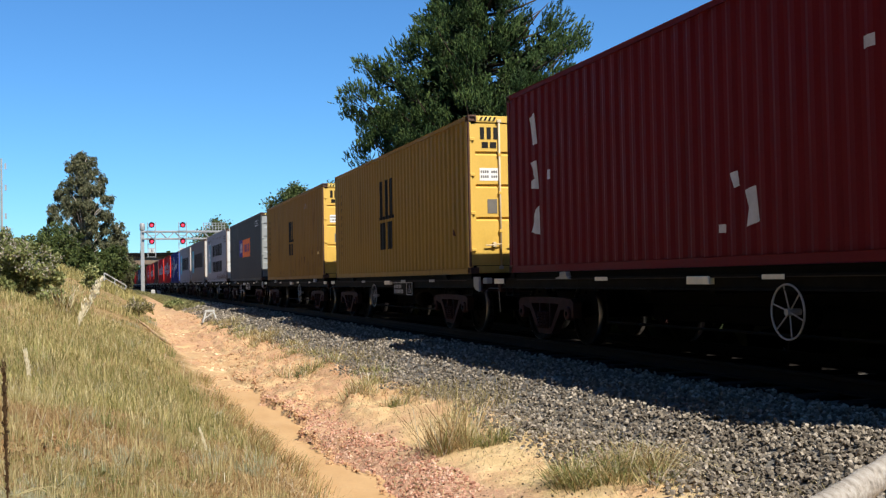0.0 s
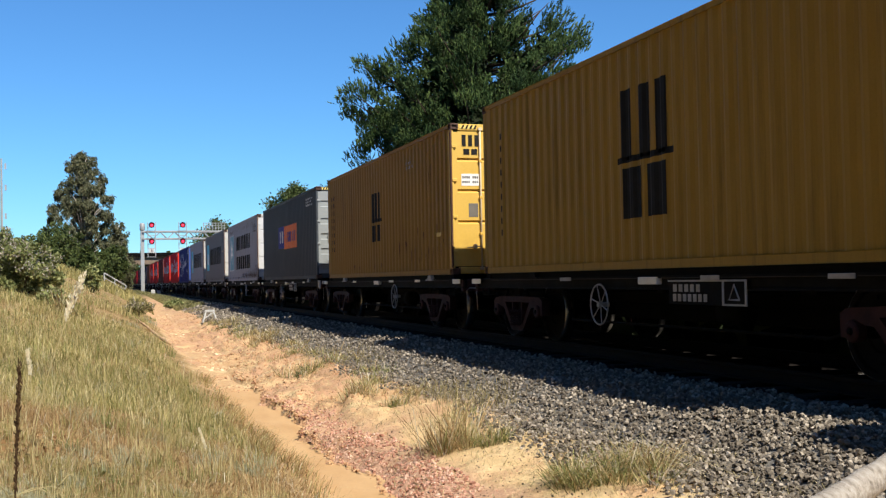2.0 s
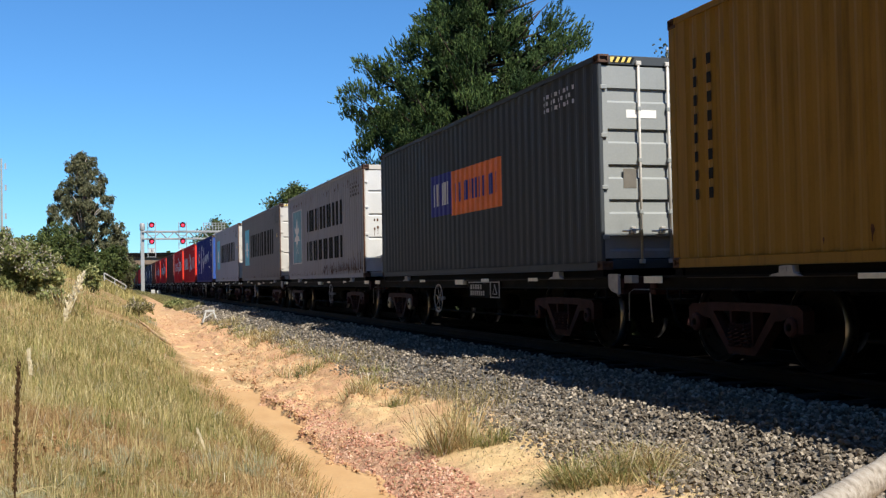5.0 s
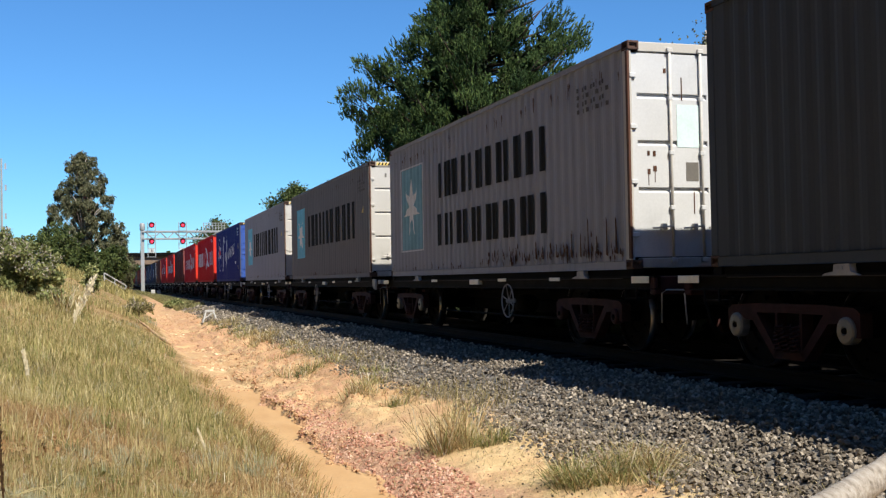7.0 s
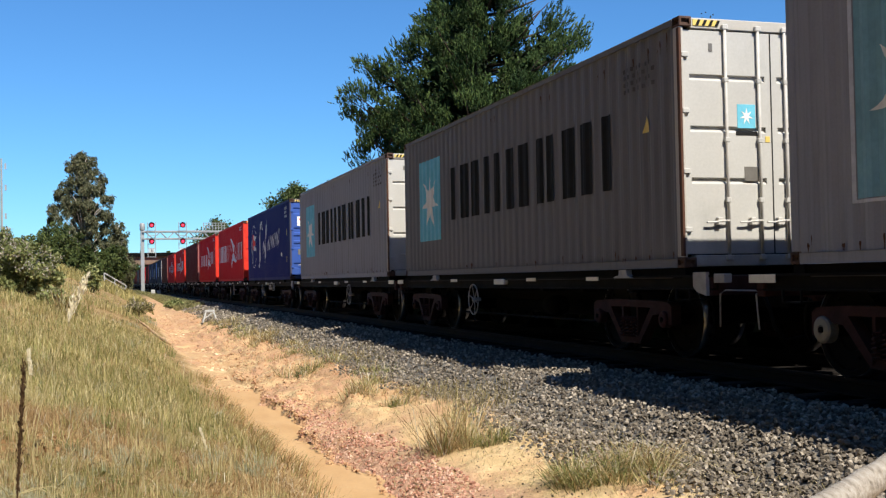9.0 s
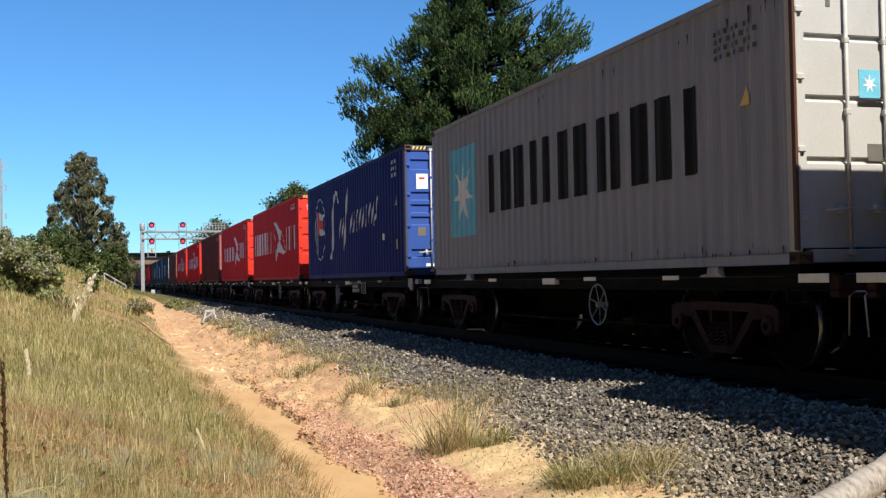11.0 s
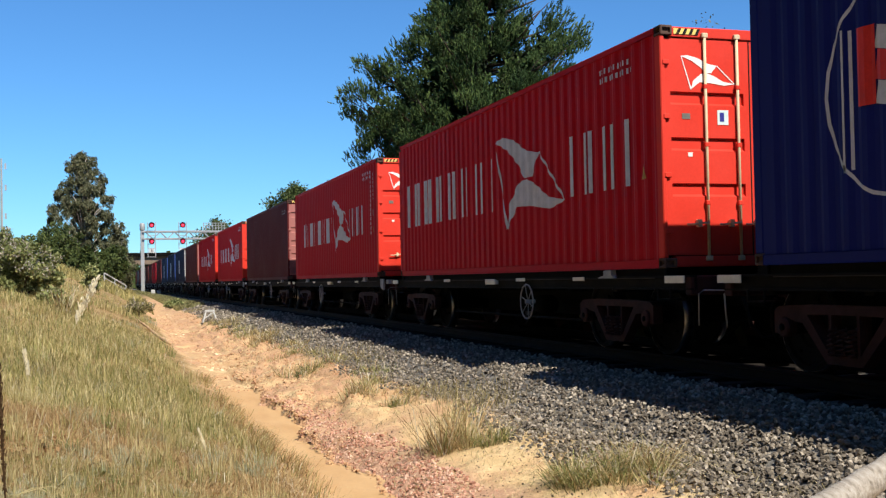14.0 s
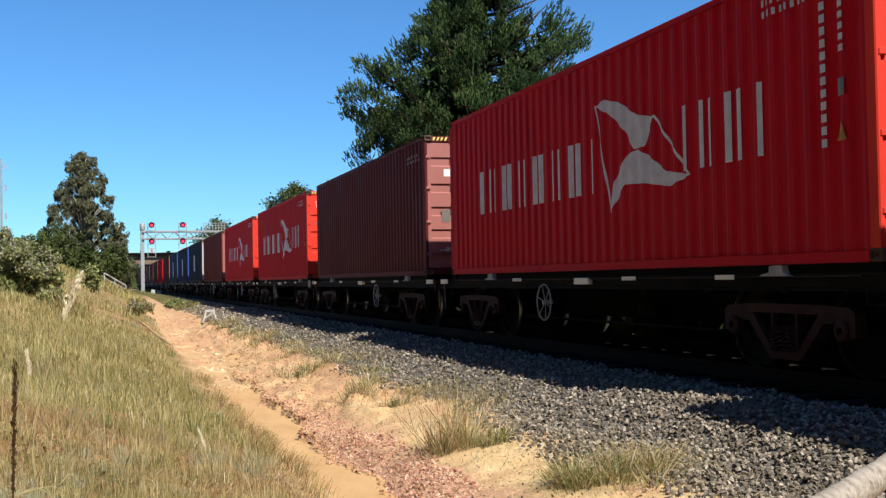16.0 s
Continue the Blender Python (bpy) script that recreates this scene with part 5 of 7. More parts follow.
KINDS = [0, 2, 0, 3, 4, 1, 0, 2, 0, 1] + [0, 1, 0, 2] * 6
models = [build_wagon(k) for k in range(5)]
used, WAGONS = set(), []
for i in range(len(BOXES)):
    k = KINDS[i]
    if k in used:
        WAGONS.append(copy_thing(models[k], Matrix()))
    else:
        used.add(k)
        WAGONS.append(models[k])

# metres run by the train at each half second
RUN = [0.0, 3.15, 6.46, 9.68, 12.98, 16.21, 19.79, 23.12, 26.64, 30.13, 33.66, 37.26, 40.92, 44.64, 48.58, 52.33, 56.36, 60.18, 64.10, 68.05, 72.03, 76.02, 80.0, 84.02, 88.34, 92.50, 96.95, 101.22, 105.75, 110.15, 114.66, 119.06, 123.79]


def run_at(t):
    i = min(int(t * 2), len(RUN) - 2)
    f = t * 2 - i
    return RUN[i] + (RUN[i + 1] - RUN[i]) * f


def motions():
    for off, box, wagon in zip(OFFSETS, BOXES, WAGONS):
        rows_b = [(0.5 * i, pose(TRACK, off - s, DECK)) for i, s in enumerate(RUN)]
        rows_w = [(0.5 * i, pose(TRACK, off - s, 0.0)) for i, s in enumerate(RUN)]
        walk(box, rows_b)
        walk(wagon, rows_w)
    turns = [(i / 15.0, math.degrees(run_at(i / 15.0) / 0.46)) for i in range(241)]
    for wagon in WAGONS:
        for bogie in wagon.children:
            if not bogie.name.startswith("bogie"):
                continue
            for axle in bogie.children:
                if axle.name.startswith("wheelset"):
                    p = axle.location.copy()
                    walk(axle, [(t, pose(p.x, p.y, p.z, a % 360)) for t, a in turns])
    for ob, sway in SWAYING:
        p = ob.location.copy()
        walk(ob, [(0.5 * i, pose(p.x, p.y, p.z, 0, sway * math.sin(i * 0.9 + p.y) + 0.5 * sway * math.sin(i * 2.1 + 1), 0)) for i in range(33)])


SWAYING = []

# ---------------------------------------------------------------- signal gantry and bridge


def build_gantry():
    g = thing("signal_gantry", "galvanised steel signal gantry with red signals over the tracks", "signal gantry")
    y, zb, zt = 160.0, 7.35, 8.35
    for x in (4.85, 17.6):
        base = float(height(x, y)) - 0.1
        part("mast", Shape().box(x - 0.26, x + 0.26, y - 0.25, y + 0.25, base, zt + 0.2, 0.05), M["galv"], g, "square galvanised mast")
    part("mast_top", Shape().lathe([(0, 0.26), (0.15, 0.36), (0.95, 0.36), (1.1, 0.26)], 2, (4.85, y, 8.5), 12), M["galv"], g, "", True)
    for z in (zb, zt):
        for dy in (-0.4, 0.4):
            part("chord", Shape().box(4.85, 17.6, y + dy - 0.09, y + dy + 0.09, z - 0.11, z + 0.11, 0.02), M["galv"], g)
    xs = np.linspace(5.3, 17.2, 13).tolist()
    for i, (a, b) in enumerate(zip(xs, xs[1:])):
        for dy in (-0.4, 0.4):
            z0, z1 = (zb, zt) if i % 2 else (zt, zb)
            part("brace", Shape().tube([(a, y + dy, z0), (b, y + dy, z1)], 0.06, 6), M["galv"], g)
    part("walkway", Shape().box(5.2, 17.2, y - 0.4, y + 0.4, zt + 0.11, zt + 0.16), M["galv"], g)
    for i in range(8):
        x = 13.3 + 0.42 * i
        part("railing_post", Shape().box(x - 0.04, x + 0.04, y - 0.5, y - 0.42, zt + 0.1, zt + 1.2), M["galv"], g)
    for z in (0.5, 0.85, 1.2):
        part("handrail", Shape().box(13.2, 16.4, y - 0.5, y - 0.43, zt + z - 0.04, zt + z + 0.04), M["galv"], g)
    for x in (6.1, 10.35):
        fr = Shape()
        for s in (-0.52, 0.52):
            fr.box(x + s - 0.05, x + s + 0.05, y - 0.75, y - 0.62, 4.7, 9.7, 0.01)
        for z in np.arange(4.8, 9.6, 0.6).tolist():
            fr.box(x - 0.52, x + 0.52, y - 0.74, y - 0.64, z - 0.04, z + 0.04)
        cage = part("signal_frame", fr, M["galv"], g, "galvanised ladder-like signal frame")
        for z in (9.3, 7.0):
            head = part("signal_head", Shape().lathe([(0.0, 0.37), (0.06, 0.4), (0.2, 0.4), (0.3, 0.28)], 1, (x, y - 1.0, z), 22), M["black"], cage, "round black signal head")
            hood = Shape()
            for i in range(10):
                a, b = math.pi * i / 10, math.pi * (i + 1) / 10
                hood.poly([(x + 0.4 * math.cos(a), y - 1.0, z + 0.4 * math.sin(a)), (x + 0.4 * math.cos(b), y - 1.0, z + 0.4 * math.sin(b)), (x + 0.37 * math.cos(b), y - 1.45, z + 0.37 * math.sin(b)), (x + 0.37 * math.cos(a), y - 1.45, z + 0.37 * math.sin(a))])
            part("hood", hood, M["black"], cage)
            part("lens_ring", Shape().lathe([(0, 0.31), (-0.02, 0.31), (-0.03, 0.23)], 1, (x, y - 1.02, z), 20), M["red_face"], cage)
            part("lens", Shape().lathe([(0, 0.19), (-0.03, 0.17), (-0.05, 0.08)], 1, (x + 0.02, y - 1.06, z - 0.05), 16), M["red_lens"], cage, "lit red lens", True)
        part("marker_plate", Shape().box(x - 0.35, x + 0.35, y - 0.8, y - 0.76, 5.35, 5.95, 0.01), M["old_white"], cage, "white marker plate")
        part("marker_bar", Shape().box(x - 0.06, x + 0.06, y - 0.82, y - 0.8, 5.45, 5.85), M["black"], cage)
    return g


def build_bridge():
    b = thing("road_bridge", "low grey concrete road bridge with dark beams over the railway", "bridge")
    y = 205.0
    part("deck", Shape().box(-30, 46, y, y + 9, 6.0, 6.5, 0.05), M["concrete"], b)
    part("parapet", Shape().box(-30, 46, y - 0.25, y, 5.95, 6.65, 0.04), M["steel_dark"], b, "dark stained parapet edge")
    for i in range(5):
        part("beam", Shape().box(-30, 46, y + 0.3 + i * 1.9, y + 0.9 + i * 1.9, 4.5, 6.0, 0.05), M["beam"], b, "rust-stained long beam")
    for x in (3.2, 17.5):
        part("pier", Shape().box(x - 0.5, x + 0.5, y + 0.6, y + 8.4, -0.8, 4.5, 0.08), M["concrete"], b)
    part("abutment", Shape().box(-8, -4.5, y + 0.5, y + 8.5, -0.8, 4.5, 0.1), M["old_white"], b, "pale abutment wall")
    part("abutment", Shape().box(24, 27, y + 0.5, y + 8.5, -1.4, 4.5, 0.1), M["concrete"], b)
    return b


build_gantry()
build_bridge()


def build_small_things():
    # white trestle-shaped marker on the shelf
    x, y = 3.95, 45.0
    z = float(height(x, y))
    t = thing("trestle_marker", "small white-painted steel trestle marker beside the ballast", "marker")
    for s in (-1, 1):
        part("leg", Shape().tube([(x + s * 0.28, y - 0.15, z - 0.03), (x + s * 0.14, y, z + 0.42)], 0.035, 6), M["old_white"], t)
        part("leg", Shape().tube([(x + s * 0.28, y + 0.2, z - 0.03), (x + s * 0.14, y, z + 0.42)], 0.035, 6), M["old_white"], t)
    part("top_plate", Shape().box(x - 0.2, x + 0.2, y - 0.06, y + 0.06, z + 0.38, z + 0.46, 0.01), M["old_white"], t)
    part("cross_bar", Shape().tube([(x - 0.23, y - 0.1, z + 0.12), (x + 0.16, y - 0.03, z + 0.36)], 0.025, 6), M["old_white"], t)
    # white marker post by the mast
    for x, y, h in ((4.6, 118, 0.75), (5.6, 128, 0.7)):
        z = float(height(x, y))
        p = thing("marker_post", "short white marker post beside the ballast", "post", "marker posts")
        part("post", Shape().box(x - 0.2, x + 0.2, y - 0.05, y + 0.05, z - 0.1, z + h * 0.7, 0.02), M["old_white"], p)
    # railing on the bank
    r = thing("bank_railing", "white tubular steel railing going down the bank", "railing")
    pts = [(-0.15, 73.0), (0.5, 74.0), (1.2, 75.0)]
    tops = []
    for i, (x, y) in enumerate(pts):
        zt = (1.75, 1.35, 0.92)[i]
        part("post", Shape().tube([(x, y, min(float(height(x, y)), zt) - 0.5), (x, y, zt)], 0.035, 6), M["old_white"], r)
        tops.append((x, y, zt))
    part("top_bar", Shape().tube(tops, 0.04, 6), M["old_white"], r)
    part("mid_bar", Shape().tube([(a, b, c - 0.3) for a, b, c in tops], 0.035, 6), M["old_white"], r)
    # silvered timber rail in the corner
    a, b = Vector((1.42, 2.38, 0.255)), Vector((2.75, 3.25, 0.36))
    way = (b - a)
    pts, rad = [], []
    for i in range(26):
        k = -0.35 + 2.1 * i / 25
        pts.append(a + way * k + Vector((0, 0, 0.006 * math.sin(i * 1.7) + 0.004 * math.sin(i * 4.1))))
        rad.append(0.052 + 0.005 * math.sin(i * 0.9) + 0.003 * math.sin(i * 2.7))
    f = thing("timber_fence", "weathered silver-grey round timber fence rail on posts", "fence")
    part("fence_rail", Shape().tube(pts, 0.06, 18, True, rad), M["log"], f, "", True)
    for k in (-0.2, 1.6):
        q = a + way * k
        part("post", Shape().tube([(q.x, q.y + 0.08, float(height(q.x, q.y)) - 0.3), (q.x, q.y + 0.08, q.z + 0.1)], 0.07, 12), M["log"], f)
    # dead branch along the foot of the bank
    br = thing("fallen_branch", "long pale dead branch lying along the foot of the bank", "branch")
    line = []
    for i in range(15):
        k = i / 14
        bx, by = 0.86 + 0.88 * k + 0.03 * math.sin(i * 1.3), 41.5 - 9.0 * k
        line.append((bx, by, float(height(bx, by)) + 0.05))
    part("stem", Shape().tube(line, 0.05, 7, True, [0.03 + 0.02 * i / 14 for i in range(15)]), M["tan_wood"], br, "", True)
    # radio mast far off on the hill
    m = thing("lattice_mast", "thin far-off steel lattice mast", "mast")
    part("pole", Shape().tube([(-28.0, 330, -2), (-28.0, 330, 37)], 0.3, 6, True, [0.5, 0.25]), M["galv"], m)
    for dz in (20, 28, 34):
        part("antenna", Shape().box(-27.2, -26.7, 329.8, 330.2, dz, dz + 1.6), M["galv"], m)


build_small_things()

# ---------------------------------------------------------------- grass


def blades(name, x, y, z, length, width, lean, material, seed, parent=None, way=None):
    """Bent blades of grass, two pieces each; way is the compass angle they lean to."""
    r = np.random.default_rng(seed)
    n = len(x)
    a = r.uniform(0, 6.28, n) if way is None else way
    face = r.uniform(0, 6.28, n)
    dx, dy = np.cos(a) * lean * length, np.sin(a) * lean * length
    wx, wy = np.cos(face) * width / 2, np.sin(face) * width / 2
    v = np.zeros((n, 5, 3))
    v[:, 0] = np.stack([x - wx, y - wy, z - 0.02], -1)
    v[:, 1] = np.stack([x + wx, y + wy, z - 0.02], -1)
    mx, my, mz = x + dx * 0.35, y + dy * 0.35, z + length * 0.58
    v[:, 2] = np.stack([mx + wx * 0.75, my + wy * 0.75, mz], -1)
    v[:, 3] = np.stack([mx - wx * 0.75, my - wy * 0.75, mz], -1)
    v[:, 4] = np.stack([x + dx, y + dy, z + length * (1 - 0.35 * lean)], -1)
    return swarm(name, v, [(0, 1, 2), (0, 2, 3), (3, 2, 4)], material, parent)


def leaf_cloud(name, centres, radii, n, size, material, parent, seed, up=0.0, shape="leaf", hang=0.0, stretch=1.0):
    """Many small leaves in loose clumps round the twig ends."""
    r = np.random.default_rng(seed)
    c = np.asarray(centres, float)
    rad = np.asarray(radii, float)
    pick = r.choice(len(c), n, p=rad ** 2 / (rad ** 2).sum())
    q = r.normal(0, 1, (n, 3))
    q /= np.linalg.norm(q, axis=1)[:, None]
    q *= (r.random(n) ** (0.6 if shape == "needle" else 0.45))[:, None]
    p = c[pick] + q * rad[pick][:, None] * np.array([1, 1, stretch])
    d = r.normal(0, 1, (n, 3)) * (0.5 if shape == "needle" else 1.0) + q * (1.6 if shape == "needle" else 0.9)
    d[:, 2] += up - hang
    d /= np.linalg.norm(d, axis=1)[:, None]
    s = np.cross(d, r.normal(0, 1, (n, 3)))
    s /= np.linalg.norm(s, axis=1)[:, None]
    L = (size * r.uniform(0.6, 1.3, n))[:, None]
    W = L * {"needle": 0.13, "slim": 0.17}.get(shape, 0.3)
    if shape == "needle":
        v = np.stack([p - s * W, p + s * W, p + d * L], 1)
        return tagged(swarm(name, v, [(0, 1, 2)], material, parent), kind="stuff")
    v = np.stack([p, p + d * L * 0.5 + s * W, p + d * L, p + d * L * 0.5 - s * W], 1)
    return tagged(swarm(name, v, [(0, 1, 2, 3)], material, parent), kind="stuff")


def bank_points(n, seed, power=1.55, y0=6.2, y1=75):
    r = np.random.default_rng(seed)
    x, y = scatter(n, 0, 1, y0, y1, power, seed)
    left = -0.15 * y - 0.6
    x = left + (foot(y) - 0.02 - left) * np.random.default_rng(seed + 900).random(n)
    return x, y, r


def build_grass():
    x, y, r = bank_points(210000, 41)
    patch = waves(x, y, 43, 4, 2.4)
    rough = waves(x, y, 143, 3, 1.15)
    toe = sstep(0.0, 1.3, foot(y) - x + 0.45 * waves(x, y, 45, 4, 2.2))
    keep = r.random(len(x)) < np.clip(0.30 + 0.4 * toe + 0.55 * patch - 0.45 * np.maximum(rough, 0), 0.05, 1) * (0.05 + 0.95 * toe) * (1 - 0.2 * sstep(9.5, 7.5, y))
    x, y, patch, toe, rough = x[keep], y[keep], patch[keep], toe[keep], rough[keep]
    z = height(x, y)
    n = len(x)
    far = 1 + 0.09 * np.maximum(y - 6, 0)
    length = r.uniform(0.03, 0.17, n) ** 1.2 * 1.25 * (0.45 + 0.55 * toe + 0.45 * np.clip(patch, -0.7, 1)) * (1 - 0.3 * np.clip(rough, 0, 1)) * (0.5 + 0.5 * sstep(7, 13, y))
    width = r.uniform(0.002, 0.005, n) * far
    tone = r.random(n) + 0.45 * patch + 0.3 * waves(x, y, 46, 3, 0.35)
    lean = r.uniform(0.05, 1.1, n) ** 1.2
    brown = (waves(x, y, 61, 4, 1.1) + 0.95 * np.maximum(rough, 0) + 0.6 * r.random(n) - 0.14 + 0.35 * (1 - toe) + 0.2 * sstep(9.5, 7.5, y)) > 0.29
    tone[brown] = -9
    for name, sel, mat, lab in (("brown_grass", brown, M["dead"], "dead brown grass on the bank"), ("olive_grass", (tone >= 0.5) & (tone < 1.08), M["grass"], "half-dry olive grass on the bank"), ("straw_grass", (tone < 0.5) & ~brown, M["straw"], "dry straw-coloured grass on the bank"), ("green_grass", tone >= 1.08, M["green"], "fresh green grass blades on the bank")):
        ob = blades(name, x[sel], y[sel], z[sel], length[sel], width[sel], lean[sel], mat, 44)
        tagged(ob, lab, "grass", kind="stuff")
    # tussocks that stand out of the sward
    cx, cy, r = bank_points(560, 241, 1.45, 6.2, 50)
    each = 64
    sp = 0.035 + 0.003 * cy
    q = r.normal(0, 1, (2, len(cx) * each))
    x = np.repeat(cx, each) + q[0] * np.repeat(sp, each)
    y = np.repeat(cy, each) + q[1] * np.repeat(sp, each)
    out = np.arctan2(q[1], q[0]) + r.normal(0, 0.5, len(x))
    k = x < foot(y) - 0.3 - 0.3 * np.maximum(waves(x, y, 45, 4, 2.2), 0)
    big = np.repeat(r.uniform(0.45, 1.2, len(cx)), each)[k]
    kind = np.repeat(r.choice(5, len(cx), p=[0.3, 0.25, 0.15, 0.2, 0.1]), each)[k]
    x, y, out = x[k], y[k], out[k]
    n = len(x)
    L = r.uniform(0.05, 0.27, n) * big * (0.6 + 0.4 * sstep(7, 13, y))
    W = r.uniform(0.002, 0.005, n) * (1 + 0.07 * y)
    ln = r.uniform(0.05, 0.65, n)
    for q, mat, lab in ((0, M["straw"], "straw-coloured tussocks standing out of the bank grass"), (1, M["grass"], "olive tussocks standing out of the bank grass"), (2, M["green"], "green tussocks standing out of the bank grass"), (3, M["silver"], "pale silvery green tussocks in the bank grass"), (4, M["dead"], "dead brown tussocks in the bank grass")):
        e = kind == q
        tagged(blades("tussocks", x[e], y[e], height(x[e], y[e]), L[e], W[e], ln[e], mat, 242 + q, None, out[e]), lab, "tussocks", kind="stuff")
    # a wide silvery patch low on the near bank
    r = np.random.default_rng(260)
    n = 5200
    x, y = r.normal(-0.42, 0.30, n), r.normal(6.75, 0.32, n)
    k = (waves(x, y, 261, 4, 5.0) > -0.1) & (y > 6.0)
    x, y = x[k], y[k]
    n = len(x)
    tagged(blades("silver_grass", x, y, height(x, y), r.uniform(0.03, 0.13, n), r.uniform(0.002, 0.005, n), r.uniform(0.1, 1.0, n), M["silver"], 262), "patch of pale silvery green grass low on the bank", "grass", kind="stuff")
    # dry leaves and broken stalks strewn among the grass
    x, y, r = bank_points(5200, 263, 1.5, 6.0, 30)
    k = r.random(len(x)) < 0.12 + 0.7 * np.clip(waves(x, y, 143, 3, 1.15), 0, 1)
    x, y = x[k], y[k]
    leaf_cloud("dead_leaves", np.stack([x, y, height(x, y) + 0.03], -1), np.full(len(x), 0.03), int(len(x) * 1.3), 0.05, M["leaf_litter"], None, 264)
    tagged(bpy.data.objects["dead_leaves"], "curled brown dead leaves strewn in the grass", "dead leaves", kind="stuff")
    x, y, r = bank_points(900, 265, 1.4, 6.0, 26)
    n = len(x)
    tagged(blades("broken_stalks", x, y, height(x, y) + 0.02, r.uniform(0.08, 0.25, n), r.uniform(0.004, 0.007, n), r.uniform(0.8, 2.2, n), M["bleached"], 266), "bleached broken stalks lying across the bank grass", "stalks", kind="stuff")
    # flattened dead grass between the blades
    x, y, r = bank_points(46000, 147, 1.55)
    k = r.random(len(x)) < 0.12 + 0.88 * sstep(-0.1, 0.9, foot(y) - x + 0.4 * waves(x, y, 45, 4, 2.2))
    x, y = x[k], y[k]
    n = len(x)
    ob = blades("grass_litter", x, y, height(x, y) + 0.012, r.uniform(0.03, 0.12, n) * 0.6, r.uniform(0.0025, 0.0075, n) * (1 + 0.05 * y), r.uniform(1.3, 2.8, n), M["dead"], 148)
    tagged(ob, "flattened dead grass litter on the bank", "grass litter", kind="stuff")
    # taller seed stems
    x, y, r = bank_points(3600, 47, 1.5)
    k = r.random(len(x)) < 0.08 + 0.92 * sstep(0.3, 1.5, foot(y) - x)
    x, y = x[k], y[k]
    n = len(x)
    ob = blades("seed_stems", x, y, height(x, y), r.uniform(0.12, 0.42, n), r.uniform(0.002, 0.004, n) * (1 + 0.05 * y), r.uniform(0.02, 0.35, n), M["straw"], 48)
    tagged(ob, "tall dry grass stems on the bank", "grass", kind="stuff")
    # brown fringe hanging over the foot of the bank
    r = np.random.default_rng(361)
    y = 7.5 * (22 / 7.5) ** r.random(5200)
    x = foot(y) + r.normal(-0.13, 0.08, 5200) + 0.05 * waves(y, y, 362, 3, 2.0)
    k = waves(x, y, 363, 3, 1.5) + r.normal(0, 0.4, 5200) > -0.1
    x, y = x[k], y[k]
    n = len(x)
    L, W, ln, way = r.uniform(0.06, 0.26, n), r.uniform(0.003, 0.006, n) * (1 + 0.05 * y), r.uniform(0.3, 1.9, n), r.normal(-0.3, 0.9, n)
    pick = r.random(n)
    for a, b, mat, lab in ((0, 0.55, M["dead"], "brown dead grass hanging over the ditch"), (0.55, 0.8, M["grass"], "olive grass hanging over the ditch"), (0.8, 1.01, M["straw"], "straw-coloured grass hanging over the ditch")):
        e = (pick >= a) & (pick < b)
        tagged(blades("fringe_grass", x[e], y[e], height(x[e], y[e]), L[e], W[e], ln[e], mat, 364, None, way[e]), lab, "grass", kind="stuff")
    # long grass higher up and farther along the bank
    x, y, r = bank_points(52000, 341, 1.0, 12, 84)
    up = foot(y) - x
    k = r.random(len(x)) < sstep(0.2, 1.0, up) * (0.55 + 0.5 * waves(x, y, 343, 3, 0.8))
    x, y = x[k], y[k]
    n = len(x)
    L = r.uniform(0.12, 0.42, n) * (0.75 + 0.35 * waves(x, y, 344, 3, 0.6)) * (1 + 0.5 * sstep(26, 40, y))
    W = r.uniform(0.004, 0.009, n) * (1 + 0.045 * y)
    ln = r.uniform(0.05, 0.75, n)
    pick = r.random(n)
    for a, b, mat, lab in ((0, 0.5, M["grass"], "long olive grass along the upper bank"), (0.5, 0.85, M["straw"], "long straw-coloured grass along the upper bank"), (0.85, 1.01, M["green"], "long green grass along the upper bank")):
        e = (pick >= a) & (pick < b)
        tagged(blades("long_grass", x[e], y[e], height(x[e], y[e]), L[e], W[e], ln[e], mat, 345), lab, "grass", kind="stuff")
    # grass round the place where the camera stands
    x, y = scatter(14000, -5.0, 1.75, 1.0, 10.8, 1.0, 351)
    y = y - 4.2
    r = np.random.default_rng(352)
    n = len(x)
    ob = blades("near_grass", x, y, height(x, y), r.uniform(0.04, 0.2, n), r.uniform(0.003, 0.006, n), r.uniform(0.1, 1.3, n), M["grass"], 353)
    tagged(ob, "short half-dry grass at the foot of the bank", "grass", kind="stuff")
    # far field and verge
    x, y = scatter(13000, 3.7, 5.2, 62, 190, 1.2, 49)
    n = len(x)
    r = np.random.default_rng(950)
    ob = blades("verge_grass", x, y, height(x, y), r.uniform(0.06, 0.26, n), r.uniform(0.03, 0.07, n), r.uniform(0.1, 0.7, n), M["verge"], 51)
    tagged(ob, "scrubby grey-green grass on the verge by the track", "grass", kind="stuff")
    x, y = scatter(18000, -9, 2.4, 60, 200, 1.2, 52)
    n = len(x)
    r = np.random.default_rng(53)
    ob = blades("far_bank_grass", x, y, height(x, y), r.uniform(0.2, 0.6, n), r.uniform(0.04, 0.1, n), r.uniform(0.1, 0.6, n), M["grass"], 54)
    tagged(ob, "rough grass on the far bank", "grass", kind="stuff")
    # straw litter on the sand
    x, y = scatter(5000, 2.5, 4.6, 6, 45, 1.3, 55)
    k = x > lip(y) + 0.1
    x, y = x[k], y[k]
    n = len(x)
    r = np.random.default_rng(955)
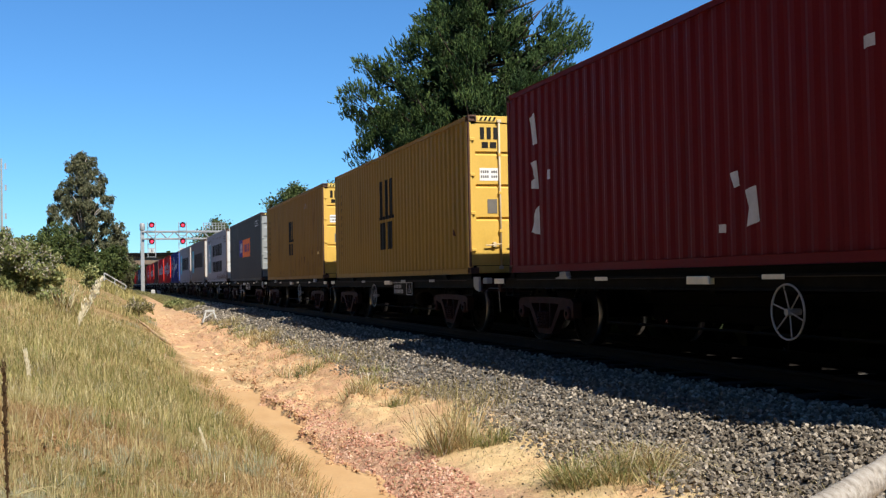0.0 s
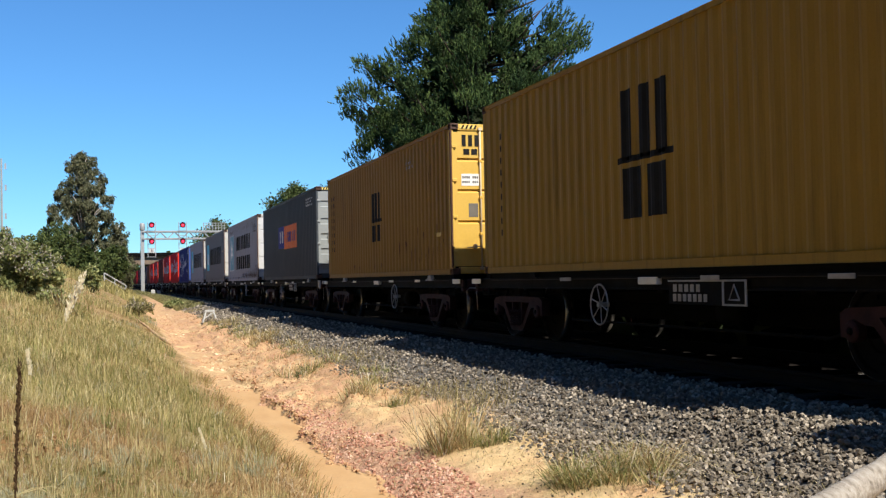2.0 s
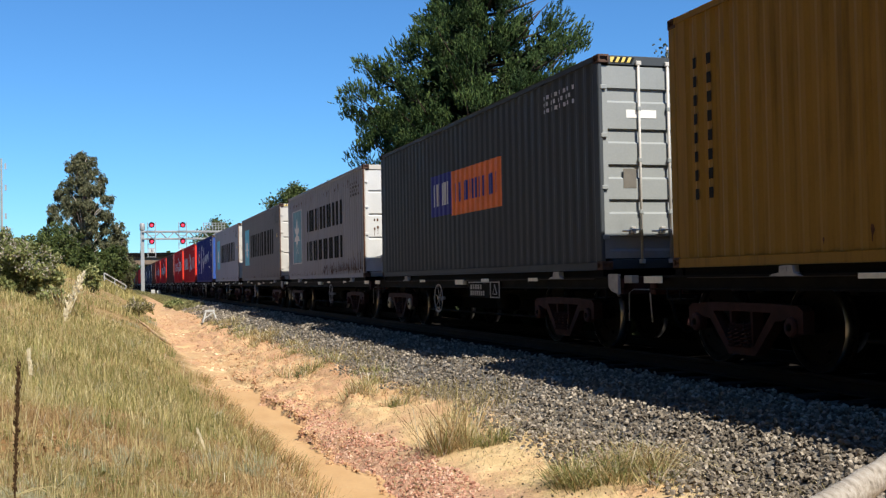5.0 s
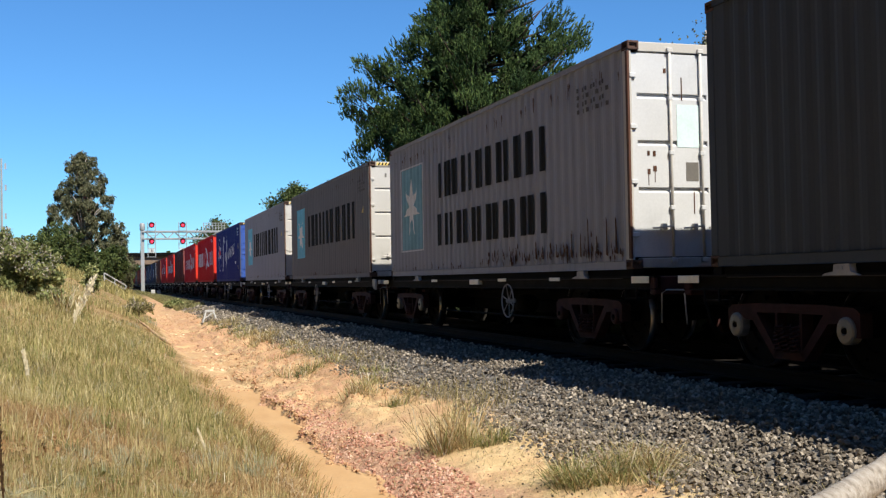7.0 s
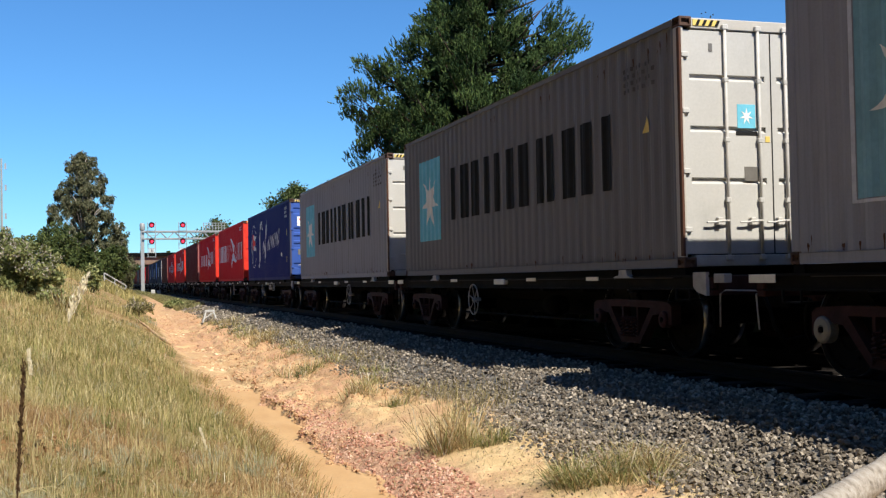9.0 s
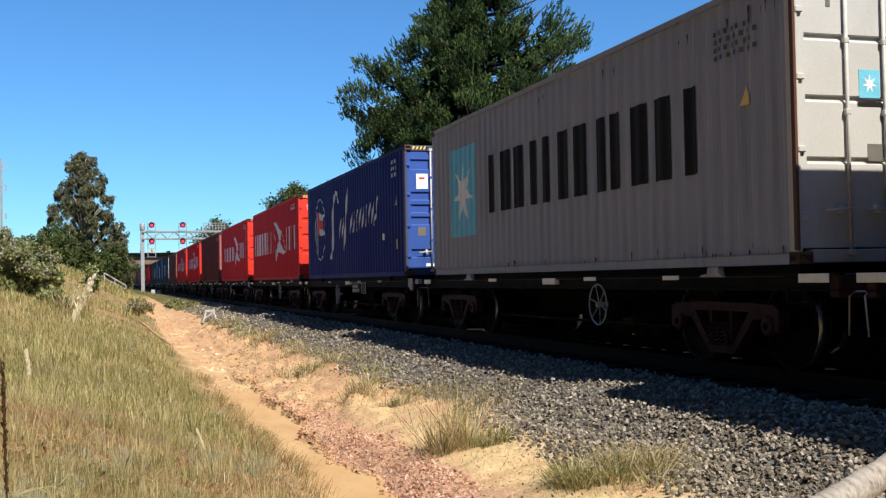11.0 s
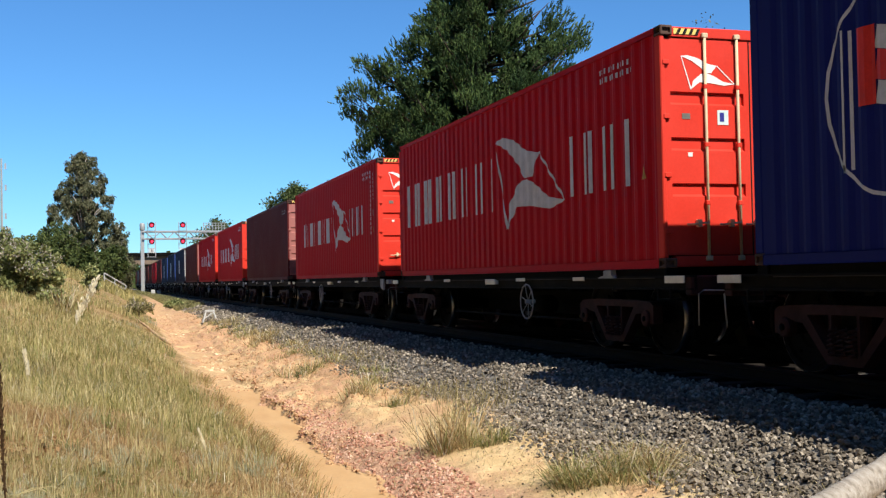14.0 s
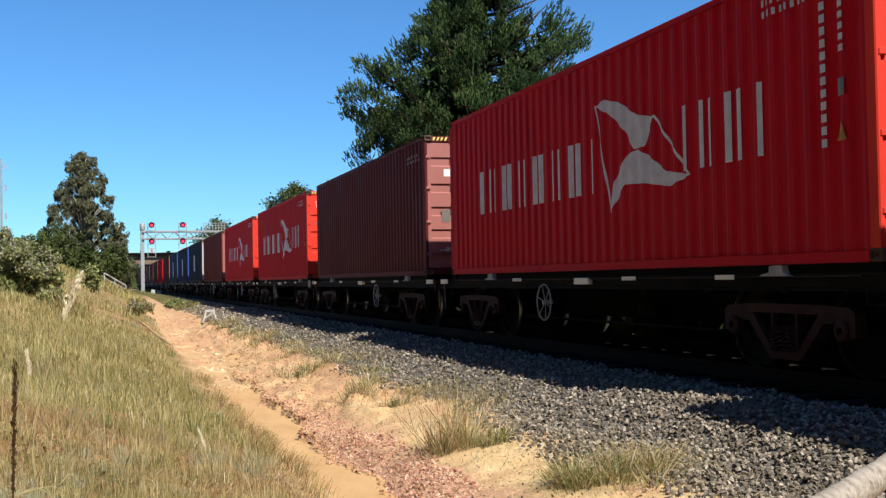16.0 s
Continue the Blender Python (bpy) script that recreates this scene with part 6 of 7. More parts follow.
    ob = blades("straw_litter", x, y, height(x, y) + 0.015, r.uniform(0.02, 0.1, n) * (0.3 + r.random(n)), r.uniform(0.002, 0.004, n) * (1 + 0.05 * y), r.uniform(1.2, 2.6, n), M["straw"], 56)
    tagged(ob, "scattered straw litter on the sandy shelf", "straw", kind="stuff")
    # weeds along the foot of the ballast
    x, y = scatter(16000, 3.7, 4.9, 12, 60, 1.1, 57)
    r = np.random.default_rng(957)
    k = r.random(len(x)) < np.clip(0.15 + 0.9 * waves(x, y, 58, 3, 0.8), 0, 1) * sstep(5.0, 4.3, x) * sstep(3.6, 4.0, x)
    x, y = x[k], y[k]
    n = len(x)
    ob = blades("trackside_weeds", x, y, height(x, y), r.uniform(0.05, 0.22, n), r.uniform(0.003, 0.006, n) * (1 + 0.05 * y), r.uniform(0.1, 1.4, n), M["weedy"], 59)
    tagged(ob, "thin dry weeds along the foot of the ballast", "weeds", kind="stuff")
    # tufts on the shelf
    spots = [(3.3, 10.5, 0.36, 300, 0.6), (3.6, 10.2, 0.22, 200, 0.3), (3.66, 8.1, 0.4, 640, 0.36), (3.9, 7.6, 0.36, 460, 0.33), (3.63, 13.8, 0.35, 150, 0.2), (3.43, 15.2, 0.4, 180, 0.3), (3.75, 16.2, 0.45, 170, 0.26), (3.7, 11.6, 0.35, 90, 0.2), (3.3, 19.9, 0.5, 190, 0.3), (3.7, 23.5, 0.5, 160, 0.22), (3.6, 27.8, 0.6, 220, 0.3), (3.82, 32.7, 0.7, 200, 0.3), (3.9, 38, 0.8, 200, 0.3), (4.6, 8.2, 0.5, 40, 0.12), (-1.05, 30, 0.55, 190, 0.85), (4.0, 14.4, 0.4, 130, 0.22), (4.1, 17.6, 0.5, 150, 0.24), (4.02, 20.4, 0.55, 190, 0.28), (4.1, 22.4, 0.5, 120, 0.22), (4.1, 25.4, 0.6, 190, 0.28), (4.05, 30.2, 0.7, 240, 0.32), (3.95, 35.2, 0.7, 190, 0.3), (4.1, 41.5, 0.8, 200, 0.3)]
    for i, (cx, cy, rad, n, hh) in enumerate(spots):
        t = thing("grass_tuft", "tuft of half-dry grass at the edge of the ballast", "grass tuft", "trackside tufts")
        r = np.random.default_rng(60 + i)
        m = int(n * 1.8)
        hub = r.normal(0, 0.33, (7, 2)) * rad
        pick = r.integers(0, 7, m)
        q = r.normal(0, 0.16, (m, 2)) * rad
        x, y = cx + hub[pick, 0] + q[:, 0], cy + (hub[pick, 1] + q[:, 1]) * 1.3
        way = np.arctan2(q[:, 1], q[:, 0]) + r.normal(0, 0.6, m)
        g = r.random(m) < np.clip((-0.1, 0.8, 0.62, 0.5, 0.4)[i % 5] + r.normal(0, 0.3, 7), 0.05, 0.95)[pick]
        L = r.uniform(0.15, 1.2, m) ** 1.5 * hh * r.uniform(0.65, 1.15, 7)[pick]
        W = r.uniform(0.003, 0.008, m) * (1 + 0.06 * max(cy - 7, 0))
        ln = r.uniform(0.1, 1.9, m) + (0.5 if i in (2, 3) else 0.0)
        z = height(x, y)
        old = ~g & (r.random(m) < (0.6 if i == 0 else 0.4))
        dry = ~g & ~old
        tagged(blades("dry_grass", x[dry], y[dry], z[dry], L[dry], W[dry], ln[dry], M["straw"], 80 + i, t, way[dry]), kind="stuff")
        tagged(blades("dead_grass", x[old], y[old], z[old], L[old], W[old], ln[old], M["dead"], 380 + i, t, way[old]), kind="stuff")
        tagged(blades("green_grass", x[g], y[g], z[g], L[g] * 0.75, W[g], ln[g], M["green"], 181 + i, t, way[g]), kind="stuff")
        st = r.random(m) < 0.035
        tagged(blades("bleached_straw", x[st], y[st], z[st], L[st] * 0.6 + 0.6 * hh, W[st] * 1.2, ln[st] * 0.8, M["bleached"], 281 + i, t), kind="stuff")


build_grass()


def build_weed(x, y, size, n, mat, label, seed, thin=0.1):
    """A low rosette of broad leaves."""
    r = np.random.default_rng(seed)
    z = float(height(x, y))
    w = thing("weed", label, "weed", "bank weeds")
    a = r.uniform(0, 6.28, n)
    rise = r.uniform(0.2, 1.3, n)
    L = size * r.uniform(0.5, 1.1, n)
    d = np.stack([np.cos(a) * np.cos(rise), np.sin(a) * np.cos(rise), np.sin(rise)], -1)
    side = np.stack([-np.sin(a), np.cos(a), 0 * a], -1)
    p = np.array([x, y, z])[None] + np.stack([np.cos(a), np.sin(a), 0 * a], -1) * 0.02
    wd = (L * thin)[:, None]
    tip = p + d * L[:, None] + np.array([0, 0, -0.25])[None] * (L * np.cos(rise))[:, None]
    v = np.stack([p, p + d * (L * 0.5)[:, None] + side * wd, tip, p + d * (L * 0.5)[:, None] - side * wd], 1)
    tagged(swarm("leaf_rosette", v, [(0, 1, 2), (0, 2, 3)], mat, w), kind="stuff")


rv = random.Random(77)
for i in range(24):
    yy = 5.2 * (30 / 5.2) ** rv.random()
    xx = -0.1 * yy - 0.3 + (1.3 + 0.1 * yy) * rv.random()
    build_weed(xx, yy, rv.uniform(0.05, 0.15), rv.randint(14, 40), M["bush"] if i % 3 else M["green"], "low grey-green leafy weed among the grass", 500 + i)


def seed_plume(x, y, tall, head, tilt, material, label, wide=0.05):
    """A single tall stem with a plume of seed, swaying."""
    z = float(height(x, y))
    p = thing("seed_plume", label, "grass stem", "tall stems")
    p.location = (x, y, z - 0.02)
    pts = [(tilt * tall * (k / 8) ** 1.6, 0, tall * k / 8) for k in range(9)]
    part("stem", Shape().tube(pts, 0.004, 5), M["straw"] if material is not M["dock"] else M["dock"], p)
    r = np.random.default_rng(int(abs(x * 1000)) + 5)
    # spikelets that stand off the stem on both sides, longer in the middle of the plume
    fine = wide <= 0.015
    m, per = (90, 5) if fine else (15, 16)
    k = 1 - head / tall * (np.arange(m) + r.uniform(0, 0.8, m)) / m
    u = (1 - k) * tall / head
    side = np.where(np.arange(m) % 2 == 0, 1.0, -1.0) * r.uniform(0.3, 1.0, m)
    turn = r.uniform(0, 6.28, m) if fine else r.normal(0, 0.7, m)
    out = wide * (head / 0.3) * (0.25 + np.sin(np.pi * np.clip(u * 0.85 + 0.1, 0, 1))) * r.uniform(0.5, 1.6, m)
    tip = np.stack([tilt * 1.6 * k ** 0.6 * out + side * np.cos(turn) * out, side * np.sin(turn) * out, (0.03 if fine else 0.075) * r.uniform(0.6, 1.2, m)], -1)
    foot_of = np.stack([tilt * tall * k ** 1.6, np.zeros(m), tall * k], -1)
    n = m * per
    q = r.random((n, 1))
    at_ = np.repeat(foot_of, per, 0) + np.repeat(tip, per, 0) * q + r.normal(0, 0.003 if fine else 0.006, (n, 3))
    lean = np.repeat(tip, per, 0)
    lean = lean / np.linalg.norm(lean, axis=1)[:, None] + r.normal(0, 0.3, (n, 3))
    wv = 0.0025 if fine else 0.005
    ln = wv * 4.5
    v = np.zeros((n, 4, 3))
    v[:, 0] = at_ - lean * ln * 0.5
    v[:, 1] = at_ + np.array([wv, 0, 0])
    v[:, 2] = at_ + lean * ln
    v[:, 3] = at_ - np.array([wv, 0, 0])
    swarm("seed_head", v, [(0, 1, 2, 3)], material, p)
    SWAYING.append((p, 2.2))


for args in ((-0.5, 8.0, 1.27, 0.28, 0.3, M["seed"], "tall cream plume of dry grass on the bank", 0.02), (-0.366, 4.6, 0.98, 0.5, 0.0, M["dock"], "tall dark brown dock seed stalk on the bank", 0.006), (-0.01, 4.75, 0.3, 0.09, 0.1, M["seed"], "small pale seed head near the bank foot"), (-0.71, 11.5, 0.5, 0.2, -0.1, M["seed"], "pale dry grass plume on the bank", 0.016), (0.81, 9.26, 0.4, 0.16, -0.25, M["seed"], "thin cream grass stalk near the bank foot", 0.007)):
    seed_plume(*args)



def dry_stalk(x, y, reach, rise, label):
    """A dead stalk that arches over the grass."""
    z = float(height(x, y))
    s = thing("dry_stalk", label, "stalk", "dead stalks")
    pts = [(x + reach * k / 10, y + 0.05 * math.sin(k), z - 0.02 + rise * math.sin(2.2 * k / 10)) for k in range(11)]
    part("stem", Shape().tube(pts, 0.004, 5, True, [0.005 - 0.0003 * k for k in range(11)]), M["straw"], s, "", True)


for args in ((-0.3, 8.6, 0.35, 0.22, "thin dead stalk bent over the grass"), (0.2, 10.5, -0.3, 0.26, "thin dead stalk bent over the grass"), (-0.62, 6.5, 0.3, 0.12, "bleached forked twig lying in the grass"), (-0.5, 6.6, -0.2, 0.24, "bleached forked twig lying in the grass"), (-0.66, 6.7, 0.42, 0.08, "bleached forked twig lying in the grass"), (-0.35, 6.9, 0.18, 0.2, "bleached forked twig lying in the grass"), (0.1, 8.4, 0.12, 0.22, "dark dead twig standing in the grass"), (0.45, 8.9, -0.15, 0.24, "dark dead twig standing in the grass")):
    dry_stalk(*args)

# ---------------------------------------------------------------- trees and bushes


def grow(base, tall, spread, lean, seed, limbs, low=0.2, curve=0.35, crown=None, skew=0.0, twig=1.6):
    """A trunk and limbs; gives back the wood and the clump centres."""
    r = random.Random(seed)
    b = Vector(base)
    wood = Shape()
    k0 = 0.018 * tall + 0.05
    pts = [b + Vector((lean[0] * t * t * tall + 0.015 * tall * math.sin(3 * t + seed), lean[1] * t * t * tall, tall * t)) for t in [i / 10 for i in range(11)]]
    wood.tube(pts, k0, 9, True, [k0 * (1 - 0.88 * i / 10) for i in range(11)])
    tips = []
    for i in range(limbs):
        t = low + (0.97 - low) * (i + 0.5) / limbs
        j = min(int(t * 10), 9)
        o = pts[j].lerp(pts[j + 1], t * 10 - j)
        a = i * 2.4 + r.uniform(-0.5, 0.5)
        reach = spread * (crown(t) if crown else (1 - 0.75 * t)) * r.uniform(0.72, 1.15) * (1 - skew * math.cos(a))
        d = Vector((math.cos(a), math.sin(a), 0))
        line = [o + d * (reach * u) + Vector((0, 0, reach * curve * u * u + 0.12 * reach * u * r.uniform(-0.4, 0.8))) for u in (0, 0.35, 0.7, 1.0)]
        rr = max(0.02, k0 * 0.35 * (1 - t * 0.6))
        wood.tube(line, rr, 5, True, [rr, rr * 0.75, rr * 0.45, rr * 0.15])
        k = max(5, int(reach * twig))
        for q in range(k):
            u = 0.3 + 0.7 * (q + 0.5) / k
            p = line[0].lerp(line[3], u) + Vector((0, 0, reach * curve * (u * u - u)))
            side = d.cross(Vector((0, 0, 1)))
            for s in ((-1, 0, 1) if twig > 1 else ((-1, 1) if q % 2 else (0,))):
                off = side * (s * reach * 0.26 * u * r.uniform(0.4, 1.1)) + Vector((0, 0, r.uniform(-0.05, 0.14) * reach * 0.6))
                tips.append((p + off, (0.12 + 0.12 * r.random()) * reach ** 0.5 + 0.14))
    tips.append((pts[-1], 0.5))
    return wood, tips


def build_tree(name, label, base, tall, spread, seed, limbs, leaves, size, leaf_mat, bark, low=0.2, lean=(0, 0), curve=0.35, crown=None, shape="leaf", up=0.3, hang=0.0, puff=1.0, group="", skew=0.0, stretch=1.0, twig=1.6):
    t = thing(name, label, "tree", group)
    wood, tips = grow(base, tall, spread, lean, seed, limbs, low, curve, crown, skew, twig)
    part("trunk", wood, bark, t, "", True)
    leaf_cloud("crown", [tuple(p) for p, _ in tips], [r * puff for _, r in tips], leaves, size, leaf_mat, t, seed, up, shape, hang, stretch)
    return t


def on_ground(x, y):
    return (x, y, float(height(x, y)) - 0.15)


def build_pine(x, y, tall, limbs, seed):
    """A pine of upswept limbs, each ending in fingers set with brushes of needles."""
    t = thing("pine_tree", "large dark green pine with upswept bushy branches", "tree")
    r = np.random.default_rng(seed)
    bx, by, bz = on_ground(x, y)
    wood = Shape()
    wood.tube([(bx + 0.2 * math.sin(k), by, bz + tall * k / 10) for k in range(11)], 0.4, 9, True, [0.45 * (1 - 0.085 * k) for k in range(11)])
    hs = (0, 5, 10.7, 14, 16.4, 18, 20.5, 23)
    hl = (0, 5, 10, 11.9, 14.8, 17.2, 18.4, 20.5, 23)
    lee = (5.2, 5.7, 7.7, 9.3, 6.9, 3.3, 2.7, 2.0, 0.8)
    luv = (6.0, 6.6, 6.2, 5.6, 6.2, 5.4, 2.6, 0.8)
    base = np.array([bx, by, bz])
    right = np.array([0.956, -0.2935])

    def open_to_sky(p):
        """The ragged gaps in the crown: a notch under the leader and windows beside the trunk."""
        l, h = float((p[:2] - base[:2]) @ right), p[2] - bz
        if h > 16.0 and 2.9 < l < 2.9 + 0.8 * (h - 16.0):
            return True
        return any(((l - a) / c) ** 2 + ((h - b) / d) ** 2 < 1 for a, b, c, d in ((0.75, 14.2, 0.6, 0.75), (2.9, 13.6, 1.0, 0.5), (0.6, 17.2, 0.35, 0.9), (4.2, 14.3, 0.6, 0.4)))

    root, axis, fresh = [], [], []
    for i in range(limbs):
        top = 4.5 + (tall - 5.0) * ((i + 0.5) / limbs) ** 1.15
        a = i * 2.39996 + r.uniform(-0.4, 0.4)
        side = 0.5 - 0.5 * math.cos(a)
        reach = (float(np.interp(top, hs, luv)) * (1 - side) + float(np.interp(top, hl, lee)) * side) * r.uniform(0.8, 1.06)
        d = np.array([math.cos(a), math.sin(a), 0.0])
        q = np.array([-math.sin(a), math.cos(a), 0.0])
        rise = reach * r.uniform(0.3, 0.55)
        o = np.array([bx, by, max(bz + top - rise, bz + 2.0)])

        def at(u):
            return o + d * reach * u + np.array([0, 0, rise * u ** 1.9])

        wood.tube([tuple(at(u)) for u in (0, 0.4, 0.75, 1.0)], 0.1, 5, True, [0.13, 0.09, 0.05, 0.02])
        # tufted clumps along the outer limb, each a sheaf of upright shoots
        for j in range(max(4, int(reach * (1.2 + 0.5 * side)))):
            u = 0.97 if j == 0 else r.uniform(0.3, 0.97)
            sd = 0.0 if j == 0 else r.uniform(-1, 1) * 0.3 * reach * u
            c = at(u) + q * sd - d * abs(sd) * 0.25
            rad = r.uniform(0.45, 0.95)
            tone = r.random()
            for k in range(int(66 * rad)):
                w = d * 0.4 + np.array([0, 0, 0.85]) + r.normal(0, 0.3, 3)
                w /= np.linalg.norm(w)
                off = r.normal(0, 1, 3)
                off *= rad * r.random() ** 0.4 / np.linalg.norm(off) * np.array([1, 1, 0.72])
                p = c + off
                if open_to_sky(p + w * 0.3):
                    continue
                root.append(p)
                axis.append(w * r.uniform(0.3, 0.58))
                fresh.append(tone * 0.6 + r.random() * 0.4)
    root, axis = np.array(root), np.array(axis)
    each = 10
    n = len(root) * each
    A, B = np.repeat(axis, each, 0), np.repeat(root, each, 0)
    u = r.random(n) ** 0.8
    f = r.normal(0, 1, (n, 3))
    L = np.linalg.norm(A, axis=1)[:, None]
    d = A / L * 1.1 + f * 0.36
    d /= np.linalg.norm(d, axis=1)[:, None]
    s = np.cross(d, r.normal(0, 1, (n, 3)))
    s /= np.linalg.norm(s, axis=1)[:, None]
    p = B + A * u[:, None]
    ln = r.uniform(0.12, 0.21, n)[:, None]
    v = np.stack([p - s * 0.034, p + s * 0.034, p + d * ln * 1.08], 1)
    # near-black needles along the inner limbs: the crown's inner shade put into colour
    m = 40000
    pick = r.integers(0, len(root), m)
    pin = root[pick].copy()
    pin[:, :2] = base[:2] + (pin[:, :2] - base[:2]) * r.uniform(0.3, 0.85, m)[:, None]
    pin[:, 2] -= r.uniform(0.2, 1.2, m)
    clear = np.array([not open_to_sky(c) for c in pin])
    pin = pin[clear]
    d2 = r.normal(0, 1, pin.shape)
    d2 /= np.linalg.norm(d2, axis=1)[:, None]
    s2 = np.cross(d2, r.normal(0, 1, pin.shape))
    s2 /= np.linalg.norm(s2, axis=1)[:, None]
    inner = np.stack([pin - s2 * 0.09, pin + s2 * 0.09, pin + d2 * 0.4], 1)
    # outer needles of the brighter clumps take the highlight colour
    young = np.repeat(np.array(fresh) > 0.5, each) & (u > 0.3)
    part("trunk", wood, M["bark"], t, "", True)
    tagged(swarm("crown", v[~young], [(0, 1, 2)], M["pine"], t), kind="stuff")
    tagged(swarm("inner_foliage", inner, [(0, 1, 2)], M["shade_needles"], t), "near-black needles that put shade inside the crown", kind="stuff")
    tagged(swarm("young_foliage", v[young], [(0, 1, 2)], M["pine_lit"], t), "brighter green needles with sunlit highlights put into the colour", kind="stuff")


def build_gum(label, x, y, tall, outline, seed, clumps, leaves, size):
    """A gum with steep limbs that end in hanging clumps of narrow leaves; outline gives its reach either way at each height."""
    t = thing("gum_tree", label, "tree", "gum trees")
    r = np.random.default_rng(seed)
    bx, by, bz = on_ground(x, y)
    wood = Shape()
    hs, lo, hi = zip(*outline)
    wood.tube([(bx + 0.1 * math.sin(k * 1.3), by, bz + 0.94 * tall * k / 10) for k in range(11)], 0.15, 8, True, [0.19 * (1 - 0.088 * k) for k in range(11)])
    cs, rs = [], []
    for i in range(clumps):
        h = hs[0] + (tall - hs[0]) * ((i + r.random()) / clumps) ** 0.9
        a = i * 2.39996 + r.uniform(-0.5, 0.5)
        ex = float(np.interp(h, hs, hi)) if math.cos(a) > 0 else -float(np.interp(h, hs, lo))
        reach = max(0.1, 1.12 * ex - 0.12) * (r.uniform(0.8, 1.03) if i % 3 else r.uniform(0.1, 0.75))
        c = np.array([bx + math.cos(a) * reach, by + math.sin(a) * reach, bz + h - 0.25])
        foot_z = max(bz + 0.8, c[2] - 1.3 * reach - 0.5)
        wood.tube([(bx, by, foot_z), (bx + math.cos(a) * reach * 0.45, by + math.sin(a) * reach * 0.45, foot_z + 0.65 * (c[2] - foot_z)), tuple(c)], 0.03, 5, True, [0.06, 0.04, 0.012])
        rad = r.uniform(0.2, 0.4) * (1.0 if h < 0.75 * tall else 0.8)
        for k in range(3):
            cs.append(tuple(c + r.normal(0, 0.55, 3) * rad * np.array([1, 1, 1.2])))
            rs.append(rad * r.uniform(0.5, 0.9))
    part("trunk", wood, M["gumbark"], t, "", True)
    leaf_cloud("crown", cs, rs, leaves, size, M["gum"], t, seed, 0.0, "slim", 2.2, 1.5)
    return t


build_pine(21.6, 62, 23.0, 165, 3)
build_gum("grey-green gum tree with sparse upper crown on the bank", -1.75, 90, 9.9, ((0.8, -2.3, 1.6), (2.4, -2.9, 1.7), (3.75, -2.9, 1.6), (4.85, -2.6, 1.8), (6.2, -2.1, 2.05), (6.8, -2.0, 1.8), (7.5, -1.3, 1.6), (8.0, -1.1, 2.1), (8.4, -1.0, 1.3), (9.2, -0.9, 1.1), (9.9, -0.3, 0.5)), 5, 165, 42000, 0.23)
build_gum("small leaning gum tree on the bank", 0.95, 92, 5.7, ((0.5, -0.9, 1.1), (2.4, -0.6, 1.0), (3.3, -0.5, 1.2), (4.0, -0.8, 0.7), (5.0, -0.7, 0.75), (5.7, -0.3, 0.4)), 9, 44, 9000, 0.22)
for i, (x, y, tall, sp, n) in enumerate(((25.4, 150, 14.7, 6.1, 34000), (32.5, 156, 15.6, 6.0, 16000), (39, 160, 15.0, 7.0, 10000), (18.3, 192, 12.6, 4.4, 12000), (25, 196, 11.0, 5.0, 9000), (31, 200, 12, 6, 8000))):
    build_tree("woodland_tree", "rounded green woodland tree beyond the railway", on_ground(x, y), tall, sp, 20 + i, 34, n, 0.36, M["wood_green"], M["bark"], 0.25, (0, 0), 0.3, lambda t: math.sin(math.pi * (0.2 + 0.75 * t)), "leaf", 0.2, 0, 2.2, "woodland trees")
for i, (x, y, tall, sp, n) in enumerate(((20.2, 36.4, 10.35, 0.45, 3500), (20.4, 34.2, 10.5, 0.5, 4500), (20.3, 28.0, 9.8, 1.3, 9000))):
    build_tree("gum_tree", "slender young gum tree beyond the railway", on_ground(x, y), tall, sp, 40 + i, 24, n, 0.13, M["gum"], M["gumbark"], 0.3, (0, 0), 0.4, lambda t: 1.0 - 0.6 * t, "leaf", 0.1, 0.4, 1.3, "gum trees")


def build_bush(label, x, y, wide, tall, n, size, leaf, seed, flowers=0, group="bushes"):
    b = thing("bush", label, "bush", group)
    r = random.Random(seed)
    z = float(height(x, y)) - 0.08
    wood = Shape()
    tips = []
    for i in range(26):
        a = i * 2.4
        out = r.uniform(0.15, 1.0)
        e = Vector((x + math.cos(a) * wide * out, y + math.sin(a) * wide * out, z + tall * r.uniform(0.3, 1.0) * (1 - 0.35 * out * out)))
        wood.tube([(x, y, z), Vector((x, y, z)).lerp(e, 0.5) + Vector((0, 0, 0.12 * tall)), e], 0.03, 5, True, [0.035, 0.022, 0.008])
        for u in (0.45, 0.7, 0.88, 1.0):
            tips.append((Vector((x, y, z)).lerp(e, u) + Vector((r.uniform(-0.14, 0.14) * wide, r.uniform(-0.14, 0.14) * wide, 0.05 * tall)), (0.09 + 0.11 * r.random()) * wide))
    part("stem", wood, M["bark"], b)
    cs, rs = [tuple(p) for p, _ in tips], [k for _, k in tips]
    leaf_cloud("foliage", cs, rs, n, size, leaf, b, seed, 0.3)
    if flowers:
        top = [(c, k) for c, k in zip(cs, rs) if c[2] > z + 0.5 * tall]
        leaf_cloud("blossom", [c for c, _ in top], [k * 1.12 for _, k in top], flowers, size * 0.7, M["flower"], b, seed + 1, 0.8)
    return b


build_bush("leafy bush with faded pale flower heads on the bank", -2.4, 34, 1.2, 1.6, 9500, 0.115, M["bush"], 70, 2200)
build_bush("straggling low bush spilling down the bank", -1.42, 32, 0.42, 0.7, 900, 0.13, M["bush"], 77, 60)
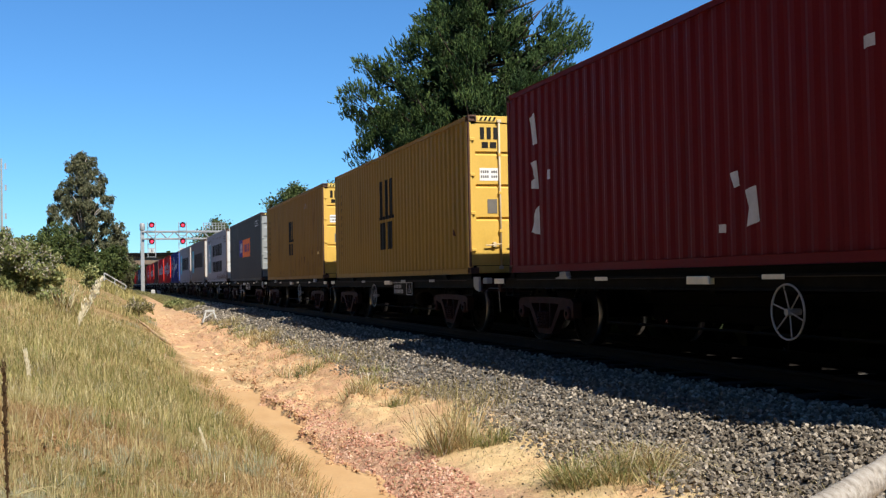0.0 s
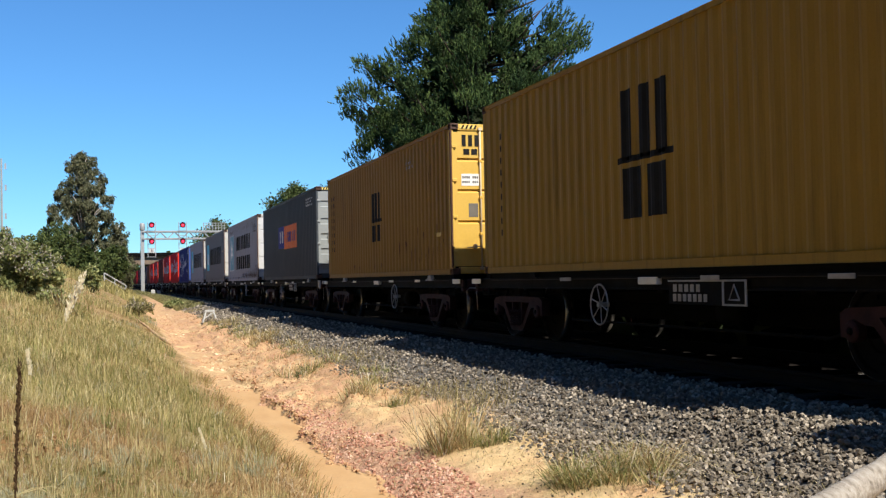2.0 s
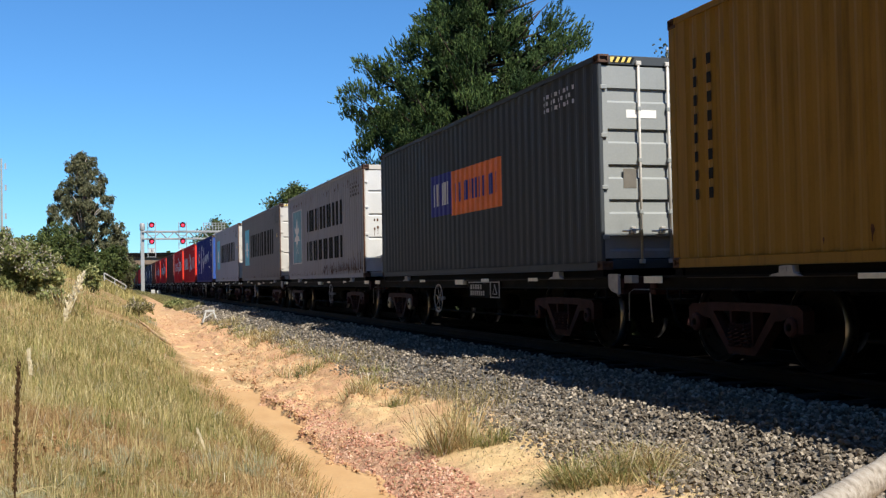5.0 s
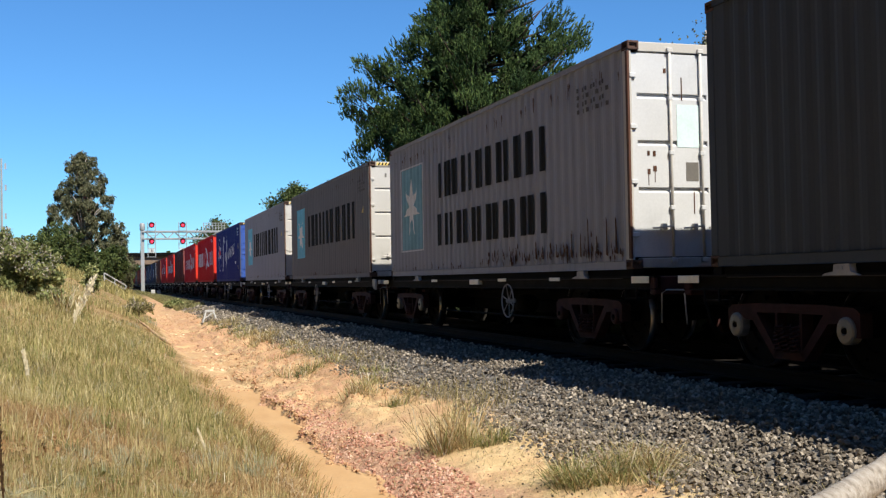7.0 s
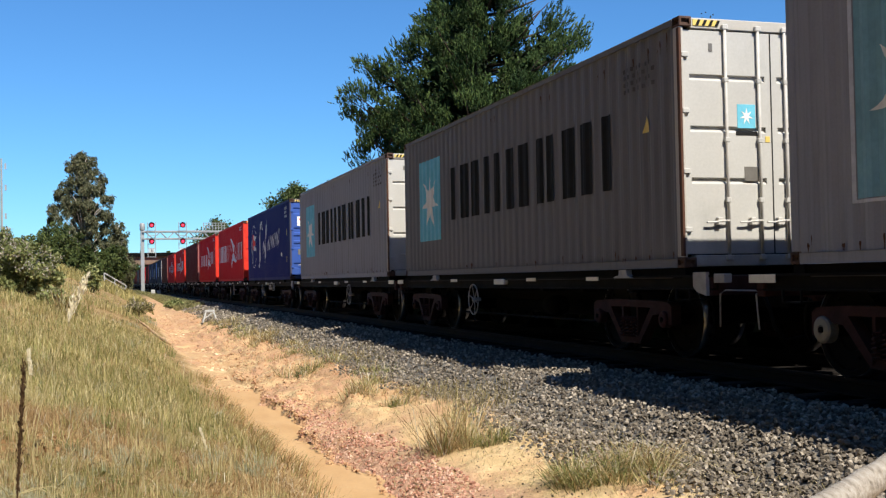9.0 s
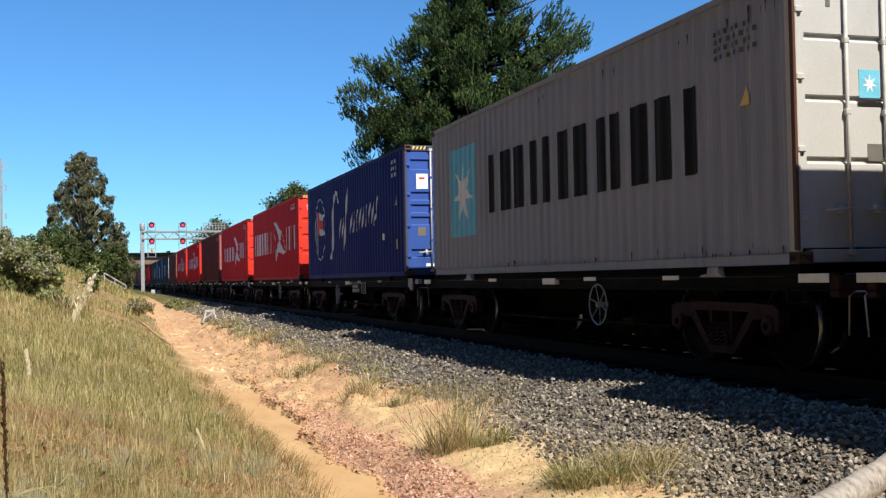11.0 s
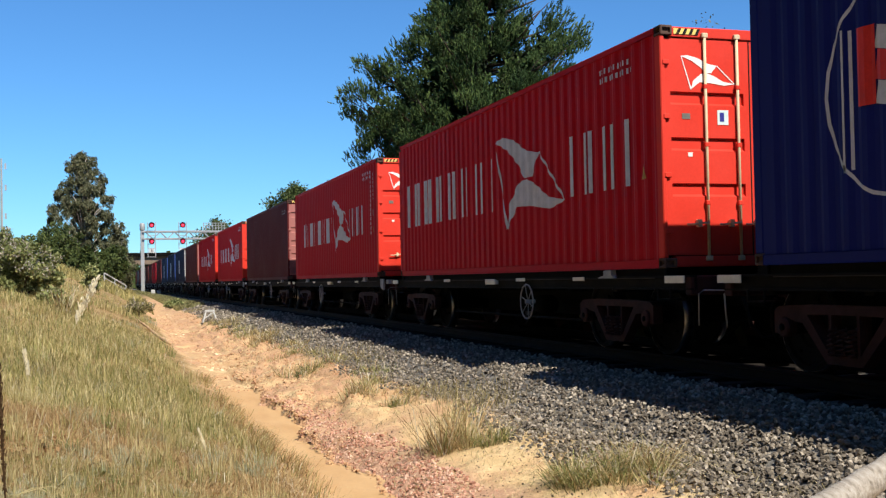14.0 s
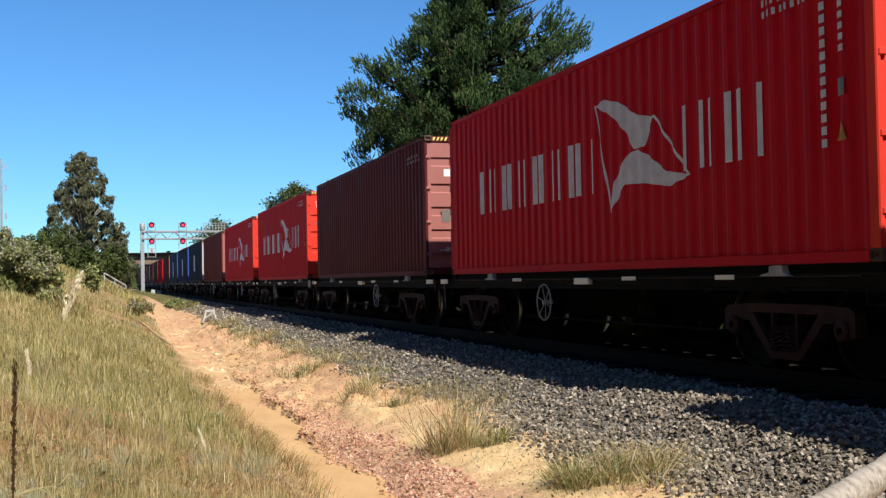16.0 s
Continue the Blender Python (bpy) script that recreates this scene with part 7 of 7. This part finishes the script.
build_bush("leafy bush with faded pale flower heads on the bank", -3.6, 36, 1.4, 1.65, 9500, 0.115, M["bush"], 71, 2000)
build_bush("dark green bush on the bank", -4.9, 60, 1.5, 1.3, 8000, 0.16, M["bush"], 72)
build_bush("small green shrub among the bank grass", -0.6, 50, 0.42, 1.35, 1500, 0.15, M["bush"], 73)
build_bush("grey-green scrub at the foot of the bank", 1.0, 44, 0.8, 0.75, 1500, 0.085, M["verge"], 74, 420)
build_bush("small green shrub beside the ballast", 3.9, 68, 0.6, 0.5, 1600, 0.12, M["bush"], 75)
for i, (x, y, w, h) in enumerate(((-3.5, 86, 2.4, 3.4), (0.2, 88, 1.8, 3.0), (1.2, 97, 1.2, 2.6), (-1.6, 80, 1.2, 2.0), (1.0, 120, 2.0, 3.0), (0.4, 112, 1.8, 3.0), (0.2, 150, 1.8, 3.4), (-1.0, 150, 3.0, 5.0))):
    build_bush("dark green bush under the gum trees", x, y, w, h, 6000, 0.22, M["wood_green"], 90 + i, 0, "bank bushes")
build_bush("distant rounded bush on the hill", -9.2, 118, 1.6, 2.4, 5000, 0.25, M["wood_green"], 110, 0, "bank bushes")
# scrub added beyond the line, unseen, to block sun and view under the wagons
for i in range(34):
    y = 1.0 + 3.6 * i
    build_bush("added dark scrub that screens off the far side of the track", 11.4 + 0.5 * math.sin(i * 2.1), y, 2.2, 4.6 + 0.5 * math.sin(i * 1.3), 1300, 0.8, M["scrub"], 200 + i, 0, "trackside scrub")
# unseen woods added beside and behind the camera, to block sky light
woods = thing("bank_woods", "added unseen belt of woods that blocks sky light from the left", "woods", kind="stuff")
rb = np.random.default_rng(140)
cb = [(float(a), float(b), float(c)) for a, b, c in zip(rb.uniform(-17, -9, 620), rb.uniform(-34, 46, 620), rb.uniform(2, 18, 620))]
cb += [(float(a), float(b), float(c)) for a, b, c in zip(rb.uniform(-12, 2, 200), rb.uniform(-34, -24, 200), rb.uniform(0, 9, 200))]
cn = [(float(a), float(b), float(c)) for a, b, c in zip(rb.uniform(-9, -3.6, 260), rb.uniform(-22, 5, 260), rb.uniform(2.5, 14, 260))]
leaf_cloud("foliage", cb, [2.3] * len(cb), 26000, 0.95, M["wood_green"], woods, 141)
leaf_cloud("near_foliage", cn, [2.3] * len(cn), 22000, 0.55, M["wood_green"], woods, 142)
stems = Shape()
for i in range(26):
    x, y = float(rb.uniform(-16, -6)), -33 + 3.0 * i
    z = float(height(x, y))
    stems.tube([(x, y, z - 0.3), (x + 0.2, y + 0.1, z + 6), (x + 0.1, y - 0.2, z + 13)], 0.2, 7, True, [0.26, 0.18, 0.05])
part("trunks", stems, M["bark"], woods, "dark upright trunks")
hedge = thing("far_woods", "distant belt of dark green woods", "woods", kind="stuff")
# unseen undergrowth added to close the bright gaps under the wagons
under = thing("undergrowth", "added dark undergrowth that blocks the view under the wagons", "undergrowth", kind="stuff")
ru = np.random.default_rng(150)
cu = [(float(a), float(b), float(c)) for a, b, c in zip(ru.uniform(11.0, 13.5, 900), ru.uniform(0, 130, 900), ru.uniform(-0.5, 2.2, 900))]
cu += [(float(a), float(b), float(c)) for a, b, c in zip(ru.uniform(11.4, 13.2, 160), ru.uniform(8, 32, 160), ru.uniform(-0.8, 0.7, 160))]
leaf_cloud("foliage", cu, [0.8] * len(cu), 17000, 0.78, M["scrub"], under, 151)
rw = np.random.default_rng(130)
cw = [(float(a), 300 + float(b), float(c)) for a, b, c in zip(rw.uniform(-220, 260, 420), rw.uniform(0, 60, 420), rw.uniform(0, 7, 420))]
leaf_cloud("foliage", cw, [3.5] * len(cw), 12000, 2.7, M["wood_green"], hedge, 131)

motions()
